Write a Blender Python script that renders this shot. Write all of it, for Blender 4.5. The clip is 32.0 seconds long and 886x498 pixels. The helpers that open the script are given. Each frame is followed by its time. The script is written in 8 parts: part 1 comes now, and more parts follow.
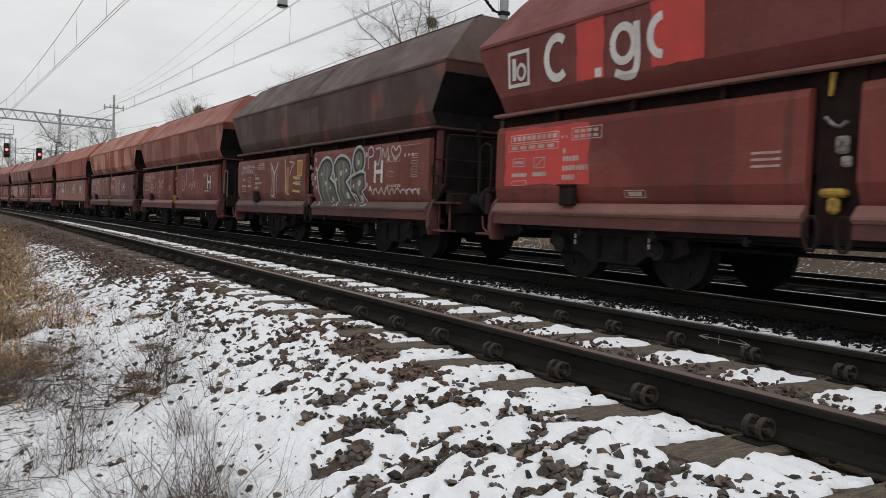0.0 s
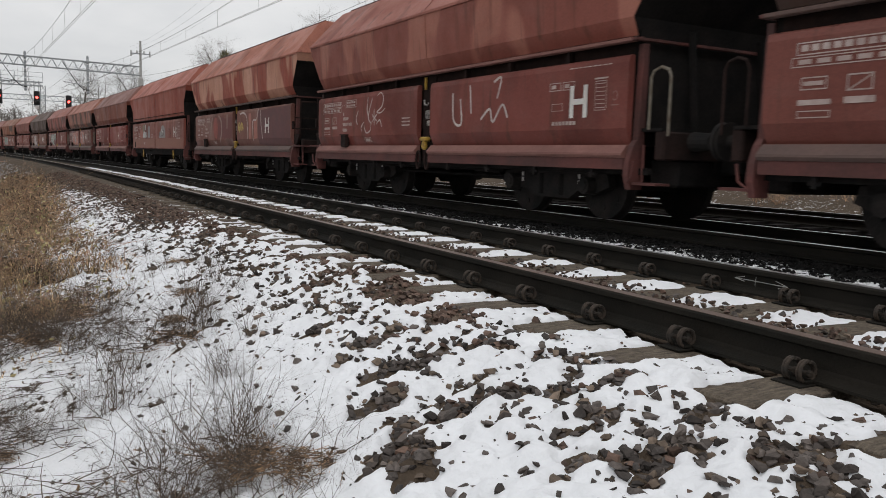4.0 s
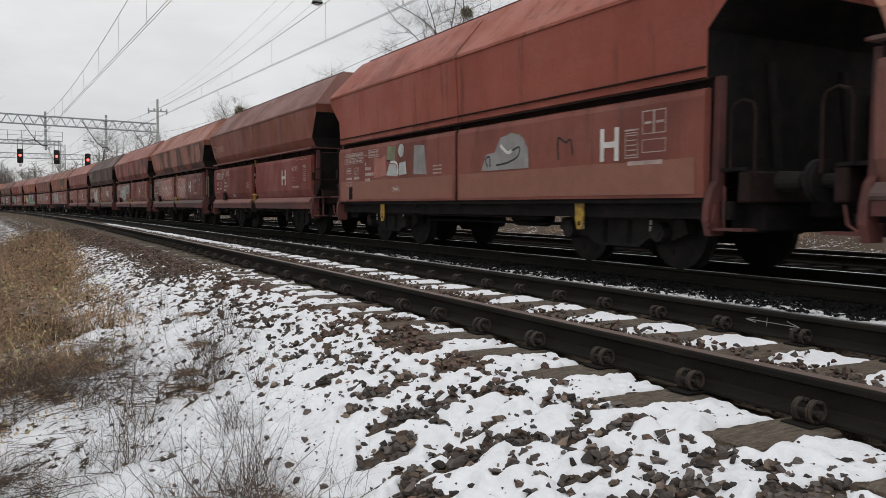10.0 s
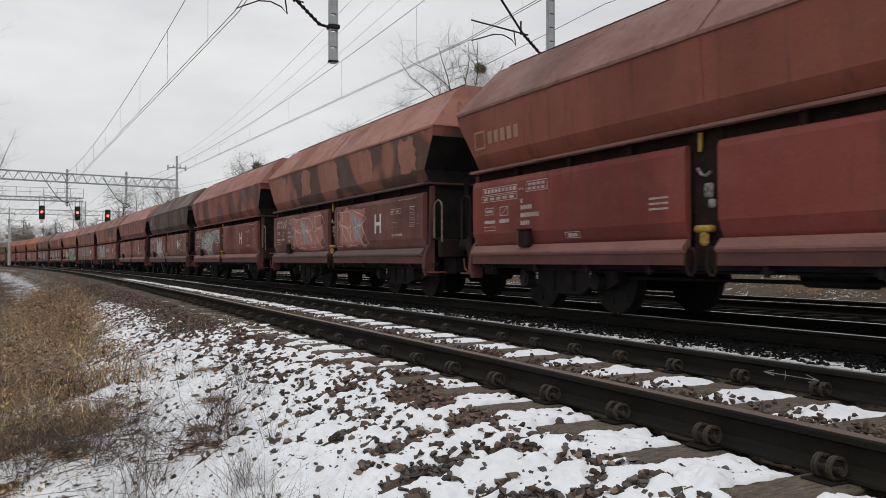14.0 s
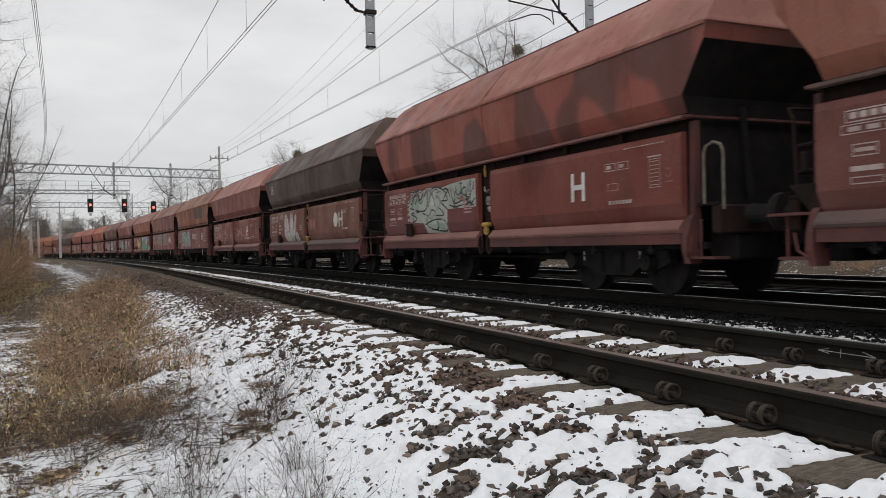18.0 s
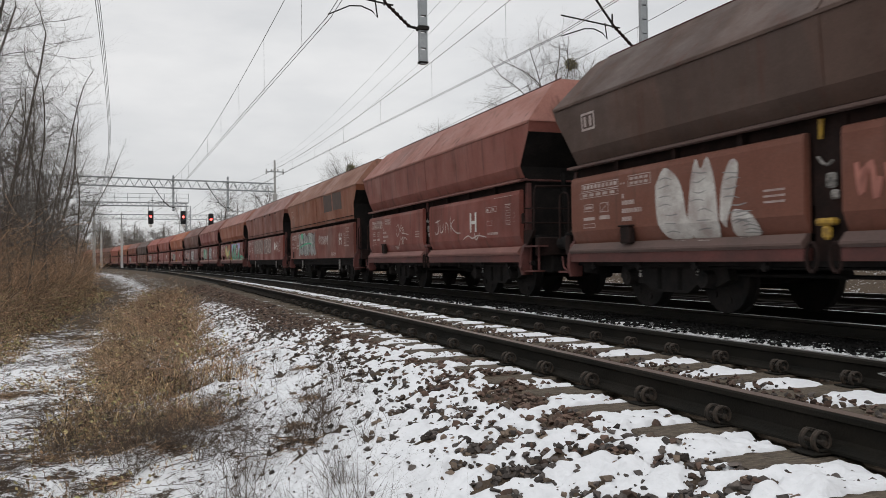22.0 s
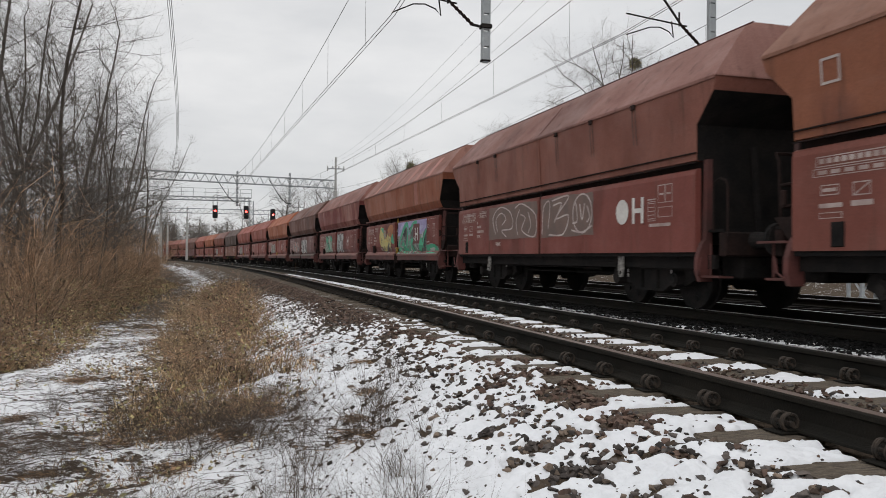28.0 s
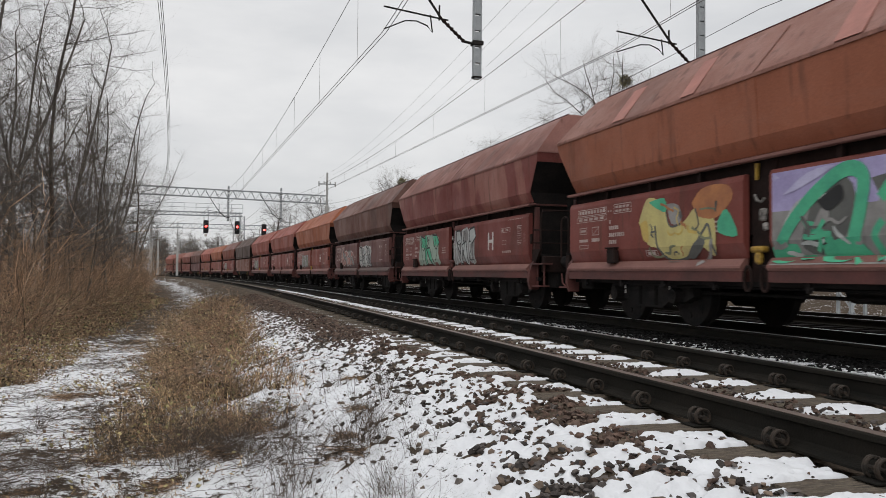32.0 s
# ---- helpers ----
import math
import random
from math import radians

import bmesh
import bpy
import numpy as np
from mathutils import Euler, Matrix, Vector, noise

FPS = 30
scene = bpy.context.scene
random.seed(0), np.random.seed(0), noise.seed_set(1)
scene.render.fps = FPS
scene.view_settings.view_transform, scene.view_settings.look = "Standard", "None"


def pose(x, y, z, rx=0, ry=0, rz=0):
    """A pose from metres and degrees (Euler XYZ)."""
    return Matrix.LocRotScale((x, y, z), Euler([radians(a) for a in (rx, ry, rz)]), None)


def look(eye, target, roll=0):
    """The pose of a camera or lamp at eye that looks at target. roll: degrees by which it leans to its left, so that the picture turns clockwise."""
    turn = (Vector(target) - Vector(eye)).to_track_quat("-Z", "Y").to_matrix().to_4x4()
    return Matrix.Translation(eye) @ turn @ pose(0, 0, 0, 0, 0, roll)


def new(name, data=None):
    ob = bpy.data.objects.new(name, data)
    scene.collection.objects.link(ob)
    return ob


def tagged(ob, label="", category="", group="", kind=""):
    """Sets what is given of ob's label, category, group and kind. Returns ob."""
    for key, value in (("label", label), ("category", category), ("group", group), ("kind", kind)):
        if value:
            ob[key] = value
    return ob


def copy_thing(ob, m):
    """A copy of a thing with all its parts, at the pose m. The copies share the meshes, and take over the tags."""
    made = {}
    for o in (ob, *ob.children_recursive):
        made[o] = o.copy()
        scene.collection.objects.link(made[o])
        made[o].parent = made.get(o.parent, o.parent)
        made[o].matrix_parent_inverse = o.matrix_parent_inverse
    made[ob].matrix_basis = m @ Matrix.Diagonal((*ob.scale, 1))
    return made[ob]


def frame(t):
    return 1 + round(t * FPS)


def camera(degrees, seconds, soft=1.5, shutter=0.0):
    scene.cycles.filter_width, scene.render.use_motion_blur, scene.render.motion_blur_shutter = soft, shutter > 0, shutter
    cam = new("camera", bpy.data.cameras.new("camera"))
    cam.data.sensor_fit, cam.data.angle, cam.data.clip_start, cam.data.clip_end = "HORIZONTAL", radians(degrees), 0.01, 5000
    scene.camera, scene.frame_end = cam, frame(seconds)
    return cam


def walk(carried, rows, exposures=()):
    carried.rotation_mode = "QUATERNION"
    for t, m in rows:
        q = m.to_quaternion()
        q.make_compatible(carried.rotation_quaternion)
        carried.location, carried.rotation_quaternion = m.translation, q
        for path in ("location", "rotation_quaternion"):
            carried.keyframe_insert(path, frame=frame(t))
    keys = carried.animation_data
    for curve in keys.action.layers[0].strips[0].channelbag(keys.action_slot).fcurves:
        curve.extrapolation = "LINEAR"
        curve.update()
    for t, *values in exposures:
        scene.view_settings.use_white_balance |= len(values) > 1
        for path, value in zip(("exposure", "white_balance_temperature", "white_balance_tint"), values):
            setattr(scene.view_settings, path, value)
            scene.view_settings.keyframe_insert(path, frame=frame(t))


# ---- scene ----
# Plan: x to the right of the near track's middle, y along it, z up from the tops of its sleepers.
# All tracks bend gently to the left round one centre.
BEND = 0.000995           # 1 / radius of the near track
RC = 0.7525               # half the distance between the rails' middles
TRACK_TWO, TRACK_THREE = 4.62, 9.4
HEAD_ONE, HEAD_TWO = 0.166, 0.055     # tops of the rails

cam = camera(57.99, 32.0, soft=0.7, shutter=0.3)
walk(cam, [
    (0.0, pose(-3.480, -2.616, 0.819, 87.69, -2.22, -30.52)),
    (0.5, pose(-3.488, -2.608, 0.820, 87.49, -2.60, -30.71)),
    (1.0, pose(-3.483, -2.602, 0.819, 86.83, -2.43, -30.20)),
    (1.5, pose(-3.474, -2.609, 0.809, 87.07, -2.29, -28.99)),
    (2.0, pose(-3.476, -2.609, 0.811, 86.96, -2.59, -29.12)),
    (2.5, pose(-3.487, -2.606, 0.814, 86.43, -2.98, -29.93)),
    (3.0, pose(-3.504, -2.572, 0.816, 85.74, -2.79, -29.27)),
    (3.5, pose(-3.494, -2.569, 0.812, 84.39, -1.50, -28.73)),
    (5.5, pose(-3.462, -2.574, 0.794, 83.04, -2.22, -28.06)),
    (6.0, pose(-3.452, -2.577, 0.794, 83.47, -1.66, -27.92)),
    (6.5, pose(-3.447, -2.569, 0.791, 82.58, -1.41, -26.49)),
    (7.0, pose(-3.446, -2.581, 0.790, 82.52, -1.37, -26.82)),
    (7.5, pose(-3.448, -2.586, 0.798, 84.31, -1.30, -27.55)),
    (8.0, pose(-3.449, -2.595, 0.799, 86.32, -1.00, -27.39)),
    (8.5, pose(-3.450, -2.609, 0.804, 88.09, -1.01, -26.21)),
    (9.0, pose(-3.453, -2.623, 0.808, 88.56, -1.01, -26.23)),
    (9.5, pose(-3.456, -2.622, 0.807, 87.85, -1.15, -26.98)),
    (10.0, pose(-3.460, -2.621, 0.812, 87.02, -0.30, -27.56)),
    (10.5, pose(-3.467, -2.631, 0.818, 87.75, -0.58, -28.12)),
    (11.0, pose(-3.461, -2.628, 0.817, 87.78, -0.41, -26.82)),
    (11.5, pose(-3.469, -2.642, 0.817, 87.64, 0.19, -28.14)),
    (12.0, pose(-3.471, -2.658, 0.818, 88.70, -0.16, -26.02)),
    (12.5, pose(-3.471, -2.665, 0.823, 89.75, -0.00, -25.93)),
    (13.0, pose(-3.469, -2.669, 0.817, 90.40, -0.30, -26.39)),
    (13.5, pose(-3.459, -2.642, 0.816, 90.39, 0.03, -26.43)),
    (15.5, pose(-3.441, -2.636, 0.836, 92.63, 0.11, -26.12)),
    (16.0, pose(-3.442, -2.626, 0.833, 92.39, -0.15, -24.50)),
    (16.5, pose(-3.439, -2.633, 0.832, 93.11, 0.98, -23.82)),
    (17.0, pose(-3.439, -2.623, 0.831, 92.98, 2.03, -24.58)),
    (17.5, pose(-3.447, -2.615, 0.816, 90.42, 2.09, -23.99)),
    (18.0, pose(-3.457, -2.609, 0.806, 89.73, 1.25, -23.52)),
    (18.5, pose(-3.453, -2.628, 0.817, 89.50, 0.59, -22.52)),
    (19.0, pose(-3.462, -2.633, 0.819, 89.75, -0.04, -23.17)),
    (19.5, pose(-3.454, -2.629, 0.817, 90.21, 0.25, -23.39)),
    (20.0, pose(-3.449, -2.618, 0.814, 90.26, 0.28, -23.56)),
    (20.5, pose(-3.443, -2.603, 0.805, 90.93, -0.06, -22.84)),
    (21.0, pose(-3.427, -2.604, 0.826, 90.58, 0.94, -21.89)),
    (21.5, pose(-3.432, -2.602, 0.817, 90.77, 1.05, -20.20)),
    (22.0, pose(-3.427, -2.621, 0.820, 90.77, 0.71, -19.82)),
    (22.5, pose(-3.440, -2.619, 0.831, 91.51, -0.31, -19.07)),
    (23.0, pose(-3.448, -2.617, 0.824, 91.33, -0.27, -19.40)),
    (23.5, pose(-3.450, -2.612, 0.823, 91.04, 0.09, -19.21)),
    (24.0, pose(-3.455, -2.614, 0.820, 90.92, -0.36, -18.93)),
    (24.5, pose(-3.454, -2.628, 0.815, 90.79, -0.42, -17.81)),
    (25.0, pose(-3.449, -2.628, 0.806, 91.02, -0.06, -16.98)),
    (25.5, pose(-3.445, -2.615, 0.806, 90.56, -0.17, -17.49)),
    (27.5, pose(-3.451, -2.602, 0.809, 90.28, -1.00, -16.45)),
    (28.0, pose(-3.443, -2.607, 0.804, 90.71, -0.54, -15.72)),
    (28.5, pose(-3.450, -2.593, 0.809, 91.10, -0.46, -14.89)),
    (29.0, pose(-3.452, -2.593, 0.803, 91.47, -0.62, -14.65)),
    (29.5, pose(-3.458, -2.587, 0.809, 91.24, -0.70, -14.72)),
    (30.0, pose(-3.450, -2.594, 0.812, 91.21, -0.79, -14.09)),
    (30.5, pose(-3.455, -2.588, 0.809, 91.39, -0.94, -14.67)),
    (31.0, pose(-3.448, -2.593, 0.805, 90.91, 0.05, -15.10)),
    (31.5, pose(-3.436, -2.603, 0.803, 91.84, -0.20, -15.77)),
    (32.0, pose(-3.437, -2.604, 0.807, 91.83, -0.63, -16.34)),
])


# ---- light ----
def sky():
    world = bpy.data.worlds.new("overcast")
    scene.world = world
    world.use_nodes = True
    nt = world.node_tree
    nt.nodes.clear()
    out = nt.nodes.new("ShaderNodeOutputWorld")
    bg = nt.nodes.new("ShaderNodeBackground")
    tex = nt.nodes.new("ShaderNodeTexSky")
    tex.sky_type, tex.sun_disc = "NISHITA", False
    tex.sun_elevation, tex.sun_rotation = radians(24), radians(70)
    dim = nt.nodes.new("ShaderNodeMixRGB")
    dim.blend_type = "MULTIPLY"
    dim.inputs[0].default_value = 1.0
    dim.inputs[2].default_value = (0.1, 0.1, 0.1, 1)
    co = nt.nodes.new("ShaderNodeTexCoord")
    mp = nt.nodes.new("ShaderNodeMapping")
    mp.inputs["Scale"].default_value = (1.0, 1.0, 3.2)
    n1 = nt.nodes.new("ShaderNodeTexNoise")
    n1.inputs["Scale"].default_value, n1.inputs["Detail"].default_value = 2.3, 6
    n1.inputs["Roughness"].default_value = 0.55
    ramp = nt.nodes.new("ShaderNodeValToRGB")
    ramp.color_ramp.elements[0].position, ramp.color_ramp.elements[0].color = 0.30, (0.60, 0.612, 0.632, 1)
    ramp.color_ramp.elements[1].position, ramp.color_ramp.elements[1].color = 0.68, (0.86, 0.855, 0.855, 1)
    mix = nt.nodes.new("ShaderNodeMixRGB")
    mix.inputs[0].default_value = 0.94
    ln = nt.links.new
    ln(co.outputs["Generated"], mp.inputs["Vector"])
    ln(mp.outputs[0], n1.inputs["Vector"])
    ln(n1.outputs["Fac"], ramp.inputs[0])
    ln(tex.outputs[0], dim.inputs[1])
    ln(dim.outputs[0], mix.inputs[1])
    ln(ramp.outputs[0], mix.inputs[2])
    # an overcast sky is brighter overhead than near the horizon
    sep = nt.nodes.new("ShaderNodeSeparateXYZ")
    ln(co.outputs["Generated"], sep.inputs[0])
    lift = nt.nodes.new("ShaderNodeMapRange")
    lift.inputs["From Min"].default_value, lift.inputs["From Max"].default_value = 0.30, 0.95
    lift.inputs["To Min"].default_value, lift.inputs["To Max"].default_value = 1.0, 1.75
    ln(sep.outputs["Z"], lift.inputs["Value"])
    ln(mix.outputs[0], bg.inputs[0])
    ln(lift.outputs[0], bg.inputs[1])
    ln(bg.outputs[0], out.inputs[0])
    lamp = bpy.data.lights.new("sun", "SUN")
    lamp.energy, lamp.angle, lamp.color = 0.6, radians(40), (1.0, 0.97, 0.93)
    ob = new("sun", lamp)
    ob.matrix_world = look((-30, -40, 60), (0, 10, 0))


sky()
scene.view_settings.exposure = 0.0


# ---- materials ----
def shade(name, base, rough=0.8, metal=0.0, vary=0.25, scale=6.0, fine=60.0, bump=0.3, second=None, stretch=(1, 1, 1), spec=0.4, amount=0.5, island=0.0):
    """A surface with variation at two scales: base drifts to second in blotches, a fine grain on top."""
    m = bpy.data.materials.new(name)
    m.use_nodes = True
    nt = m.node_tree
    b = nt.nodes["Principled BSDF"]
    ln = nt.links.new
    co = nt.nodes.new("ShaderNodeTexCoord")
    mp = nt.nodes.new("ShaderNodeMapping")
    mp.inputs["Scale"].default_value = stretch
    ln(co.outputs["Object"], mp.inputs["Vector"])
    big = nt.nodes.new("ShaderNodeTexNoise")
    big.inputs["Scale"].default_value, big.inputs["Detail"].default_value = scale, 5
    big.inputs["Roughness"].default_value = 0.6
    ln(mp.outputs[0], big.inputs["Vector"])
    ramp = nt.nodes.new("ShaderNodeValToRGB")
    ramp.color_ramp.elements[0].position = 0.5 - 0.22 * amount - 0.05
    ramp.color_ramp.elements[1].position = 0.5 + 0.22 * amount + 0.05
    sec = second or tuple(c * (1 - vary) for c in base)
    ramp.color_ramp.elements[0].color = (*base, 1)
    ramp.color_ramp.elements[1].color = (*sec, 1)
    ln(big.outputs["Fac"], ramp.inputs[0])
    small = nt.nodes.new("ShaderNodeTexNoise")
    small.inputs["Scale"].default_value, small.inputs["Detail"].default_value = fine, 3
    ln(co.outputs["Object"], small.inputs["Vector"])
    val = nt.nodes.new("ShaderNodeMapRange")
    val.inputs["To Min"].default_value, val.inputs["To Max"].default_value = 1 - vary, 1 + vary
    ln(small.outputs["Fac"], val.inputs["Value"])
    mul = nt.nodes.new("ShaderNodeMixRGB")
    mul.blend_type = "MULTIPLY"
    mul.inputs[0].default_value = 1.0
    ln(ramp.outputs[0], mul.inputs[1])
    ln(val.outputs[0], mul.inputs[2])
    if island:
        geo = nt.nodes.new("ShaderNodeNewGeometry")
        own = nt.nodes.new("ShaderNodeMapRange")
        own.inputs["To Min"].default_value, own.inputs["To Max"].default_value = 1 - island, 1 + island
        ln(geo.outputs["Random Per Island"], own.inputs["Value"])
        m2 = nt.nodes.new("ShaderNodeMixRGB")
        m2.blend_type = "MULTIPLY"
        m2.inputs[0].default_value = 1.0
        ln(mul.outputs[0], m2.inputs[1])
        ln(own.outputs[0], m2.inputs[2])
        mul = m2
    ln(mul.outputs[0], b.inputs["Base Color"])
    b.inputs["Roughness"].default_value, b.inputs["Metallic"].default_value = rough, metal
    b.inputs["Specular IOR Level"].default_value = spec
    if bump:
        bp = nt.nodes.new("ShaderNodeBump")
        bp.inputs["Strength"].default_value, bp.inputs["Distance"].default_value = bump, 0.02
        ln(small.outputs["Fac"], bp.inputs["Height"])
        ln(bp.outputs[0], b.inputs["Normal"])
    return m


def wagon_paint(name, base, patch, rust, cover=0.5, patch_scale=0.9, streak=0.5, seed=0.0, sharp=0.04, rough=0.55):
    """Weathered wagon paint: repainted patches with firm edges, vertical streaks, rust bloom and fine grime."""
    m = bpy.data.materials.new(name)
    m.use_nodes = True
    nt = m.node_tree
    b = nt.nodes["Principled BSDF"]
    ln = nt.links.new
    co = nt.nodes.new("ShaderNodeTexCoord")

    def tex(scale, stretch, detail, off, rgh=0.5):
        mp = nt.nodes.new("ShaderNodeMapping")
        mp.inputs["Scale"].default_value = stretch
        mp.inputs["Location"].default_value = (off, off * 1.7, off * 0.6)
        ln(co.outputs["Object"], mp.inputs["Vector"])
        n = nt.nodes.new("ShaderNodeTexNoise")
        n.inputs["Scale"].default_value, n.inputs["Detail"].default_value, n.inputs["Roughness"].default_value = scale, detail, rgh
        ln(mp.outputs[0], n.inputs["Vector"])
        return n.outputs["Fac"]

    def ramp(fac, lo, hi):
        r = nt.nodes.new("ShaderNodeMapRange")
        r.inputs["From Min"].default_value, r.inputs["From Max"].default_value = lo, hi
        ln(fac, r.inputs["Value"])
        return r.outputs[0]

    def mix(fac, a, c, mode="MIX"):
        x = nt.nodes.new("ShaderNodeMixRGB")
        x.blend_type = mode
        for sock, v in ((0, fac), (1, a), (2, c)):
            if isinstance(v, tuple):
                x.inputs[sock].default_value = (*v, 1)
            elif isinstance(v, float):
                x.inputs[sock].default_value = v
            else:
                ln(v, x.inputs[sock])
        return x.outputs[0]

    edge = 0.62 - 0.24 * cover
    patches = ramp(tex(patch_scale, (0.3, 1.1, 0.62), 1.2, seed), edge, edge + sharp)
    col = mix(patches, base, patch)
    grime = ramp(tex(1.6, (1, 0.5, 0.3), 6, seed + 3, 0.65), 0.38, 0.72)
    col = mix(mix(1.0, grime, (streak, streak, streak), "MULTIPLY"), col, tuple(c * 0.5 for c in base))
    runs = ramp(tex(5.0, (1, 1.0, 0.09), 4, seed + 5, 0.6), 0.56, 0.72)
    col = mix(mix(1.0, runs, (0.68, 0.68, 0.68), "MULTIPLY"), col, rust)
    dust = ramp(tex(2.2, (1, 0.35, 1.0), 5, seed + 9, 0.7), 0.5, 0.8)
    col = mix(mix(1.0, dust, (0.13, 0.13, 0.13), "MULTIPLY"), col, (0.30, 0.22, 0.19))
    fine = tex(38.0, (1, 1, 1), 4, seed + 7, 0.7)
    val = nt.nodes.new("ShaderNodeMapRange")
    val.inputs["To Min"].default_value, val.inputs["To Max"].default_value = 0.62, 1.38
    ln(fine, val.inputs["Value"])
    col = mix(1.0, col, val.outputs[0], "MULTIPLY")
    ln(col, b.inputs["Base Color"])
    rg = nt.nodes.new("ShaderNodeMapRange")
    rg.inputs["To Min"].default_value, rg.inputs["To Max"].default_value = rough - 0.12, rough + 0.25
    ln(grime, rg.inputs["Value"])
    ln(rg.outputs[0], b.inputs["Roughness"])
    b.inputs["Specular IOR Level"].default_value = 0.22
    dents = tex(1.1, (1, 1, 0.7), 3, seed + 11)
    bp = nt.nodes.new("ShaderNodeBump")
    bp.inputs["Strength"].default_value, bp.inputs["Distance"].default_value = 0.35, 0.03
    ln(dents, bp.inputs["Height"])
    b2 = nt.nodes.new("ShaderNodeBump")
    b2.inputs["Strength"].default_value, b2.inputs["Distance"].default_value = 0.15, 0.004
    ln(fine, b2.inputs["Height"])
    ln(bp.outputs[0], b2.inputs["Normal"])
    ln(b2.outputs[0], b.inputs["Normal"])
    return m


def glow(name, colour, strength):
    m = bpy.data.materials.new(name)
    m.use_nodes = True
    b = m.node_tree.nodes["Principled BSDF"]
    b.inputs["Base Color"].default_value = (*colour, 1)
    b.inputs["Emission Color"].default_value = (*colour, 1)
    b.inputs["Emission Strength"].default_value = strength
    return m


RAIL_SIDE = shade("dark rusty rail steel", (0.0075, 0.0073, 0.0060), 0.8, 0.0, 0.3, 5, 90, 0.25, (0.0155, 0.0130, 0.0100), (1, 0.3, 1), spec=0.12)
RAIL_TOP = shade("worn rail head", (0.16, 0.12, 0.10), 0.5, 0.4, 0.2, 4, 60, 0.1, (0.12, 0.085, 0.07), (1, 0.2, 1))
RAIL_SHINE = shade("polished rail head", (0.62, 0.62, 0.63), 0.28, 0.9, 0.08, 3, 40, 0.03, None, (1, 0.1, 1))
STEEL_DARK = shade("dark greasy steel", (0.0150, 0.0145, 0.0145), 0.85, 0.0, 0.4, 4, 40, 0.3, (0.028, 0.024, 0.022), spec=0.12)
UNDER = shade("near-black underframe", (0.0105, 0.0102, 0.0102), 0.9, 0.0, 0.4, 3, 30, 0.3, (0.019, 0.016, 0.015), spec=0.06)
COIL = shade("spring steel with rust", (0.028, 0.025, 0.022), 0.75, 0.1, 0.3, 20, 120, 0.2, (0.055, 0.04, 0.03), spec=0.2)
WOOD = shade("weathered oak sleeper", (0.150, 0.122, 0.092), 0.95, 0, 0.4, 4, 80, 0.8, (0.062, 0.052, 0.043), (3, 16, 4), spec=0.15)
STONE = shade("ballast stone", (0.058, 0.052, 0.049), 0.95, 0, 0.35, 9, 70, 0.4, (0.098, 0.082, 0.073), island=0.6, spec=0.15)
STONE_RED = shade("reddish ballast stone", (0.120, 0.078, 0.060), 0.95, 0, 0.35, 9, 60, 0.4, (0.070, 0.051, 0.043), island=0.5, spec=0.15)
STONE_BROWN = shade("tan-brown ballast stone", (0.165, 0.125, 0.095), 0.95, 0, 0.35, 9, 60, 0.4, (0.10, 0.078, 0.062), island=0.45, spec=0.15)
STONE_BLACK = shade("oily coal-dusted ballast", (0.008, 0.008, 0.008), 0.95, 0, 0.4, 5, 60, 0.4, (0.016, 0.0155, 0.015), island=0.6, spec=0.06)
SNOW = shade("thin snow", (0.69, 0.70, 0.72), 0.7, 0, 0.06, 5, 30, 0.5, (0.63, 0.64, 0.66))
GALV = shade("galvanised steel", (0.36, 0.38, 0.39), 0.55, 0.3, 0.15, 3, 30, 0.1, (0.28, 0.30, 0.31))
CONCRETE = shade("pale concrete post", (0.42, 0.42, 0.40), 0.9, 0, 0.15, 3, 40, 0.3, (0.33, 0.33, 0.32))
WIRE = shade("dull copper wire", (0.12, 0.115, 0.11), 0.6, 0.3, 0.15, 3, 30, 0.0)
BARK = shade("grey bark", (0.098, 0.084, 0.073), 0.95, 0, 0.3, 5, 40, 0.4, (0.14, 0.123, 0.108))
TWIG = shade("brown twigs", (0.33, 0.225, 0.140), 0.95, 0, 0.3, 3, 30, 0.0, (0.17, 0.125, 0.09), island=0.85)
BUSH = shade("russet bush twigs", (0.44, 0.275, 0.165), 0.95, 0, 0.3, 0.6, 30, 0.0, (0.28, 0.18, 0.115), island=0.85)
DRY = shade("dry grass", (0.47, 0.345, 0.19), 0.95, 0, 0.3, 1.2, 30, 0.0, (0.31, 0.215, 0.12), island=0.85)
GREENISH = shade("wintry green weeds", (0.14, 0.145, 0.065), 0.95, 0, 0.3, 3, 30, 0.0, (0.24, 0.19, 0.09), island=0.5)
BRAMBLE = shade("olive bramble leaves", (0.205, 0.195, 0.085), 0.9, 0, 0.3, 2, 30, 0.0, (0.30, 0.235, 0.12), island=0.9)
LITTER = shade("brown dead leaves", (0.28, 0.175, 0.10), 0.95, 0, 0.3, 3, 30, 0.0, (0.11, 0.078, 0.052), island=0.85)
STRAW = shade("flattened brown straw", (0.34, 0.22, 0.13), 0.95, 0, 0.3, 3, 30, 0.0, (0.13, 0.088, 0.062), island=0.85)
RUSSET = shade("russet stems", (0.39, 0.215, 0.13), 0.95, 0, 0.3, 3, 30, 0.0, (0.18, 0.115, 0.08), island=0.8)
STALK = shade("dead grey-brown stalks", (0.115, 0.085, 0.062), 0.95, 0, 0.3, 3, 30, 0.0, (0.07, 0.055, 0.045), island=0.5)
SCUFFED = shade("scuffed pale steel", (0.30, 0.28, 0.26), 0.7, 0, 0.3, 14, 60, 0.2, (0.05, 0.045, 0.04))
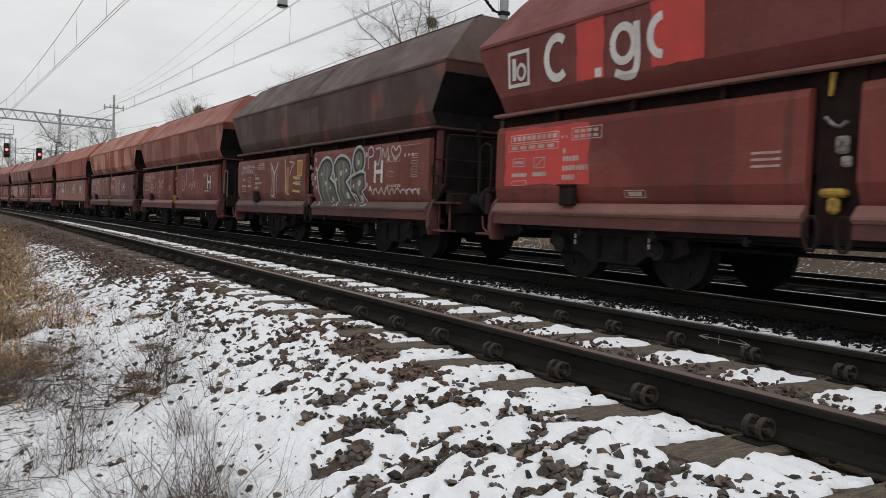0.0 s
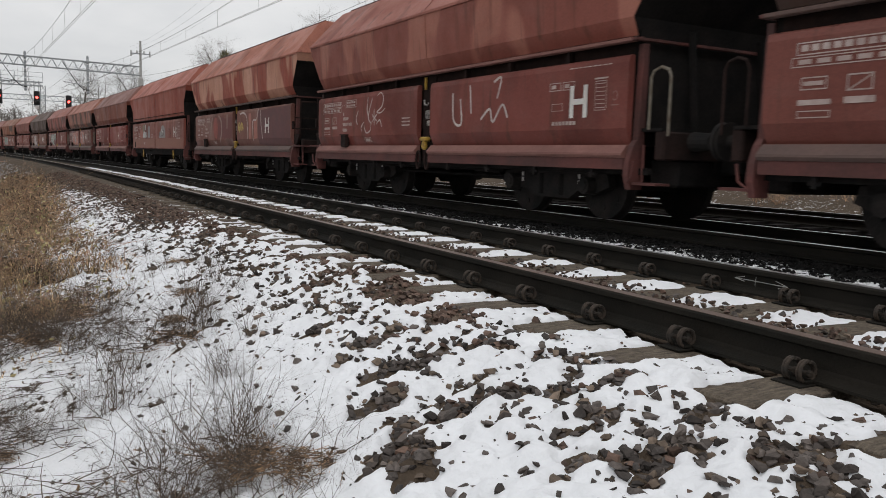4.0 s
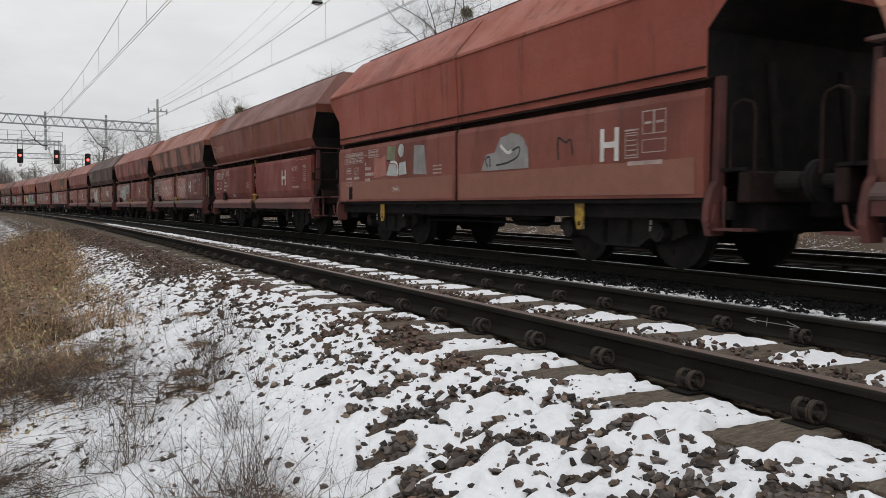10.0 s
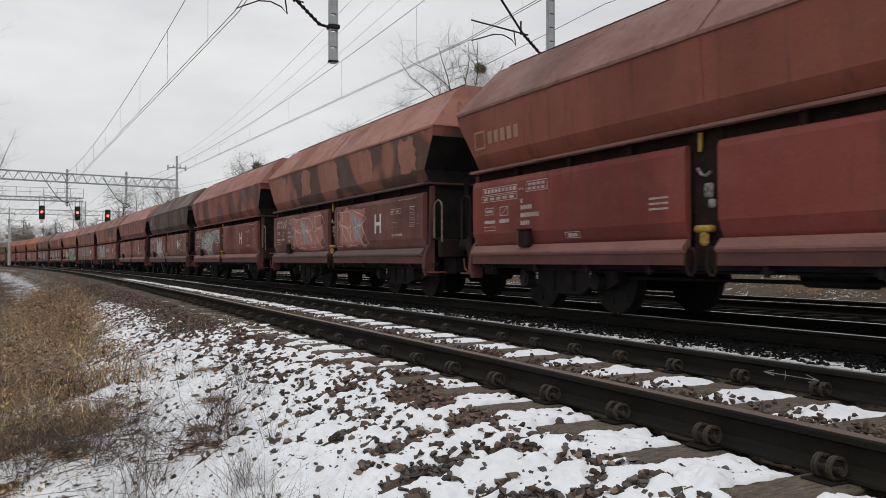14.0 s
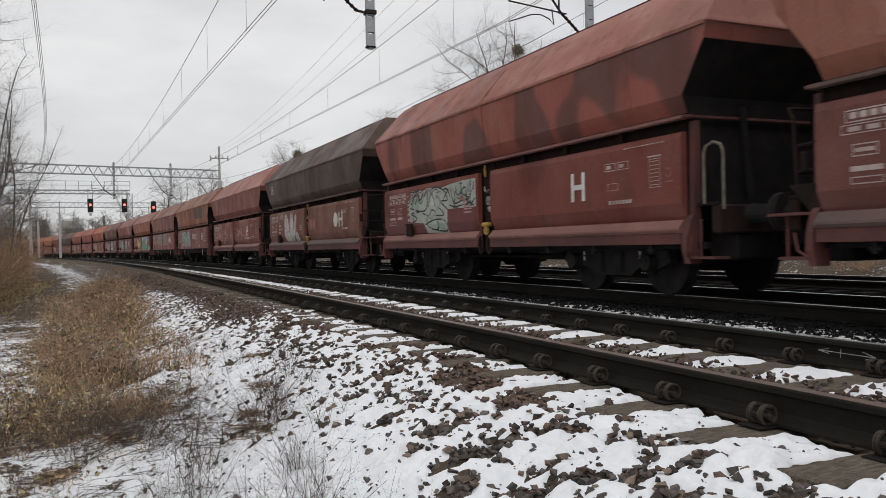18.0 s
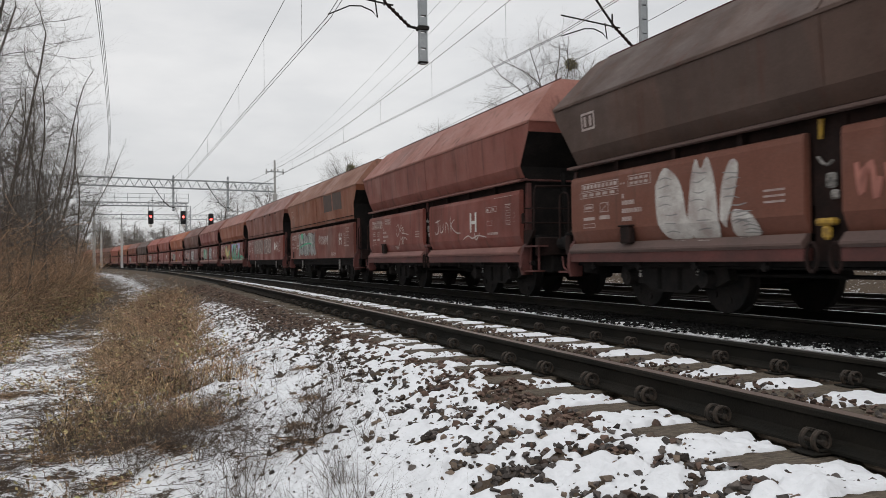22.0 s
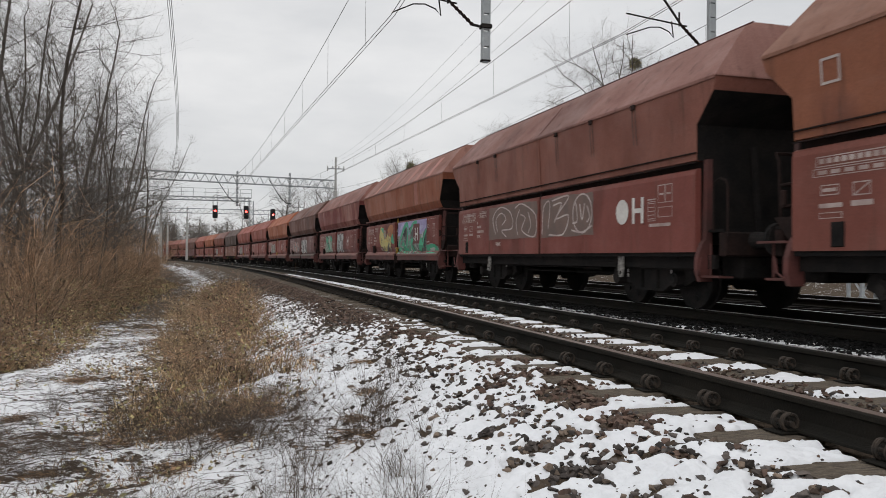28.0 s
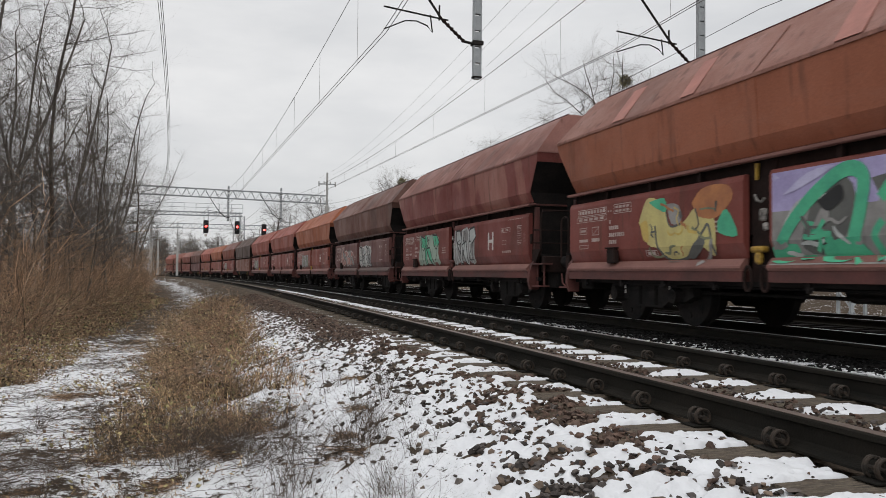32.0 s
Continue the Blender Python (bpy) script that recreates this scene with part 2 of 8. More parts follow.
WHITE_PAINT = shade("white stencil paint", (0.55, 0.53, 0.51), 0.7, 0, 0.25, 7, 60, 0.0, (0.40, 0.36, 0.34))
CHALKED = shade("white chalk", (0.42, 0.42, 0.40), 0.9, 0, 0.3, 30, 90, 0.0, (0.18, 0.18, 0.17))
YELLOW = shade("worn yellow paint", (0.42, 0.26, 0.03), 0.6, 0, 0.3, 12, 50, 0.1, (0.16, 0.09, 0.025))


# ---- building helpers ----
def arc(u, s, z=0.0):
    """The place at lateral offset u and distance s along the near track."""
    a = s * BEND
    r = 1 / BEND + u
    return Vector((-1 / BEND + r * math.cos(a), r * math.sin(a), z))


def arc_pose(u, s, z=0.0, turn=0.0):
    p = arc(u, s, z)
    return pose(p.x, p.y, p.z, 0, 0, math.degrees(s * BEND) + turn)


def mesh_of(name, verts, faces, mats, smooth=False):
    me = bpy.data.meshes.new(name)
    me.from_pydata(verts, [], faces)
    for m in mats if isinstance(mats, (list, tuple)) else [mats]:
        me.materials.append(m)
    if smooth:
        me.polygons.foreach_set("use_smooth", [True] * len(me.polygons))
    me.update()
    return me


def part(name, bm, material, parent=None, label="", smooth=False):
    """Links a bmesh as one mesh object under a thing or a part."""
    me = bpy.data.meshes.new(name)
    bm.to_mesh(me)
    bm.free()
    for m in material if isinstance(material, (list, tuple)) else [material]:
        me.materials.append(m)
    if smooth:
        me.polygons.foreach_set("use_smooth", [True] * len(me.polygons))
    ob = new(name, me)
    if parent is not None:
        ob.parent = parent
    if label:
        ob["label"] = label
    return ob


def box(bm, x0, x1, y0, y1, z0, z1, bevel=0.0):
    r = bmesh.ops.create_cube(bm, size=1.0, matrix=Matrix.Translation(((x0 + x1) / 2, (y0 + y1) / 2, (z0 + z1) / 2)) @ Matrix.Diagonal((abs(x1 - x0), abs(y1 - y0), abs(z1 - z0), 1)))
    if bevel:
        es = list({e for v in r["verts"] for e in v.link_edges})
        bmesh.ops.bevel(bm, geom=es, offset=bevel, segments=1, affect="EDGES", profile=0.5)


def rod(bm, a, b, r0, r1=None, n=6):
    a, b = Vector(a), Vector(b)
    d = b - a
    q = d.to_track_quat("Z", "Y").to_matrix().to_4x4()
    bmesh.ops.create_cone(bm, cap_ends=True, segments=n, radius1=r0, radius2=r0 if r1 is None else r1, depth=d.length, matrix=Matrix.Translation((a + b) / 2) @ q)


def tube(bm, pts, r, n=6):
    """One bent pipe along the points."""
    pts = [Vector(p) for p in pts]
    rings = []
    side = None
    for i, p in enumerate(pts):
        d = (pts[min(i + 1, len(pts) - 1)] - pts[max(i - 1, 0)]).normalized()
        side = d.orthogonal().normalized() if side is None else (side - d * side.dot(d)).normalized()
        up = d.cross(side)
        rings.append([bm.verts.new(p + side * (r * math.cos(2 * math.pi * k / n)) + up * (r * math.sin(2 * math.pi * k / n))) for k in range(n)])
    for a, b in zip(rings, rings[1:]):
        for k in range(n):
            bm.faces.new((a[k], a[(k + 1) % n], b[(k + 1) % n], b[k]))
    bm.faces.new(rings[0][::-1])
    bm.faces.new(rings[-1])


def loft(bm, sections, caps=True, closed=True):
    """Skins a row of equal-length point loops."""
    rings = [[bm.verts.new(p) for p in s] for s in sections]
    n = len(rings[0])
    for a, b in zip(rings, rings[1:]):
        for i in range(n if closed else n - 1):
            j = (i + 1) % n
            bm.faces.new((a[i], a[j], b[j], b[i]))
    if caps and closed:
        bm.faces.new(rings[0][::-1])
        bm.faces.new(rings[-1])
    bmesh.ops.recalc_face_normals(bm, faces=bm.faces)


def empty(name, m=None):
    ob = new(name)
    if m is not None:
        ob.matrix_basis = m
    return ob


def smoothstep(a, b, x):
    t = min(1.0, max(0.0, (x - a) / (b - a)))
    return t * t * (3 - 2 * t)


def bumps(x, y, f, k=0.0):
    return noise.noise(Vector((x * f, y * f, k)))


# ---- ground ----
PROFILE = [(-3000, -1.2), (-60, -1.0), (-14, -0.85), (-6, -0.78), (-3.7, -0.70), (-2.9, -0.48), (-2.1, -0.19), (-1.5, -0.045), (-1.22, -0.010), (-1.06, -0.016), (-0.90, -0.026), (-0.80, -0.035), (-0.74, -0.06), (1.2, -0.06), (2.1, -0.15),
           (3.2, -0.125), (6.0, -0.125), (7.0, -0.30), (8.0, -0.22), (11.0, -0.25), (12.5, -0.5), (15.0, -0.1), (19.0, 1.1), (40, 1.0), (3000, 0)]


def height(u, y):
    for (a, za), (b, zb) in zip(PROFILE, PROFILE[1:]):
        if u <= b:
            z = za + (zb - za) * (u - a) / (b - a)
            break
    rough = 0.35 + 0.65 * smoothstep(1.3, 2.8, abs(u))
    if -1.4 < u < 8:
        rough = 0.25
    z += rough * (0.05 * bumps(u, y, 0.9, 3) + 0.035 * bumps(u, y, 2.6, 7) + 0.014 * bumps(u, y, 7.0, 1))
    if -3.8 < u < -0.85 and y < 18:
        k = smoothstep(-3.8, -3.3, u) * (1 - 0.6 * smoothstep(-1.4, -1.1, u)) * (1 - smoothstep(12, 18, y))
        z += k * (0.022 * bumps(u, y, 5.5, 12) + 0.034 * bumps(u, y, 9.0, 14) + 0.016 * bumps(u, y, 15.0, 15))
    if u < -3.2:
        z += 0.12 * bumps(u, y, 0.35, 9) * smoothstep(-3.2, -5, u)
    return z


# bare clusters of stones on the verge: offset, distance along, radius
BARE = [(-2.30, -0.09, 0.21), (-2.16, 0.10, 0.12), (-1.90, 1.08, 0.17), (-1.83, 0.64, 0.15), (-2.09, 0.40, 0.15), (-1.97, 0.04, 0.13), (-1.97, 0.66, 0.10), (-1.75, -0.03, 0.12), (-1.61, -0.18, 0.11),
        (-1.66, -0.40, 0.13), (-1.88, -0.62, 0.09), (-1.64, -0.78, 0.13), (-1.78, -0.78, 0.10), (-1.46, -1.07, 0.17), (-1.38, -0.22, 0.10), (-1.42, 1.10, 0.22), (-1.36, 1.62, 0.22), (-1.30, 2.10, 0.22),
        (-1.52, 0.55, 0.12), (-1.22, 2.75, 0.24), (-1.15, 3.4, 0.25), (-1.75, 1.75, 0.10), (-1.6, 2.6, 0.12), (-2.0, 1.55, 0.08)]


# clumps of dead weeds: offset, distance along, radius
CLUMPS = [(-2.62, 0.42, 0.24), (-2.50, 0.18, 0.18), (-2.95, 0.30, 0.16), (-2.50, 2.46, 0.25), (-2.46, 2.95, 0.15), (-3.30, 3.80, 0.24), (-2.98, 4.15, 0.22), (-3.70, 3.4, 0.20), (-3.6, 4.5, 0.30), (-4.2, 4.2, 0.18), (-4.6, 3.4, 0.14),
          (-2.05, 4.9, 0.16), (-2.25, 3.6, 0.16), (-3.55, 1.6, 0.10), (-4.3, 2.0, 0.12), (-5.2, 5.6, 0.16), (-4.9, 7.4, 0.22), (-3.15, 4.9, 0.28)]


SHEET_U, SHEET_Y = -3.25, 9.0      # the verge's own sheet of snow reaches from here to the rail


def snow_cover(u, y):
    """How much thin snow lies at a place, 0 to 1."""
    if u > 13:
        return 0.38
    if u > 1.2:
        if u < 3.6:
            return 0.62 - 0.26 * smoothstep(2.7, 3.4, u)
        far = 0.42 * math.exp(-((u - 7.0) / 0.7) ** 2) if u > 5.5 else 0.0
        if 9.9 < u < 13:
            far = 0.5
        return 0.1 + far
    if u > -0.82:
        return 0.20
    if u > SHEET_U and -1.7 < y < SHEET_Y:
        return 0.60 - 0.36 * smoothstep(SHEET_U + 0.15, SHEET_U + 0.4, u) * smoothstep(SHEET_Y, SHEET_Y - 2.0, y)
    c = 0.665 - 0.07 * smoothstep(0.05, 0.45, bumps(u, y, 1.6, 8))
    c -= 0.24 * max(math.exp(-((u - a) ** 2 + (y - b) ** 2) / (0.5 * w * w)) for a, b, w in BARE)
    c -= 0.15 * smoothstep(-2.1, -1.45, u) * smoothstep(2.0, 5.0, y)
    c -= (0.08 * smoothstep(4, 9, y) + 0.10 * smoothstep(12, 22, y)) * smoothstep(-3.4, -2.6, u)
    tuft = math.exp(-((u + 3.7) / 0.9) ** 2 - ((y - 11) / 6) ** 2)
    c -= 0.15 * tuft
    wood = smoothstep(-6.2, -8.5, u + 0.8 * bumps(u, y, 0.4, 2) + 0.10 * max(0, y - 9))
    c -= 0.34 * wood
    c -= 0.05 * smoothstep(-3.2, -4.2, u) + 0.10 * smoothstep(0.10, 0.35, bumps(u * 0.6, y * 1.9, 1.9, 57)) * smoothstep(-3.4, -4.0, u) * smoothstep(13, 9, y)
    c -= 0.06 * max(math.exp(-((u - a) ** 2 + (y - b) ** 2) / (0.4 * w * w)) for a, b, w in CLUMPS)
    path = math.exp(-((u + 5.6 + 0.08 * (y - 8)) / 0.9) ** 2) * smoothstep(4, 7, y) * smoothstep(14, 9, y)
    c -= 0.09 * smoothstep(-4.0, -4.8, u) * smoothstep(12, 17, y) + 0.09 * smoothstep(-2.8, -3.6, u) * smoothstep(14, 20, y)
    c -= 0.07 * smoothstep(16, 24, y)
    c += 0.08 * path
    return max(0.0, min(1.0, c))


def ground_material():
    m = bpy.data.materials.new("snow-dusted gravel and earth")
    m.use_nodes = True
    nt = m.node_tree
    b = nt.nodes["Principled BSDF"]
    ln = nt.links.new
    co = nt.nodes.new("ShaderNodeTexCoord")
    at = nt.nodes.new("ShaderNodeAttribute")
    at.attribute_name = "cover"
    ao = nt.nodes.new("ShaderNodeAttribute")
    ao.attribute_name = "oil"

    def tex(scale, detail, rgh=0.6):
        n = nt.nodes.new("ShaderNodeTexNoise")
        n.inputs["Scale"].default_value, n.inputs["Detail"].default_value, n.inputs["Roughness"].default_value = scale, detail, rgh
        ln(co.outputs["Object"], n.inputs["Vector"])
        return n.outputs["Fac"]

    def node(op, a, c):
        x = nt.nodes.new("ShaderNodeMath")
        x.operation = op
        for i, v in enumerate((a, c)):
            if isinstance(v, float):
                x.inputs[i].default_value = v
            else:
                ln(v, x.inputs[i])
        return x.outputs[0]

    def mix(fac, a, c):
        x = nt.nodes.new("ShaderNodeMixRGB")
        for sock, v in ((0, fac), (1, a), (2, c)):
            if isinstance(v, tuple):
                x.inputs[sock].default_value = (*v, 1)
            else:
                ln(v, x.inputs[sock])
        return x.outputs[0]

    big, mid, fine = tex(1.7, 4), tex(11.0, 6, 0.68), tex(55.0, 4, 0.7)
    raw = node("ADD", node("MULTIPLY", big, 0.45), node("ADD", node("MULTIPLY", mid, 0.9), node("MULTIPLY", fine, 0.35)))
    raw = node("SUBTRACT", node("ADD", at.outputs["Fac"], raw), 1.355)
    mask = nt.nodes.new("ShaderNodeMapRange")
    mask.inputs["From Min"].default_value, mask.inputs["From Max"].default_value = -0.012, 0.018
    ln(raw, mask.inputs["Value"])
    earth = mix(mid, (0.040, 0.033, 0.028), (0.125, 0.092, 0.064))
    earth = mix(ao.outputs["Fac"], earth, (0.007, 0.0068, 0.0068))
    snow = mix(fine, (0.74, 0.75, 0.77), (0.90, 0.905, 0.92))
    ln(mix(mask.outputs[0], earth, snow), b.inputs["Base Color"])
    b.inputs["Roughness"].default_value = 0.95
    b.inputs["Specular IOR Level"].default_value = 0.08
    bp = nt.nodes.new("ShaderNodeBump")
    bp.inputs["Strength"].default_value, bp.inputs["Distance"].default_value = 0.9, 0.035
    ln(node("ADD", node("MULTIPLY", mask.outputs[0], 0.5), node("ADD", mid, node("MULTIPLY", fine, 0.6))), bp.inputs["Height"])
    ln(bp.outputs[0], b.inputs["Normal"])
    return m


def ground():
    us = [-3000, -1200, -500, -200, -100, -60, -40, -28, -20, -16] + [-14 + 0.25 * i for i in range(34)] + [-5.5 + 0.1 * i for i in range(19)] + [-3.6 + 0.04 * i for i in range(58)]
    us += [-1.26, -1.2, -1.14, -1.08, -1.02, -0.96, -0.9, -0.84, -0.6, -0.2, 0.2, 0.6, 1.0, 1.3] + [1.4 + 0.15 * i for i in range(13)] + [3.5 + 0.5 * i for i in range(20)] + [13.5, 14.5, 16, 17.5, 19, 22, 26, 32, 45, 80, 150, 400, 1200, 3000]
    ys = [-300, -120, -60, -30, -15, -8, -5] + [-4 + 0.1 * i for i in range(21)] + [-1.8 + 0.045 * i for i in range(150)] + [4.95 + 0.1 * i for i in range(91)] + [14.1 + 0.3 * i for i in range(60)] + [32 + 1.0 * i for i in range(40)] + [75 + 6 * i for i in range(20)] + [200, 240, 300, 400, 600, 900, 1400, 2200, 3500]
    verts, cover, oil = [], [], []
    for y in ys:
        bend = 0.5 * BEND * min(abs(y), 250) ** 2 + max(0, abs(y) - 250) * BEND * 250
        for u in us:
            verts.append((u - bend, y, height(u, y)))
            cover.append(snow_cover(u, y))
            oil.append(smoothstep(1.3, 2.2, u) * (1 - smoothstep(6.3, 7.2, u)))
    w = len(us)
    faces = [(j * w + i, j * w + i + 1, (j + 1) * w + i + 1, (j + 1) * w + i) for j in range(len(ys) - 1) for i in range(w - 1)]
    me = mesh_of("ground", verts, faces, ground_material(), True)
    for key, vals in (("cover", cover), ("oil", oil)):
        a = me.attributes.new(key, "FLOAT", "POINT")
        a.data.foreach_set("value", vals)
    return tagged(new("ground", me), "embankment of gravel and earth under patchy thin snow", "ground", kind="structure")


ground()


# ---- tracks ----
RAIL_SECTION = [(-0.075, 0.0), (0.075, 0.0), (0.075, 0.012), (0.020, 0.030), (0.009, 0.045), (0.009, 0.115), (0.036, 0.128), (0.036, 0.150), (0.030, 0.158),
                (-0.030, 0.158), (-0.036, 0.150), (-0.036, 0.128), (-0.009, 0.115), (-0.009, 0.045), (-0.020, 0.030), (-0.075, 0.012)]
STATIONS = [-60, -30, -12] + [-6 + 2 * i for i in range(24)] + [44 + 6 * i for i in range(30)]


def rail(u, top, inside, shine):
    bm = bmesh.new()
    loft(bm, [[arc(u + x, s, top - 0.158 + z) for x, z in RAIL_SECTION] for s in STATIONS])
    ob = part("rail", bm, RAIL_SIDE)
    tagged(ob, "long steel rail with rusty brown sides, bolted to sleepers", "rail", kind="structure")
    bm = bmesh.new()
    lo, hi = (-0.030, 0.030) if not inside else ((-0.034, 0.004) if inside < 0 else (-0.004, 0.034))
    loft(bm, [[arc(u + lo, s, top - 0.0005), arc(u + hi, s, top - 0.0005), arc(u + hi, s, top + 0.0025), arc(u + lo, s, top + 0.0025)] for s in STATIONS])
    part("running_band", bm, shine, ob, "running surface of the rail head")
    return ob


rail(-RC, HEAD_ONE, 0, RAIL_TOP)
marked = rail(RC, HEAD_ONE, 1, RAIL_SHINE)


def chalk_mark(owner):
    u = RC - 0.0115
    bm = bmesh.new()
    for a, b in (((1.10, 0.090), (0.69, 0.086)), ((1.10, 0.090), (1.02, 0.108)), ((1.10, 0.090), (1.02, 0.076)), ((0.69, 0.086), (0.78, 0.112)), ((0.69, 0.086), (0.76, 0.066)), ((0.935, 0.060), (0.930, 0.116))):
        rod(bm, (u, a[0], a[1]), (u, b[0], b[1]), 0.0028, n=4)
    part("chalk_mark", bm, CHALKED, owner, "white chalk arrows and a stroke")


chalk_mark(marked)
for off in (-RC, RC):
    rail(TRACK_TWO + off, HEAD_TWO, 0, RAIL_SHINE)
    rail(TRACK_THREE + off, HEAD_TWO - 0.02, 0, RAIL_SHINE)

SPACING = 0.612


def sleepers():
    rnd = random.Random(4)
    shapes = []
    for k in range(5):
        bm = bmesh.new()
        box(bm, -1.27, 1.27, -0.115, 0.115, -0.15, 0.0)
        bmesh.ops.subdivide_edges(bm, edges=[e for e in bm.edges if abs(e.verts[0].co.x - e.verts[1].co.x) > 1], cuts=9)
        bmesh.ops.bevel(bm, geom=[e for e in bm.edges if min(v.co.z for v in e.verts) > -0.01], offset=0.012, segments=1, affect="EDGES")
        for v in bm.verts:
            v.co += Vector((rnd.uniform(-0.012, 0.012), rnd.uniform(-0.006, 0.006), rnd.uniform(-0.004, 0.002)))
        me = bpy.data.meshes.new("sleeper")
        bm.to_mesh(me)
        bm.free()
        me.materials.append(WOOD)
        shapes.append(me)
    for k in range(-26, 150):
        ob = new("sleeper", shapes[k % 5])
        ob.matrix_basis = arc_pose(rnd.uniform(-0.02, 0.02), k * SPACING, rnd.uniform(-0.004, 0.002), rnd.uniform(-0.5, 0.5))
        tagged(ob, "weathered wooden railway sleeper partly buried in ballast", "sleeper", "sleepers of the near track")
    far = []
    faces = []
    for u, z in ((TRACK_TWO, HEAD_TWO - 0.17), (TRACK_THREE, HEAD_TWO - 0.19)):
        for k in range(-8, 180):
            m = arc_pose(u, k * SPACING, z)
            b = len(far)
            far += [m @ Vector((x, y, w)) for w in (-0.1, 0) for x, y in ((-1.3, -0.125), (1.3, -0.125), (1.3, 0.125), (-1.3, 0.125))]
            faces += [tuple(b + i for i in f) for f in ((4, 5, 6, 7), (0, 1, 5, 4), (1, 2, 6, 5), (2, 3, 7, 6), (3, 0, 4, 7))]
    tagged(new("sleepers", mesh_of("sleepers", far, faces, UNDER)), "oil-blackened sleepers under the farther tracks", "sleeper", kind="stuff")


sleepers()


def fastening():
    """Two clamp bolts with double spring washers on a low rib."""
    root = empty("rail_fastening")
    bm = bmesh.new()
    box(bm, -0.075, 0.075, -0.066, 0.066, 0.0, 0.008, 0.002)
    box(bm, -0.022, 0.022, -0.055, 0.055, 0.008, 0.022, 0.004)
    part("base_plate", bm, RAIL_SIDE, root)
    for sy in (-0.031, 0.031):
        bm = bmesh.new()
        pts = []
        for i in range(31):
            a = i * 2 * math.pi / 14
            pts.append((0.041 * math.sin(a), sy + 0.007 * (i / 14 - 1.1) * 1.6, 0.050 + 0.041 * math.cos(a)))
        tube(bm, pts, 0.0078, 6)
        part("spring_washer", bm, COIL, root)
        bm = bmesh.new()
        rod(bm, (0, sy - 0.026, 0.046), (0, sy + 0.026, 0.046), 0.010, n=8)
        rod(bm, (0, sy - 0.022, 0.046), (0, sy - 0.010, 0.046), 0.015, n=6)
        part("bolt", bm, COIL, root)
    return tagged(root, "rusty rail clamp with coiled spring washers beside a rail", "rail clamp", "rail clamps of the near track")


first = fastening()
first.matrix_basis = arc_pose(-RC - 0.092, -4 * SPACING)
for k in range(-4, 46):
    for off, turn in ((-RC - 0.092, 0), (RC - 0.092, 180), (-RC + 0.092, 180)):
        if (k == -4 and off == -RC - 0.092) or (off == -RC + 0.092 and k > 8):
            continue
        copy_thing(first, arc_pose(off, k * SPACING, 0.0, turn))


# ---- the train ----
PITCH, HALF = 12.54, 6.27
SIDE, SILL = 1.50, 1.55            # half widths of the flaps and of the sill
FLAP0, FLAP1 = 0.25, 5.28          # ends of a discharge flap, from the wagon's middle
Z_SILL, Z_FLAP, Z_TOP, Z_LIP, Z_UP, Z_CREASE, Z_RIDGE = 0.80, 1.00, 2.08, 2.22, 2.40, 3.30, 4.20
Z_END = 3.11                       # where the end walls stop flaring
RUST = (0.075, 0.032, 0.022)
RED_LOW = wagon_paint("oxide red flap paint", (0.145, 0.040, 0.033), (0.105, 0.034, 0.030), RUST, 0.35, 0.5, 0.35, 1.0)
RED_UP = wagon_paint("oxide red hopper paint", (0.165, 0.052, 0.038), (0.13, 0.042, 0.034), RUST, 0.35, 0.5, 0.4, 2.0)
# base colour already holds the shade of the wagons' recesses
INNER = shade("brown-black steel darkened for recess shade", (0.014, 0.010, 0.009), 0.9, 0, 0.35, 3, 30, 0.2, (0.028, 0.016, 0.014), spec=0.12)
SILL_PAINT = shade("dusty sill paint", (0.20, 0.090, 0.074), 0.7, 0, 0.25, 2, 30, 0.1, (0.14, 0.060, 0.049), (1, 0.5, 1))
SILL_DARK = shade("sooty sill paint", (0.105, 0.062, 0.052), 0.7, 0, 0.25, 2, 30, 0.1, (0.070, 0.045, 0.039), (1, 0.5, 1))
SILL_LOW = shade("dark red sill web", (0.105, 0.032, 0.027), 0.75, 0, 0.3, 2, 30, 0.1, (0.055, 0.022, 0.019), (1, 0.5, 1))


LOOP = shade("dirty pale loop paint", (0.17, 0.15, 0.12), 0.6, 0, 0.2, 8, 50, 0.1, (0.08, 0.055, 0.035))


Z_BEND = 2.52                      # where the upper wall of the recessed kind folds inwards
FOLD = 0.20                        # height of the folded-in foot of a flap


def flap(bm, y0, y1, side, z0):
    """A slightly dished side flap with rounded upper edge; the recessed kind has a folded-in foot."""
    x = side * SIDE
    tuck = 0.085 if z0 > 0.95 else 0.0
    prof = [(x - side * tuck, z0), (x, z0 + FOLD), (x + side * 0.004, z0 + 0.45), (x + side * 0.004, Z_TOP - 0.09), (x - side * 0.012, Z_TOP - 0.02), (x - side * 0.05, Z_TOP),
            (x - side * 0.09, Z_TOP - 0.01), (x - side * 0.09, z0)]
    loft(bm, [[(a, y, z) for a, z in prof] for y in (y0, y0 + 0.02, y1 - 0.02, y1)])


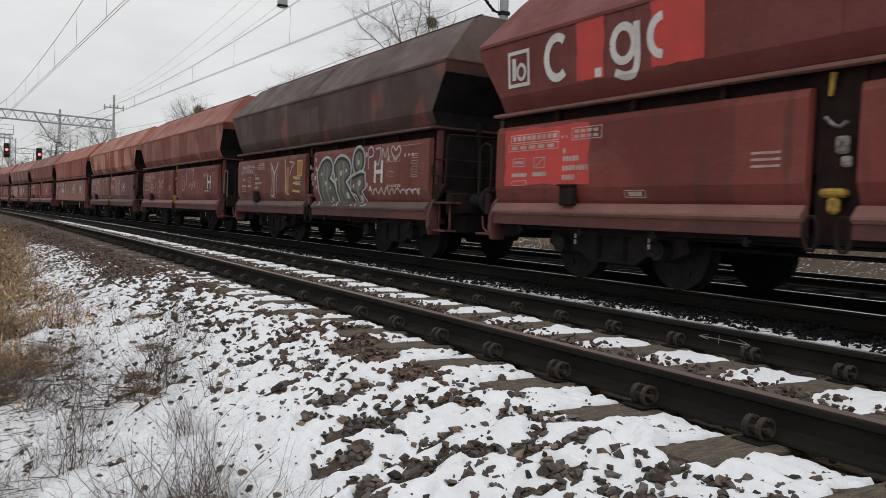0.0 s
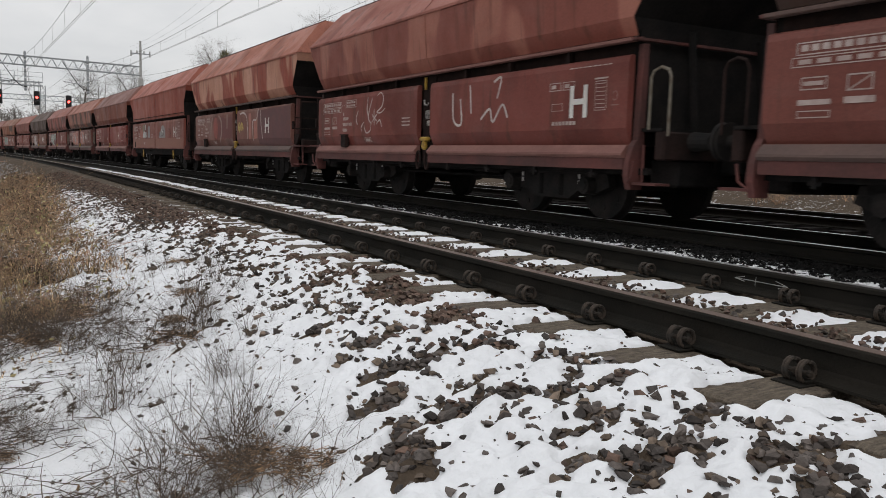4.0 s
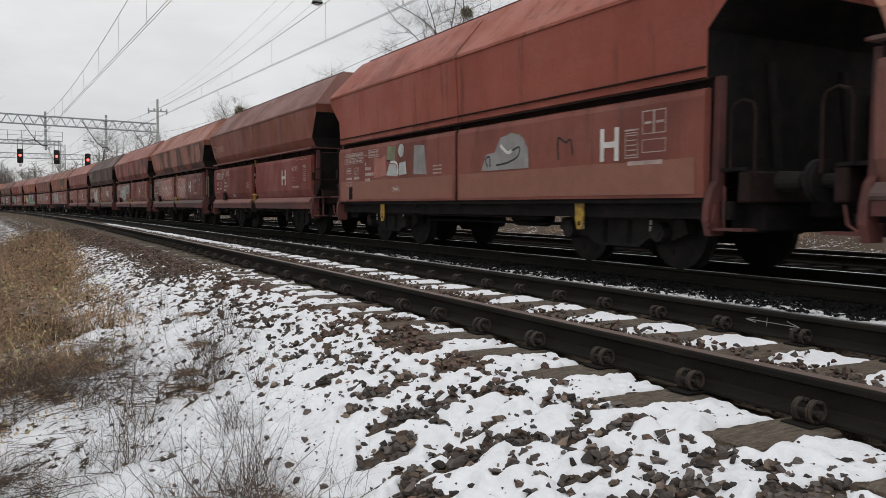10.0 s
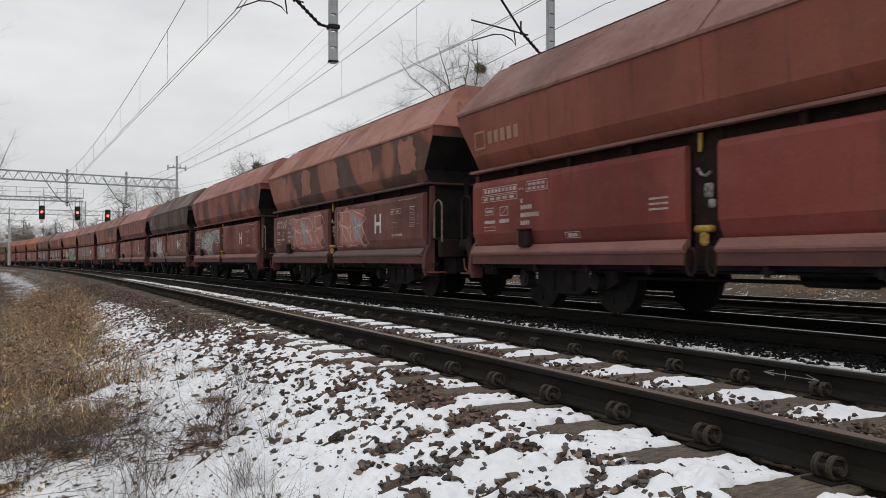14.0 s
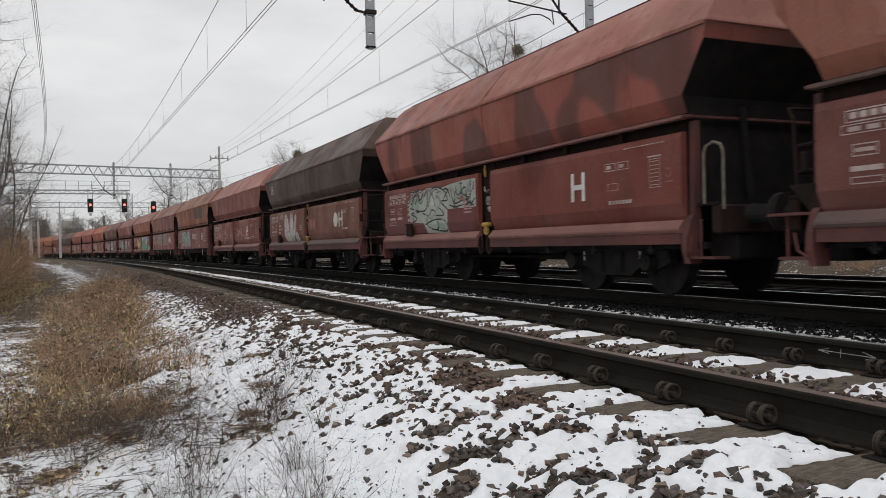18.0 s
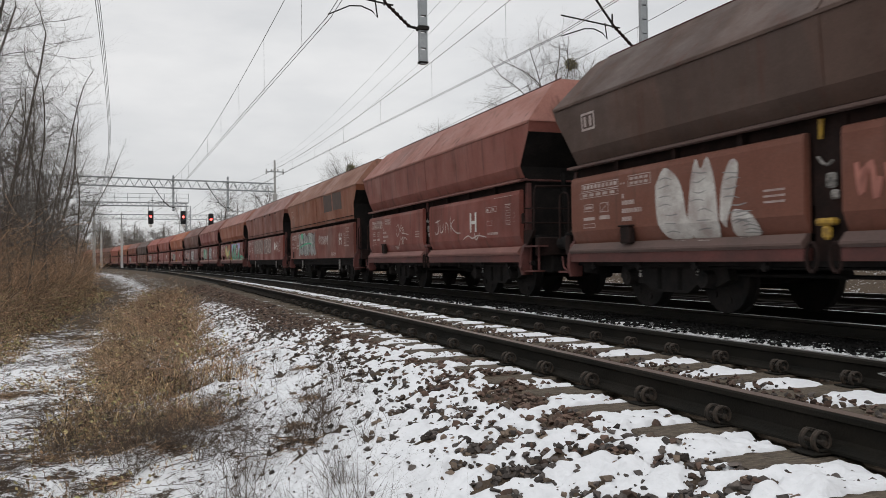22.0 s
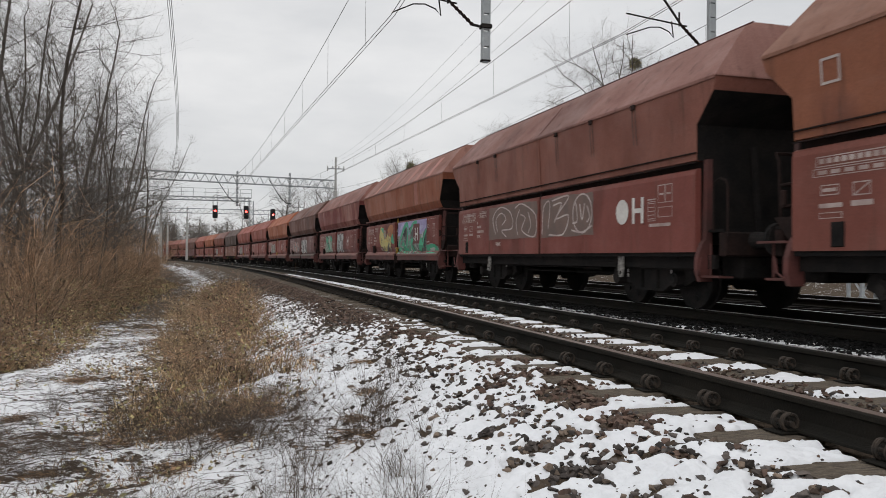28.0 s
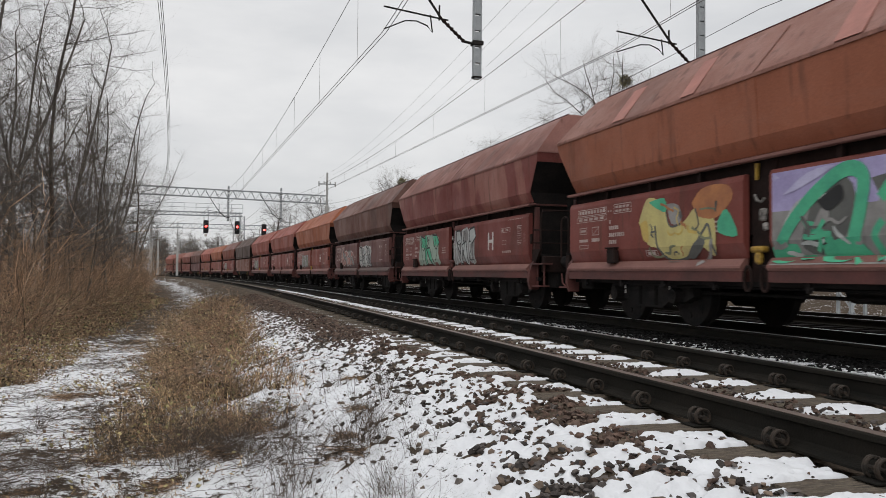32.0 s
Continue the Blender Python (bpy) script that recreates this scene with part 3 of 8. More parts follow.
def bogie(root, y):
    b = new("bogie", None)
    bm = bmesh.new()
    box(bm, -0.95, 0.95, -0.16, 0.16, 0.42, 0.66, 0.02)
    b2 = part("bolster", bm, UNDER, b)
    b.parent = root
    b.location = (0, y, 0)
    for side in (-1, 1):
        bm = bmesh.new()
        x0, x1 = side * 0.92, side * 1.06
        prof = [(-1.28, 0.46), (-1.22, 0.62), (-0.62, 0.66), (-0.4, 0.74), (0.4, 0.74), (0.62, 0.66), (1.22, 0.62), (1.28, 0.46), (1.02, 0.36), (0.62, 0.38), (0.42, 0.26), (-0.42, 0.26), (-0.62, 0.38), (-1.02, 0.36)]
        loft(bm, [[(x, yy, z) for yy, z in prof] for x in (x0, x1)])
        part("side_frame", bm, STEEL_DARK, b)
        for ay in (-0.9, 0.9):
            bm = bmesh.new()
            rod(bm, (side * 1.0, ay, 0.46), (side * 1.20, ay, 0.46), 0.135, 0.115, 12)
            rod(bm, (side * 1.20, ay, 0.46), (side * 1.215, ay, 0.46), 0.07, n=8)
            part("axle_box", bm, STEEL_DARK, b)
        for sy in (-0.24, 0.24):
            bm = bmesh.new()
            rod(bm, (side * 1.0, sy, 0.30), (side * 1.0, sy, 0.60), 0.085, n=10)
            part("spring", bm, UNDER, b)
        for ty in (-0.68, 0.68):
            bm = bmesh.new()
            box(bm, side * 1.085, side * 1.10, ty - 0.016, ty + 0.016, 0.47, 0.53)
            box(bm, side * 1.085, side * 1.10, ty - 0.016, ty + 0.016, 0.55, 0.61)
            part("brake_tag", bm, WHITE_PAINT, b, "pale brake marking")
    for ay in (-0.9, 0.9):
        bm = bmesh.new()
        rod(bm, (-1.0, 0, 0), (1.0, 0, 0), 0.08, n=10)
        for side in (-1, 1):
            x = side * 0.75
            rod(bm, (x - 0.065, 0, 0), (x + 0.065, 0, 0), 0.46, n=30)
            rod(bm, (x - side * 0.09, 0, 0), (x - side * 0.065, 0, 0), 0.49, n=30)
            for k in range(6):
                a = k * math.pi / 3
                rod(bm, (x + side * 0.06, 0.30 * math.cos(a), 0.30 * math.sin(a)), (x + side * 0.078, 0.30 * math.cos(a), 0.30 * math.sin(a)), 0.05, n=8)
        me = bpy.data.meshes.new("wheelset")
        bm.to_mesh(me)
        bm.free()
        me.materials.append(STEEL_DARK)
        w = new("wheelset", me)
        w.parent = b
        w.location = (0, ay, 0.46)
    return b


def wagon(flush):
    """A bogie hopper wagon. flush: the longer kind with smooth sides, else the kind with recessed neck and sill."""
    root = empty("hopper_wagon")
    ext = 0.30 if flush else 0.0
    f0, f1 = (0.05, FLAP1 + ext) if flush else (FLAP0, FLAP1)
    e0, e1, e2 = FLAP1 - 0.01 + ext, 5.73 + ext, 5.80 + ext
    low = 2.19 if flush else Z_UP
    # upper hopper: side walls flare towards the ends, roof planes lean inwards
    bm = bmesh.new()
    rings = [(1.385, e0, 2.31), (1.485, e0 + 0.02, Z_BEND), (1.53, e1, Z_END), (1.54, e2, Z_CREASE)]
    if flush:
        rings[:2] = [(1.47, e0, low), (1.48, e0, low + 0.004), (1.50, e0 + 0.02, 2.70)]
    loft(bm, [[(-w, -y, z), (w, -y, z), (w, y, z), (-w, y, z)] for w, y, z in rings])
    part("hopper_side", bm, RED_UP, root, "flared steel upper hopper walls")
    # a thin near-black plate covers each sloping end below the roof
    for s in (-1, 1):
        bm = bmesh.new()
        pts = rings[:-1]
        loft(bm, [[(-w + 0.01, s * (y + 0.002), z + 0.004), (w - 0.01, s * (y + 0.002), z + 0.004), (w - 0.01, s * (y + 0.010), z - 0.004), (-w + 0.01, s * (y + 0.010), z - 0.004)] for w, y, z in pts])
        part("end_wall", bm, UNDER, root, "black sloping end wall")
    bm = bmesh.new()
    prof = [(1.555, 0.0, e2 + 0.015), (1.54, 0.03, e2 + 0.01), (0.98, 0.68, e2 - 0.24), (0.84, 0.82, e2 - 0.30), (0.66, 0.90, e2 - 0.34)]
    loft(bm, [[(sx * x, sy * y, Z_CREASE + h) for sx, sy in ((-1, -1), (1, -1), (1, 1), (-1, 1))] for x, h, y in prof])
    part("roof", bm, RED_UP, root, "sloping dusty roof plates")
    yr = e2 - 0.36
    for side in (-1, 1):
        bm = bmesh.new()
        rod(bm, (side * 0.66, -yr, Z_RIDGE + 0.012), (side * 0.66, yr, Z_RIDGE + 0.012), 0.014, n=6)
        part("roof_rim", bm, SILL_LOW, root)
        # lengthwise weld and the vertical joints of the upper walls
        bm = bmesh.new()
        loft(bm, [[(side * 1.542, y, Z_CREASE - 0.03), (side * 1.556, y, Z_CREASE - 0.03), (side * 1.556, y, Z_CREASE + 0.012), (side * 1.542, y, Z_CREASE + 0.012)] for y in (-e2 + 0.02, e2 - 0.02)])
        part("crease_weld", bm, RED_UP, root)
        bm = bmesh.new()
        loft(bm, [[(side * a, d, z) for d in (-0.035, 0.035)] + [(side * (a + 0.012), d, z) for d in (0.035, -0.035)] for a, z in ((1.482, low if flush else Z_BEND), (1.54, Z_CREASE - 0.04))])
        part("wall_seam", bm, RED_UP, root)
        bm = bmesh.new()
        loft(bm, [[(side * a, d, z) for d in (-0.014, 0.014)] + [(side * (a + 0.006), d, z + 0.004) for d in (0.014, -0.014)] for a, z in ((1.55, Z_CREASE + 0.03), (0.99, Z_CREASE + 0.68))])
        part("roof_seam", bm, RED_UP, root)
    # neck behind the ledge and flaps: its shade is put into the colour
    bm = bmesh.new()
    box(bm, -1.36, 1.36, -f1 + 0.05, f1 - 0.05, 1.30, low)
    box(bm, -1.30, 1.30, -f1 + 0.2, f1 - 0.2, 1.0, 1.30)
    part("neck", bm, INNER, root, "brown-black inner wall with recess shade in its colour")
    for side in (-1, 1):
        if flush:
            for z, d in ((2.165, 0.0), (2.30, 0.01)):
                bm = bmesh.new()
                box(bm, side * 1.475, side * (1.508 + d), -e0, e0, z - 0.008, z + 0.008)
                part("edge_strip", bm, INNER, root)
            bm = bmesh.new()
            box(bm, side * 1.30, side * 1.47, -f1, f1, 0.82, 0.90)
            part("floor_edge", bm, UNDER, root)
        else:
            bm = bmesh.new()
            x = side * 1.50
            loft(bm, [[(x, y, Z_LIP), (x + side * 0.03, y, Z_LIP + 0.012), (x + side * 0.03, y, Z_LIP + 0.05), (x - side * 0.15, y, Z_LIP + 0.07), (x - side * 0.15, y, Z_LIP + 0.02)] for y in (-5.33, 5.33)])
            part("ledge", bm, SILL_PAINT, root, "narrow dusty ledge above the flaps")
        for y0, y1 in ((-f1, -f0), (f0, f1)):
            bm = bmesh.new()
            flap(bm, y0, y1, side, 0.88 if flush else Z_FLAP)
            part("side_flap", bm, RED_LOW, root)
            if flush:
                continue
            bm = bmesh.new()
            prof = [(1.42, Z_SILL + 0.04), (1.535, Z_SILL + 0.04), (SILL + 0.01, Z_SILL + 0.075), (SILL + 0.005, Z_SILL + 0.10), (1.47, Z_FLAP + 0.0), (1.42, Z_FLAP)]
            loft(bm, [[(side * a, y, z) for a, z in prof] for y in (y0, y1)])
            part("sill", bm, SILL_PAINT, root, "sloping dusty sill below the flap")
            bm = bmesh.new()
            box(bm, side * 1.40, side * 1.525, y0, y1, Z_SILL - 0.10, Z_SILL + 0.038)
            part("sill_web", bm, SILL_LOW, root)
            for k in range(4):
                yy = y0 + (k + 0.5) * (y1 - y0) / 4
                bm = bmesh.new()
                box(bm, side * 1.44, side * 1.50, yy - 0.03, yy + 0.03, Z_SILL - 0.22, Z_SILL - 0.10, 0.008)
                rod(bm, (side * 1.47, yy - 0.07, Z_SILL - 0.17), (side * 1.47, yy + 0.07, Z_SILL - 0.17), 0.022, n=6)
                part("hinge", bm, UNDER, root)
        for y in (-f1 - 0.07, f1 + 0.07):
            bm = bmesh.new()
            s = 1 if y > 0 else -1
            loft(bm, [[(side * 1.30, y - 0.045, z), (side * a, y - 0.045, z), (side * a, y + 0.045, z), (side * 1.30, y + 0.045, z)] for a, z in ((1.49, 0.46), (1.54, 0.62), (1.53, 0.80), (1.47, 0.99), (1.41, 1.06), (1.38, 2.2))])
            part("end_post", bm, SILL_LOW, root)
            bm = bmesh.new()
            tube(bm, [(side * 1.53, y + s * 0.03, 0.55), (side * 1.56, y + s * 0.12, 0.62), (side * 1.56, y + s * 0.16, 0.80)], 0.014, 6)
            part("grab_iron", bm, SILL_LOW, root)
        bm = bmesh.new()
        if flush:
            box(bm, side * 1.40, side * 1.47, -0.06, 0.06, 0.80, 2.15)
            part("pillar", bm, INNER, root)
            bm = bmesh.new()
            box(bm, side * 1.47, side * 1.515, 4.75, 4.95, 0.92, 1.20, 0.01)
            part("hatch", bm, UNDER, root, "small black hatch")
            for ly in (-3.3, 3.3):
                bm = bmesh.new()
                outer = [(ly - 0.09, 0.86), (ly - 0.09, 0.60), (ly - 0.05, 0.47), (ly + 0.05, 0.47), (ly + 0.09, 0.60), (ly + 0.09, 0.86)]
                loft(bm, [[(side * x, y, z) for y, z in outer] for x in (1.40, 1.425)])
                part("lifting_lug", bm, YELLOW, root, "worn yellow lifting plate")
                bm = bmesh.new()
                rod(bm, (side * 1.41, ly, 0.55), (side * 1.428, ly, 0.55), 0.032, n=10)
                part("lug_hole", bm, UNDER, root, "dark hole of the lifting plate")
        else:
            # pillar inside the recess, coloured as dark as the neck's painted shade
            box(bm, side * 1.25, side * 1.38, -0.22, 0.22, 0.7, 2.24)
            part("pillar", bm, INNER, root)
            bm = bmesh.new()
            tube(bm, [(side * 1.42, 0.13, 1.80), (side * 1.47, 0.02, 1.72), (side * 1.45, -0.03, 1.70), (side * 1.46, -0.10, 1.74)], 0.018, 6)
            part("locking_rod", bm, SCUFFED, root, "pale linkage end")
            bm = bmesh.new()
            box(bm, side * 1.42, side * 1.47, -0.13, 0.0, 1.46, 1.62, 0.02)
            box(bm, side * 1.42, side * 1.47, -0.16, -0.06, 1.34, 1.44, 0.02)
            part("linkage", bm, SCUFFED, root, "scuffed pale linkage plate")
            bm = bmesh.new()
            rod(bm, (side * 1.41, 0.10, 1.99), (side * 1.43, 0.07, 2.2), 0.024, 0.032, 8)
            part("stop_cone", bm, YELLOW, root, "yellow rubber stop")
            bm = bmesh.new()
            box(bm, side * 1.40, side * 1.53, -0.14, 0.10, 1.07, 1.15, 0.025)
            box(bm, side * 1.44, side * 1.53, -0.09, 0.02, 0.92, 1.075, 0.03)
            part("lock_handle", bm, YELLOW, root, "worn yellow locking handle")
            for yy in (-0.16, 0.16):
                bm = bmesh.new()
                tube(bm, [(side * 1.5, yy + 0.075 * math.cos(a), 0.74 + 0.16 * math.sin(a)) for a in [k * math.pi / 5 for k in range(11)]], 0.022, 6)
                part("lock_hook", bm, INNER, root)
            bm = bmesh.new()
            box(bm, side * 1.47, side * 1.57, 3.48, 3.74, 0.97, 1.22, 0.015)
            box(bm, side * 1.48, side * 1.59, 3.45, 3.77, 1.215, 1.24, 0.008)
            part("lever_box", bm, INNER, root, "dark box on the flap")
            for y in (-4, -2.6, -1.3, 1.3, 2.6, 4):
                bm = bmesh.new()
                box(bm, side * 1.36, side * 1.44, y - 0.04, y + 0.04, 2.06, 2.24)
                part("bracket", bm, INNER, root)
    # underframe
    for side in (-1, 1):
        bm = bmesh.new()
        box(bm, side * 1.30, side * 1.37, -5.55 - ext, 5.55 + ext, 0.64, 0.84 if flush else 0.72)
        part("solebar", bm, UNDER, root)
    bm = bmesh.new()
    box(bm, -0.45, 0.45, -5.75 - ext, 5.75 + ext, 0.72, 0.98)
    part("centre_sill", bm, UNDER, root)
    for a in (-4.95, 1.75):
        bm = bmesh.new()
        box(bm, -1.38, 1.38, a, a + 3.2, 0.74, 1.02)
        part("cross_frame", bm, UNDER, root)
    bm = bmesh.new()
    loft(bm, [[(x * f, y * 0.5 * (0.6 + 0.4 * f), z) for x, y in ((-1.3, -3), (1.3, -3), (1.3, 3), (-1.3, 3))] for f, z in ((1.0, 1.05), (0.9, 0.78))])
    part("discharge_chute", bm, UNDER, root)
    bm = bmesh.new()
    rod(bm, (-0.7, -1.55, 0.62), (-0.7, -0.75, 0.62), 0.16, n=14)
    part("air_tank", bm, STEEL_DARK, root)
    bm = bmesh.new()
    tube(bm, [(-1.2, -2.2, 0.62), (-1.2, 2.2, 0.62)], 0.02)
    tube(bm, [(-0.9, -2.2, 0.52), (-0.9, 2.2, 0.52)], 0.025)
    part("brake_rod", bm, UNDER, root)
    # sloping end walls below the hopper and the end frames
    for s in (-1, 1):
        for side in (-1, 1):
            bm = bmesh.new()
            rod(bm, (side * 0.62, s * (5.55 + ext), 1.0), (side * 0.62, s * (5.4 + ext), 2.4), 0.05, n=8)
            part("end_strut", bm, UNDER, root)
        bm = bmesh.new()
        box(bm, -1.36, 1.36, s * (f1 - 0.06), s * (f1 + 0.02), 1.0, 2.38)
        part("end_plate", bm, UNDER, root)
        bm = bmesh.new()
        box(bm, -1.36, 1.36, s * (5.62 + ext), s * (5.78 + ext), 0.82, 1.16, 0.02)
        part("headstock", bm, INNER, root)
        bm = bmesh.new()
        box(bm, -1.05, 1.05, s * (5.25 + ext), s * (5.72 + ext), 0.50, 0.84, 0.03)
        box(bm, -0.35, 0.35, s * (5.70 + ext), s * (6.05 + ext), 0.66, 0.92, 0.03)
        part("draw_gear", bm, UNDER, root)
        if not flush:
            bm = bmesh.new()
            box(bm, -1.52, 1.52, s * 5.33, s * 5.39, Z_LIP + 0.012, Z_LIP + 0.05, 0.006)
            part("end_ledge", bm, SILL_LOW, root)
        bm = bmesh.new()
        box(bm, -1.36, 1.36, s * (5.15 + ext), s * (5.75 + ext), 1.16, 1.20)
        part("end_platform", bm, UNDER, root)
        for side in (-1, 1):
            bm = bmesh.new()
            rod(bm, (side * 0.875, s * (5.78 + ext), 1.05), (side * 0.875, s * (6.08 + ext), 1.05), 0.12, 0.10, 14)
            rod(bm, (side * 0.875, s * (6.05 + ext), 1.05), (side * 0.875, s * (6.22 + ext), 1.05), 0.075, n=12)
            rod(bm, (side * 0.875, s * (6.22 + ext), 1.05), (side * 0.875, s * (6.262 + ext), 1.05), 0.225, 0.21, 20)
            part("buffer", bm, STEEL_DARK, root)
        bm = bmesh.new()
        tube(bm, [(0, s * (5.78 + ext), 1.02), (0, s * (6.1 + ext), 0.95), (0.02, s * (6.26 + ext), 0.88)], 0.05, 8)
        part("coupler", bm, STEEL_DARK, root)
        bm = bmesh.new()
        tube(bm, [(0.25, s * (5.7 + ext), 0.95), (0.26, s * (5.95 + ext), 0.62), (0.22, s * (6.15 + ext), 0.55), (0.12, s * (6.26 + ext), 0.72)], 0.025, 6)
        part("brake_hose", bm, UNDER, root)
    # ladder end (rear) and brake platform end (front)
    for side in (-1, 1):
        bm = bmesh.new()
        tube(bm, [(side * 1.40, 5.56 + ext, 1.18), (side * 1.40, 5.56 + ext, 1.78), (side * 1.40, 5.60 + ext, 1.86), (side * 1.40, 5.72 + ext, 1.90), (side * 1.40, 5.84 + ext, 1.86), (side * 1.40, 5.88 + ext, 1.78), (side * 1.40, 5.88 + ext, 1.10)], 0.018, 6)
        part("hand_loop", bm, INNER, root, "bent grab loop at the wagon's end")
        bm = bmesh.new()
        box(bm, side * 1.25, side * 1.48, -(5.95 + ext), -(5.40 + ext), 0.98, 1.01)
        box(bm, side * 1.25, side * 1.48, -(5.80 + ext), -(5.42 + ext), 0.52, 0.55)
        tube(bm, [(side * 1.36, -(5.45 + ext), 0.53), (side * 1.36, -(5.45 + ext), 1.0)], 0.02)
        tube(bm, [(side * 1.36, -(5.78 + ext), 0.53), (side * 1.36, -(5.78 + ext), 1.0)], 0.02)
        part("footstep", bm, SILL_LOW, root)
        bm = bmesh.new()
        box(bm, side * 1.25, side * 1.48, 5.40 + ext, 5.80 + ext, 0.52, 0.55)
        tube(bm, [(side * 1.36, 5.45 + ext, 0.53), (side * 1.36, 5.45 + ext, 1.0)], 0.02)
        part("footstep", bm, SILL_LOW, root)
        bm = bmesh.new()
        tube(bm, [(side * 1.38, -(5.62 + ext), 1.20), (side * 1.38, -(5.66 + ext), 2.00), (side * 1.38, -(5.72 + ext), 2.10), (side * 0.4, -(5.72 + ext), 2.12)], 0.022, 6)
        tube(bm, [(side * 1.40, -(5.22 + ext), 1.72), (side * 1.38, -(5.64 + ext), 1.70), (side * 0.4, -(5.70 + ext), 1.70)], 0.016, 6)
        tube(bm, [(side * 1.40, -(5.22 + ext), 1.45), (side * 1.38, -(5.64 + ext), 1.43), (side * 0.4, -(5.70 + ext), 1.43)], 0.016, 6)
        part("handrail", bm, INNER, root)
        bm = bmesh.new()
        loft(bm, [[(side * 1.36, -(5.25 + ext), z1), (side * 1.42, -(5.25 + ext), z1), (side * 1.42, -(5.70 + ext) + d, z1), (side * 1.36, -(5.70 + ext) + d, z1)] for z1, d in ((1.02, 0.25), (1.30, 0.0))])
        part("gusset", bm, INNER, root)
        bm = bmesh.new()
        box(bm, side * 1.47, side * 1.53, -(5.46 + ext), -(5.40 + ext), 1.42, 1.62, 0.015)
        part("end_marker", bm, YELLOW, root, "small worn yellow lever")
    bm = bmesh.new()
    rod(bm, (-0.25, -(5.62 + ext), 1.55), (-0.25, -(5.66 + ext), 1.55), 0.22, n=18)
    rod(bm, (-0.25, -(5.5 + ext), 1.2), (-0.25, -(5.64 + ext), 1.6), 0.03, n=6)
    part("brake_wheel", bm, UNDER, root)
    for y in (-3.65, 3.65) if flush else (-3.25, 3.25):
        bogie(root, y)
    return tagged(root, "oxide-red bogie hopper wagon with side flaps, rolling on rails", "freight wagon", "wagons of the coal train")


def override(root, names, material):
    for o in root.children_recursive:
        if o.name.split(".")[0] in names:
            o.material_slots[0].link = "OBJECT"
            o.material_slots[0].material = material


def turn_ends(root):
    """The brake platform at the rear end, the grab loops at the front."""
    for o in root.children:
        if o.name.split(".")[0] in ("handrail", "gusset", "brake_wheel", "hand_loop", "footstep", "end_marker"):
            o.matrix_basis = pose(0, 0, 0, 0, 0, 180)


# bodies: name, flap paint, upper paint, roof paint
def paints(k, low, up, up_patch, cover=0.35, scale=0.5, roof=None, sharp=0.05, low_patch=None, low_cover=0.3, streak=0.4, rough=0.55):
    lo = wagon_paint("flap paint", low, low_patch or tuple(c * 0.72 for c in low), RUST, low_cover, 0.55, streak, k * 3.1, 0.06, rough)
    u = wagon_paint("hopper paint", up, up_patch, RUST, cover, scale, streak, k * 5.3 + 2, sharp, rough)
    r = wagon_paint("roof paint", roof or up, tuple(0.75 * c for c in (roof or up)) if roof else up_patch, RUST, cover * 0.8, scale, streak, k * 2.3 + 7, sharp, rough + 0.1)
    return lo, u, r


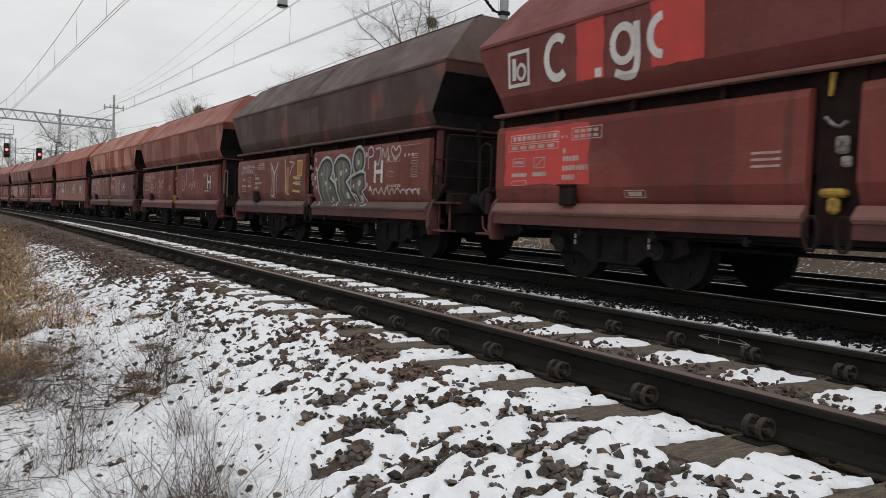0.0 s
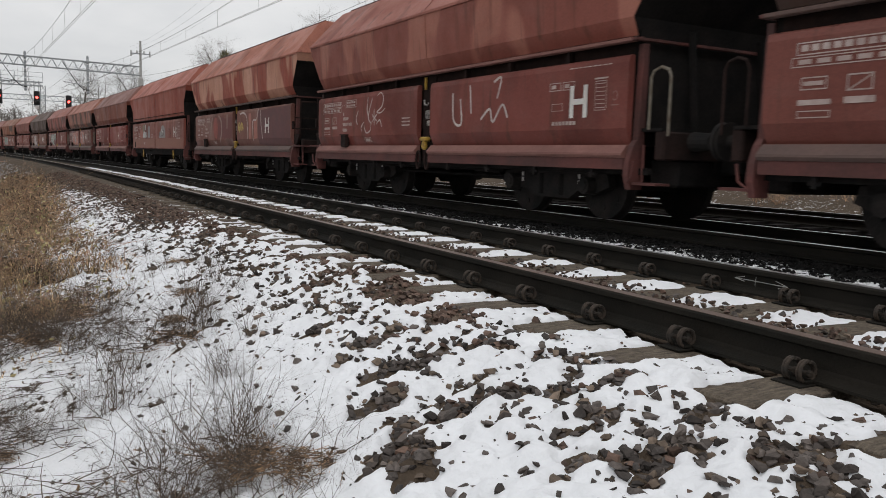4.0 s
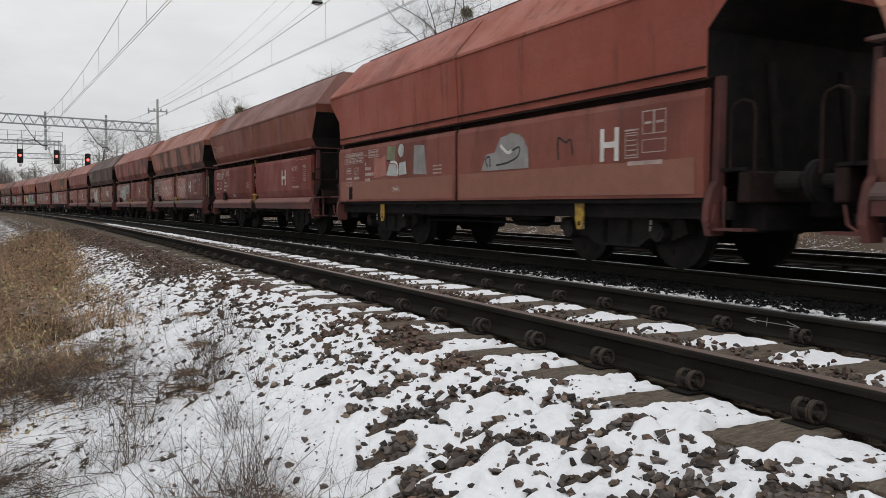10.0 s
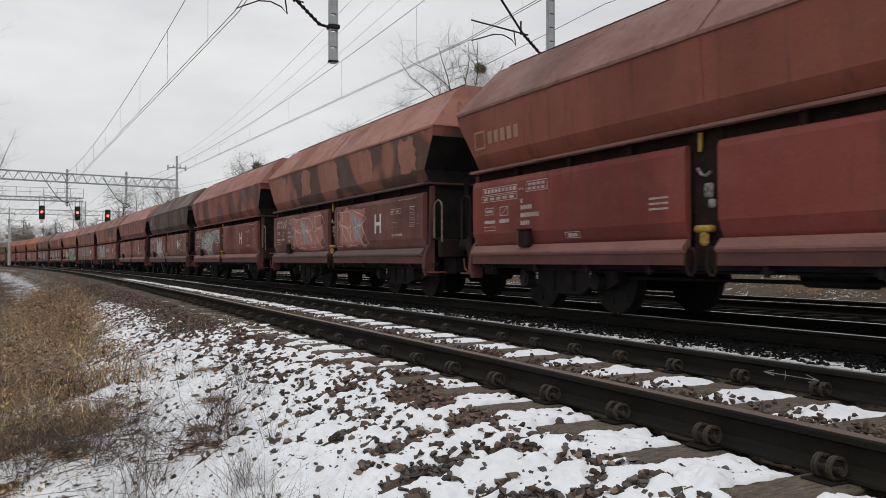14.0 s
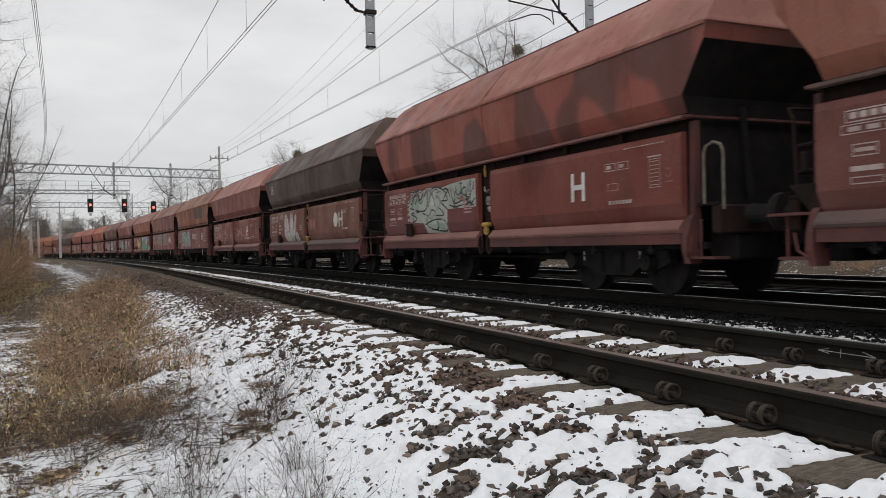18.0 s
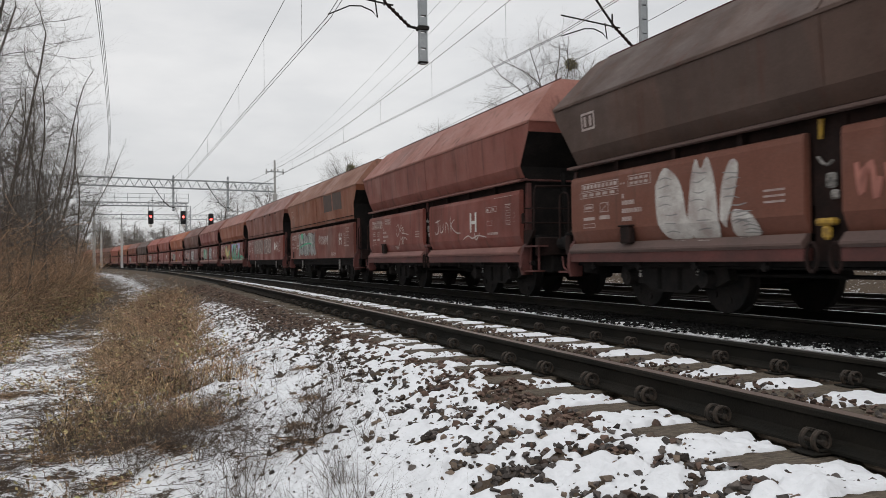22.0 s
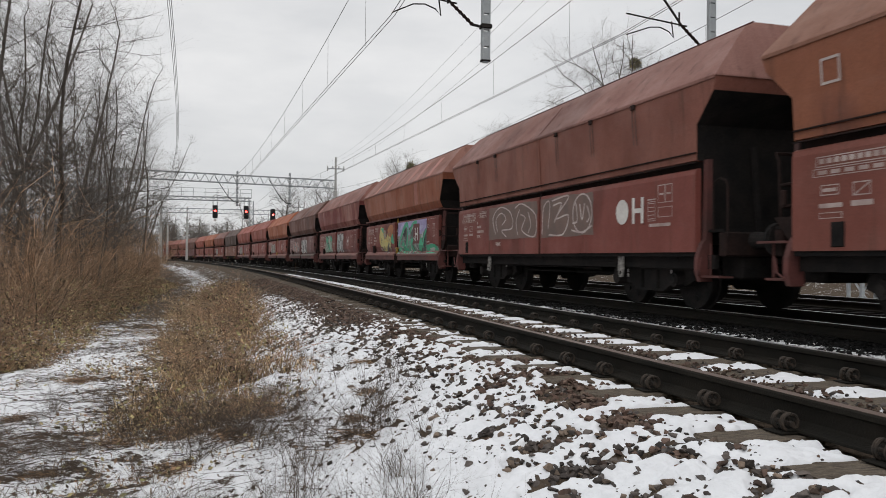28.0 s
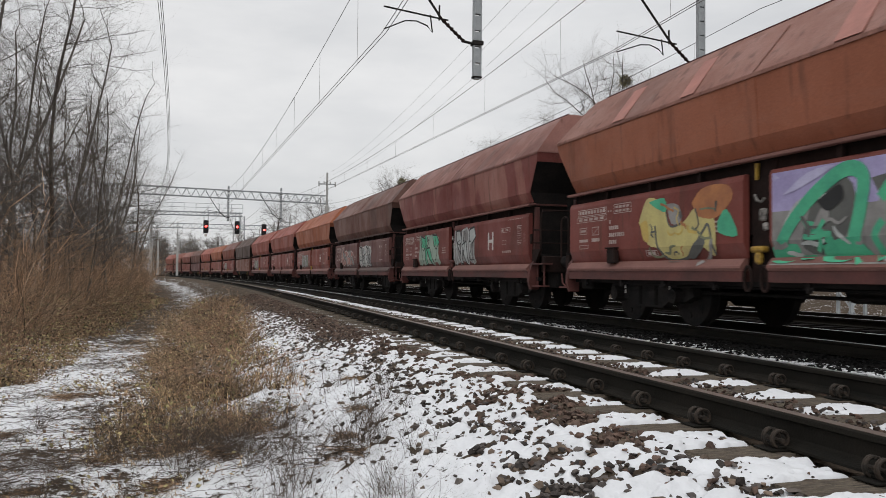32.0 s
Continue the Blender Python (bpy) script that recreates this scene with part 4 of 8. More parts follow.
STYLE = [
    ("bright and oxide-red hopper wagon with large pale shapes above", (0.185, 0.045, 0.037), (0.150, 0.040, 0.035), (0.165, 0.044, 0.037), 0.3, 0.5, None),
    ("dark brown hopper wagon with silver and orange graffiti", (0.160, 0.052, 0.040), (0.078, 0.050, 0.042), (0.20, 0.075, 0.056), 0.16, 0.9, (0.085, 0.056, 0.048)),
    ("oxide-red hopper wagon with thin white scribbles", (0.180, 0.052, 0.041), (0.22, 0.070, 0.052), (0.33, 0.13, 0.095), 0.35, 0.9, (0.28, 0.105, 0.080)),
    ("red hopper wagon blotched with peach paint, large tags below", (0.195, 0.085, 0.068), (0.30, 0.078, 0.052), (0.52, 0.27, 0.19), 0.60, 1.0, (0.34, 0.13, 0.09)),
    ("clean red smooth-sided hopper wagon with small pale graffiti", (0.205, 0.066, 0.049), (0.30, 0.082, 0.056), (0.27, 0.073, 0.051), 0.3, 0.5, (0.32, 0.105, 0.075)),
    ("clean dark red hopper wagon with a white letter H", (0.195, 0.046, 0.036), (0.215, 0.068, 0.044), (0.175, 0.056, 0.038), 0.35, 0.5, (0.20, 0.098, 0.082)),
    ("brown camouflage-blotched hopper wagon with outline graffiti", (0.145, 0.055, 0.045), (0.29, 0.115, 0.080), (0.085, 0.052, 0.043), 0.60, 0.8, (0.30, 0.13, 0.095)),
    ("red hopper wagon with faint blotches and a silver-green tag", (0.162, 0.046, 0.035), (0.27, 0.085, 0.066), (0.125, 0.055, 0.046), 0.52, 0.8, (0.30, 0.125, 0.10)),
    ("dark brown hopper wagon with a white brushed tag", (0.165, 0.066, 0.045), (0.078, 0.051, 0.041), (0.095, 0.058, 0.045), 0.3, 0.5, (0.10, 0.066, 0.054)),
    ("red hopper wagon with white scribbled tags below", (0.205, 0.064, 0.050), (0.235, 0.084, 0.066), (0.20, 0.070, 0.055), 0.3, 0.5, (0.30, 0.135, 0.108)),
    ("rust-brown smooth-sided hopper wagon with a grey-green tag", (0.185, 0.062, 0.046), (0.24, 0.088, 0.048), (0.17, 0.062, 0.038), 0.35, 0.5, (0.22, 0.105, 0.072)),
    ("brown-red smooth-sided hopper wagon with two silver outline tags", (0.190, 0.058, 0.046), (0.225, 0.088, 0.064), (0.19, 0.074, 0.055), 0.35, 0.4, (0.235, 0.115, 0.095)),
    ("orange-brown hopper wagon with colourful graffiti panels", (0.180, 0.050, 0.040), (0.285, 0.098, 0.054), (0.24, 0.084, 0.049), 0.3, 0.4, (0.26, 0.125, 0.098)),
    ("dark red blotched hopper wagon with green and grey tags", (0.168, 0.046, 0.038), (0.200, 0.060, 0.052), (0.30, 0.130, 0.105), 0.42, 0.9, (0.24, 0.11, 0.09)),
    ("dark brown hopper wagon with pale tags", (0.135, 0.058, 0.053), (0.150, 0.070, 0.054), (0.11, 0.056, 0.045), 0.3, 0.5, None),
    ("orange-red hopper wagon in plain paint", (0.215, 0.060, 0.044), (0.33, 0.110, 0.056), (0.28, 0.092, 0.050), 0.3, 0.5, None),
    ("oxide-red hopper wagon in plain paint", (0.205, 0.058, 0.046), (0.28, 0.085, 0.062), (0.24, 0.075, 0.056), 0.3, 0.5, None),
]
FLUSH = (4, 10, 11, 18, 22)          # smooth-sided wagons
models = {}
wagons = []
offsets = []                        # distance of each wagon's middle behind the first gap at the start
place = -HALF
for n in range(26):
    flush = n in FLUSH
    label, low, up, up2, cov, sc, roof = STYLE[n] if n < len(STYLE) else STYLE[(2, 4, 8, 9, 15, 16, 14, 5)[(n * 5) % 8]]
    if flush not in models:
        w = models[flush] = wagon(flush)
    else:
        w = copy_thing(models[flush], Matrix())
        for o in w.children:
            if o.name.split(".")[0] in ("handrail", "gusset", "brake_wheel", "hand_loop", "footstep", "end_marker"):
                o.matrix_basis = Matrix()
    lo, u, r = paints(n, low, up, up2, cov, sc, roof)
    override(w, ("side_flap",), lo)
    override(w, ("hopper_side", "wall_seam"), u)
    override(w, ("roof", "roof_seam", "crease_weld"), r)
    if flush or n in (2, 6, 7):
        turn_ends(w)
    if n in (2, 6, 7):
        override(w, ("hand_loop",), LOOP)
    if n != 5:
        override(w, ("end_marker",), INNER)
    if n in (10, 11):
        override(w, ("lifting_lug",), SCUFFED)
    if n in (1, 9, 13, 14, 16):
        override(w, ("lock_handle", "stop_cone"), SILL_LOW)
    if n in (1, 3, 6, 8, 14):
        override(w, ("ledge", "sill"), SILL_DARK)
    tagged(w, label)
    wagons.append(w)
    length = PITCH + (0.60 if flush else 0.0)
    offsets.append(place + (length - PITCH) / 2)
    place += length


def travelled(t):
    return 4.07149 * t + 0.022910 * t * t - 0.0001683 * t ** 3


START = 8.07      # where the gap behind the first wagon is at the start
TRAIN_R = 3.05    # the offset along which the train's positions are counted


def wagon_pose(n, t):
    s = START + offsets[n] - travelled(t)
    return arc_pose(TRACK_TWO, s / (1 + BEND * TRAIN_R), HEAD_TWO)


def motions():
    for n, w in enumerate(wagons):
        walk(w, [(t, wagon_pose(n, t)) for t in range(0, 33)])
    step = 2 / 15
    turns = [(i * step, travelled(i * step) / 0.46) for i in range(241)]
    axle = {}
    for w in wagons:
        for o in w.children_recursive:
            if not o.name.startswith("wheelset"):
                continue
            key = round(o.location.y, 2)
            if key not in axle:
                y = o.location.y
                walk(o, [(t, pose(0, y, 0.46, math.degrees(a))) for t, a in turns])
                axle[key] = o.animation_data
            else:
                o.rotation_mode = "QUATERNION"
                d = o.animation_data_create()
                d.action, d.action_slot = axle[key].action, axle[key].action_slot


# ---- overhead line, gantries and signals ----
NEAR_Y, FAR_Y, SIGNAL_Y = 13.6, 74.0, 100.0


def lattice_column(name, x, y, z0, z1, w, label):
    root = empty(name, pose(x, y, z0))
    h = z1 - z0
    for sx in (-1, 1):
        for sy in (-1, 1):
            bm = bmesh.new()
            box(bm, sx * w / 2 - 0.035, sx * w / 2 + 0.035, sy * w / 2 - 0.035, sy * w / 2 + 0.035, 0, h)
            part("leg", bm, GALV, root)
    n = max(3, round(h / (w * 1.1)))
    for i in range(n):
        for k, (ax, ay, bx, by) in enumerate(((-1, -1, 1, -1), (-1, 1, 1, 1), (-1, -1, -1, 1), (1, -1, 1, 1))):
            bm = bmesh.new()
            a, b = (i, i + 1) if (i + k) % 2 else (i + 1, i)
            rod(bm, (ax * w / 2, ay * w / 2, a * h / n), (bx * w / 2, by * w / 2, b * h / n), 0.022, n=4)
            part("brace", bm, GALV, root)
    bm = bmesh.new()
    box(bm, -w, w, -w, w, -0.35, 0.06, 0.03)
    part("footing", bm, CONCRETE, root, "concrete footing")
    return tagged(root, label, "portal column")


def truss(name, x0, x1, y, z0, z1, depth, bays, label, lean=0.0):
    root = empty(name, pose(x0, y, z0, 0, lean, 0))
    w, h = x1 - x0, z1 - z0
    for yy in (-depth / 2, depth / 2):
        for zz in (0, h):
            bm = bmesh.new()
            box(bm, 0, w, yy - 0.035, yy + 0.035, zz - 0.035, zz + 0.035)
            part("chord", bm, GALV, root)
        for i in range(bays):
            a, b = i * w / bays, (i + 1) * w / bays
            for p, q in (((a, 0), ((a + b) / 2, h)), (((a + b) / 2, h), (b, 0))):
                bm = bmesh.new()
                rod(bm, (p[0], yy, p[1]), (q[0], yy, q[1]), 0.021, n=4)
                part("diagonal", bm, GALV, root)
    for i in range(bays + 1):
        bm = bmesh.new()
        rod(bm, (i * w / bays, -depth / 2, 0), (i * w / bays, depth / 2, 0), 0.025, n=4)
        part("tie", bm, GALV, root)
    return tagged(root, label, "gantry")


def drop_post(x, y, z0, z1, hold=None):
    root = empty("drop_post", pose(x, y, z0))
    for sx in (-1, 1):
        bm = bmesh.new()
        box(bm, sx * 0.075 - 0.016, sx * 0.075 + 0.016, -0.06, 0.06, 0, z1 - z0, 0.005)
        part("channel", bm, GALV, root)
    for i in range(9):
        z = 0.1 + i * (z1 - z0 - 0.2) / 8
        bm = bmesh.new()
        box(bm, -0.060, 0.060, -0.05, 0.05, z - 0.155, z + 0.155)
        part("batten", bm, GALV, root)
    bm = bmesh.new()
    box(bm, -0.10, 0.10, -0.07, 0.07, -0.03, 0.0)
    part("end_plate", bm, UNDER, root)
    bm = bmesh.new()
    top = (hold or z1) - z0
    box(bm, -0.16, 0.16, -0.36, 0.36, top - 0.10, top + 0.02)
    part("hanger_plate", bm, GALV, root)
    return tagged(root, "grey steel drop post hanging from the overhead portal", "post", "drop posts of the portal")


def cantilever(x, y, dx, z):
    """A slanted tube on an insulator with a registration tube and a curved steady arm, reaching dx towards the track."""
    root = empty("cantilever_arm", pose(x, y, z))
    s = -1 if dx < 0 else 1
    bm = bmesh.new()
    rod(bm, (s * 0.15, 0, 0), (s * 0.30, 0, 0.02), 0.03, n=6)
    box(bm, -0.12, 0.12, -0.1, 0.1, -0.045, 0.045, 0.01)
    part("bracket", bm, STEEL_DARK, root)
    bm = bmesh.new()
    for i in range(6):
        a = 0.30 + i * 0.085
        rod(bm, (s * a, 0, 0.02 + i * 0.075), (s * (a + 0.035), 0, 0.05 + i * 0.075), 0.042, n=10)
    rod(bm, (s * 0.3, 0, 0.02), (s * 0.85, 0, 0.5), 0.03, n=6)
    part("insulator", bm, INNER, root, "brown ribbed insulator")
    bm = bmesh.new()
    rod(bm, (s * 0.8, 0, 0.46), (dx * 0.98 + s * 0.1, 0, 2.25), 0.027, n=8)
    part("slant_tube", bm, STEEL_DARK, root)
    bm = bmesh.new()
    rod(bm, (s * 0.65, 0, 0.44), (dx, 0, 0.60), 0.019, n=6)
    rod(bm, (s * 0.85, 0, 0.42), (s * 0.85, 0, 0.75), 0.02, n=6)
    part("registration_tube", bm, STEEL_DARK, root)
    bm = bmesh.new()
    pts = [(s * 1.05, 0, 0.52), (s * 1.0, 0, 0.15), (s * 1.12, 0, 0.28), (s * 1.35, 0, 0.36), (s * 1.6, 0, 0.34), (dx, 0, 0.12)]
    tube(bm, pts, 0.015, 6)
    part("steady_arm", bm, STEEL_DARK, root)
    return tagged(root, "black cantilever arm with insulator holding the contact wire", "cantilever", "arms of the overhead line")


def wire(points, r, label):
    bm = bmesh.new()
    tube(bm, points, r, 5)
    return tagged(part("overhead_wire", bm, WIRE), label, "wire", "wires of the overhead line")


def catenary(u, side, level, high, low, twin):
    """Messenger, contact wires and droppers, straight in plan from portal to portal; side: pull-off at the near portal."""
    spans = [(-46.0, NEAR_Y), (NEAR_Y, FAR_Y), (FAR_Y, 134.0), (134.0, 194.0)]
    for k, (a, b) in enumerate(spans):
        p0, p1 = arc(u + (side if k % 2 else -0.1), a), arc(u + (-0.1 if k % 2 else side), b)

        def main(f):
            return p0.lerp(p1, f) + Vector((0, 0, low + (high - low) * (2 * f - 1) ** 2))

        def run(f, d=0.0):
            return p0.lerp(p1, f) + Vector((d, 0, level))

        wire([main(i / 24) for i in range(25)], 0.0085, "sagging messenger wire above the contact wire")
        for d in ((-0.04, 0.04) if twin else (0.0,)):
            wire([run(i / 24, d) for i in range(25)], 0.0075, "taut copper contact wire")
        for i in range(1, 24, 2):
            bm = bmesh.new()
            rod(bm, main(i / 24), run(i / 24), 0.004, n=4)
            tagged(part("dropper", bm, WIRE), "thin dropper wire between messenger and contact wire", "wire", "droppers of the overhead line")


lattice_column("portal_column", -7.75, NEAR_Y, -0.8, 8.9, 0.35, "galvanised lattice portal column beside bushes")
lattice_column("portal_column", 11.88, NEAR_Y, -0.4, 8.9, 0.42, "galvanised lattice portal column beyond the tracks")
truss("portal_beam", -7.75, 11.88, NEAR_Y, 8.1, 8.9, 0.5, 22, "galvanised truss beam of the overhead portal across the tracks")
for x, dx in ((2.02, -2.05), (7.57, -2.2)):
    drop_post(x, NEAR_Y, 5.07 if x < 5 else 5.2, 8.1)
    cantilever(x, NEAR_Y, dx, 5.79)
for off, side, level, high, low, twin in ((0.0, 0.07, 5.84, 7.92, 6.67, True), (4.68, 0.72, 5.93, 7.62, 6.42, True), (9.4, 0.0, 5.9, 7.35, 6.4, False)):
    catenary(off, side, level, high, low, twin)
for off, z in ((-4.67, 9.3), (-4.73, 9.35), (-4.78, 9.2)):
    wire([arc(off, s, z - 0.9 * math.sin(math.pi * ((s - 13.6) / 60.4 % 1.0))) for s in range(-45, 200, 5)], 0.010, "sagging feeder wire on the portals")
for x0, x1 in ((4.4, 6.45), (5.0, 7.0), (5.7, 7.9)):
    for (a, za, b, zb) in (((x0, -46.0), 9.0, (x0, NEAR_Y), 8.7), ((x0, NEAR_Y), 8.7, (x1, FAR_Y), 9.9)):
        pts = []
        for i in range(25):
            f = i / 24
            pts.append((a[0] + (b[0] - a[0]) * f, a[1] + (b[1] - a[1]) * f, za + (zb - za) * f - 0.9 * 4 * f * (1 - f)))
        wire(pts, 0.0042, "thin line wire strung between portal and mast")

# truss gantry further on
truss("truss_gantry", -12.5, 7.2, FAR_Y, 7.85, 8.6, 0.6, 24, "grey truss gantry spanning the tracks far off", 1.1)
lattice_column("gantry_column", -12.5, FAR_Y, -0.9, 8.6, 0.5, "grey lattice column of the truss gantry")


def mast(x, y, z1, label):
    root = empty("line_mast", pose(x, y, -0.4))
    bm = bmesh.new()
    loft(bm, [[(sx * w, sy * w, z) for sx, sy in ((-1, -1), (1, -1), (1, 1), (-1, 1))] for w, z in ((0.22, 0), (0.17, 7.6), (0.10, 7.7), (0.08, z1 + 0.4))])
    part("pole", bm, CONCRETE, root)
    bm = bmesh.new()
    box(bm, -0.85, 0.85, -0.05, 0.05, z1 - 0.75, z1 - 0.65)
    part("crossarm", bm, GALV, root)
    for dx in (-0.8, -0.3, 0.3, 0.8):
        bm = bmesh.new()
        rod(bm, (dx * 0.98, 0, z1 - 0.95 if abs(dx) > 0.5 else z1 - 0.65), (dx * 0.98, 0, z1 - 0.45), 0.06, n=8)
        part("insulator", bm, CONCRETE, root)
    return tagged(root, label, "mast")


mast(7.33, FAR_Y, 10.46, "pale mast with a crossarm of insulators above the gantry")
for x, z in ((-1.8, 5.6), (3.0, 5.6)):
    drop_post(x, FAR_Y, z, 8.75, 8.6 - 0.0192 * (x + 12.5))
for x, dx in ((-1.8, 1.9), (3.0, -1.9)):
    cantilever(x, FAR_Y, -1.9, 5.9)
truss("signal_gantry", -12.0, 0.5, SIGNAL_Y, 7.75, 8.15, 1.1, 12, "grey signal gantry with a railed walkway across the tracks", 0.0)


def railing():
    root = empty("walkway_railing", pose(-12.0, SIGNAL_Y - 0.55, 8.2))
    for i in range(10):
        bm = bmesh.new()
        rod(bm, (i * 12.5 / 9, 0, 0), (i * 12.5 / 9, 0, 1.0), 0.03, n=5)
        part("post", bm, GALV, root)
    for z in (0.5, 1.0):
        bm = bmesh.new()
        rod(bm, (0, 0, z), (12.5, 0, z), 0.025, n=5)
        part("rail_bar", bm, GALV, root)
    return tagged(root, "grey steel railing on the signal gantry", "railing")


railing()
lattice_column("gantry_column", 0.5, SIGNAL_Y, -0.5, 7.8, 0.5, "grey column of the signal gantry")
lattice_column("gantry_column", -12.0, SIGNAL_Y, -0.9, 7.8, 0.5, "grey column of the signal gantry")
RED_LIGHT = glow("red signal lamp", (1.0, 0.05, 0.04), 9.0)
BLACK = shade("matt black signal plate", (0.012, 0.012, 0.013), 0.7, 0, 0.2, 3, 30, 0.0)


def signal(x, y, z, post=False):
    root = empty("railway_signal", pose(x, y, z))
    if post:
        bm = bmesh.new()
        rod(bm, (0, 0.2, -z - 0.6), (0, 0.2, 0.9), 0.09, 0.07, 8)
        part("mast", bm, GALV, root)
    bm = bmesh.new()
    box(bm, -0.31, 0.31, 0, 0.12, -0.75, 0.85, 0.08)
    part("backboard", bm, BLACK, root)
    for k, zz in enumerate((0.5, 0.1, -0.3)):
        bm = bmesh.new()
        rod(bm, (0, 0.0, zz + 0.03), (0, -0.32, zz + 0.02), 0.15, 0.17, 12)
        part("hood", bm, BLACK, root)
        bm = bmesh.new()
        rod(bm, (0, -0.33, zz), (0, -0.345, zz), 0.14 if k == 1 else 0.10, n=14)
        part("lens", bm, RED_LIGHT if k == 1 else BLACK, root, "lit red signal lamp" if k == 1 else "")
    bm = bmesh.new()
    box(bm, -0.16, 0.16, 0.0, 0.05, -1.15, -0.80)
    part("plate", bm, WHITE_PAINT, root, "small white plate")
    for dx in () if post else (-0.24, 0.24):
        bm = bmesh.new()
        rod(bm, (dx, 0.15, -0.8), (dx, 0.15, 2.0), 0.05, n=6)
        part("hanger", bm, GALV, root)
    return tagged(root, "black railway signal showing a red light on a gantry", "signal", "signals on the gantry")


for x in (-3.85, -0.15):
    signal(x, SIGNAL_Y - 0.6, 6.3)
signal(3.1, SIGNAL_Y - 0.6, 6.0, True)
truss("truss_gantry", -12, 9, 128.0, 7.6, 8.3, 0.6, 24, "grey truss gantry far down the line", 0.0)
for i, (x, y) in enumerate(((6.5, 128), (9, 128), (-12, 128), (5.5, 150), (-9, 152), (2, 190), (-14, 180), (-7, 215), (-22, 190), (-26, 230))):
    mast(x, y, 9.0 + (i % 3), "slender pale mast far along the tracks")


# ---- trees, bushes and weeds ----
class Sticks:
    """Collects thin tapered sticks into one mesh."""

    def __init__(self):
        self.v, self.f = [], []

    def stick(self, a, b, ra, rb, n=3):
        d = b - a
        side = d.orthogonal().normalized()
        up = d.cross(side).normalized()
        k = len(self.v)
        for p, r in ((a, ra), (b, rb)):
            for i in range(n):
                w = 2 * math.pi * i / n
                self.v.append(p + side * (r * math.cos(w)) + up * (r * math.sin(w)))
        for i in range(n):
            j = (i + 1) % n
            self.f.append((k + i, k + j, k + n + j, k + n + i))

    def blade(self, a, tip, w, side):
        k = len(self.v)
        self.v += [a - side * w, a + side * w, tip]
        self.f.append((k, k + 1, k + 2))

    def mesh(self, name, mat):
        return mesh_of(name, self.v, self.f, mat, True)


def grow(st, rnd, p, d, length, r, depth, droop=0.0, spread=0.6, kids=(2, 4), wob=0.18, thin=(0.35, 0.55)):
    """One limb of several bends, with side branches along it."""
    n = 5 if depth > 1 else 3
    seg = length / n
    for i in range(n):
        d = (d + Vector((rnd.gauss(0, wob), rnd.gauss(0, wob), rnd.gauss(0, wob) * 0.6 + 0.06 - droop))).normalized()
        q = p + d * seg
        r2 = r * (0.82 if i < n - 1 else 0.6)
        st.stick(p, q, r, r2, 6 if r > 0.04 else (4 if r > 0.012 else 3))
        if depth > 0 and (i > 0 or depth < 3):
            for _ in range(rnd.randint(*kids)):
                e = Vector((rnd.gauss(0, 1), rnd.gauss(0, 1), rnd.gauss(0.25, 0.6))).normalized()
                e = (d * (1 - spread) + e * spread).normalized()
                grow(st, rnd, p.lerp(q, rnd.random()), e, length * rnd.uniform(0.35, 0.6), r2 * rnd.uniform(*thin), depth - 1, droop, spread, kids, wob, thin)
        p, r = q, r2


def bare_tree(seed, h, trunk, kids=(1, 2), depth=3, stems=1, lean=0.0):
    rnd = random.Random(seed)
    lo, hi = Sticks(), Sticks()
    for s in range(stems):
        p = Vector((rnd.uniform(-0.4, 0.4) * (stems > 1), rnd.uniform(-0.4, 0.4) * (stems > 1), -0.2))
        d = Vector((rnd.gauss(lean, 0.12), rnd.gauss(0, 0.12), 1)).normalized()
        r = trunk
        n = 9
        for i in range(n):
            d = (d + Vector((rnd.gauss(0, 0.09), rnd.gauss(0, 0.09), 0.10))).normalized()
            q = p + d * (h / n)
            r2 = r * 0.85
            lo.stick(p, q, r, r2, 8)
            if i > 1:
                for _ in range(rnd.randint(3, 4)):
                    e = Vector((rnd.gauss(0, 1), rnd.gauss(0, 1), rnd.uniform(-0.05, 0.8))).normalized()
                    grow(hi, rnd, p.lerp(q, rnd.random()), (d * 0.25 + e * 0.75).normalized(), h * rnd.uniform(0.20, 0.36) * (1.15 - i / n * 0.6), r2 * rnd.uniform(0.3, 0.55), depth - 1, 0.02, 0.72, kids, 0.26, (0.42, 0.62))
            p, r = q, r2
        grow(hi, rnd, p, d, h * 0.18, r * 0.8, depth - 1, 0.0, 0.72, kids, 0.26)
    return lo.mesh("trunk", BARK), hi.mesh("crown", BARK)


def round_tree(seed, h, trunk):
    """A bare tree with a short trunk and a wide rounded crown of fine twigs."""
    rnd = random.Random(seed)
    lo, hi = Sticks(), Sticks()
    p, d, r = Vector((0, 0, -0.2)), Vector((0, 0, 1)), trunk
    for i in range(5):
        d = (d + Vector((rnd.gauss(0, 0.05), rnd.gauss(0, 0.05), 0.2))).normalized()
        q = p + d * (h * 0.135)
        lo.stick(p, q, r, r * 0.92, 8)
        p, r = q, r * 0.92
        if i > 1:
            for k in range(4):
                a = rnd.uniform(0, 2 * math.pi)
                e = Vector((math.cos(a), math.sin(a), rnd.uniform(0.5, 1.3))).normalized()
                grow(hi, rnd, p, e, h * rnd.uniform(0.25, 0.33), r * 0.40, 3, 0.0, 0.75, (2, 2), 0.26, (0.5, 0.68))
    for k in range(3):
        e = Vector((rnd.gauss(0, 0.4), rnd.gauss(0, 0.4), 1)).normalized()
        grow(hi, rnd, p, e, h * 0.32, r * 0.45, 3, 0.0, 0.75, (2, 2), 0.26, (0.5, 0.68))
    return lo.mesh("trunk", BARK), hi.mesh("crown", BARK)


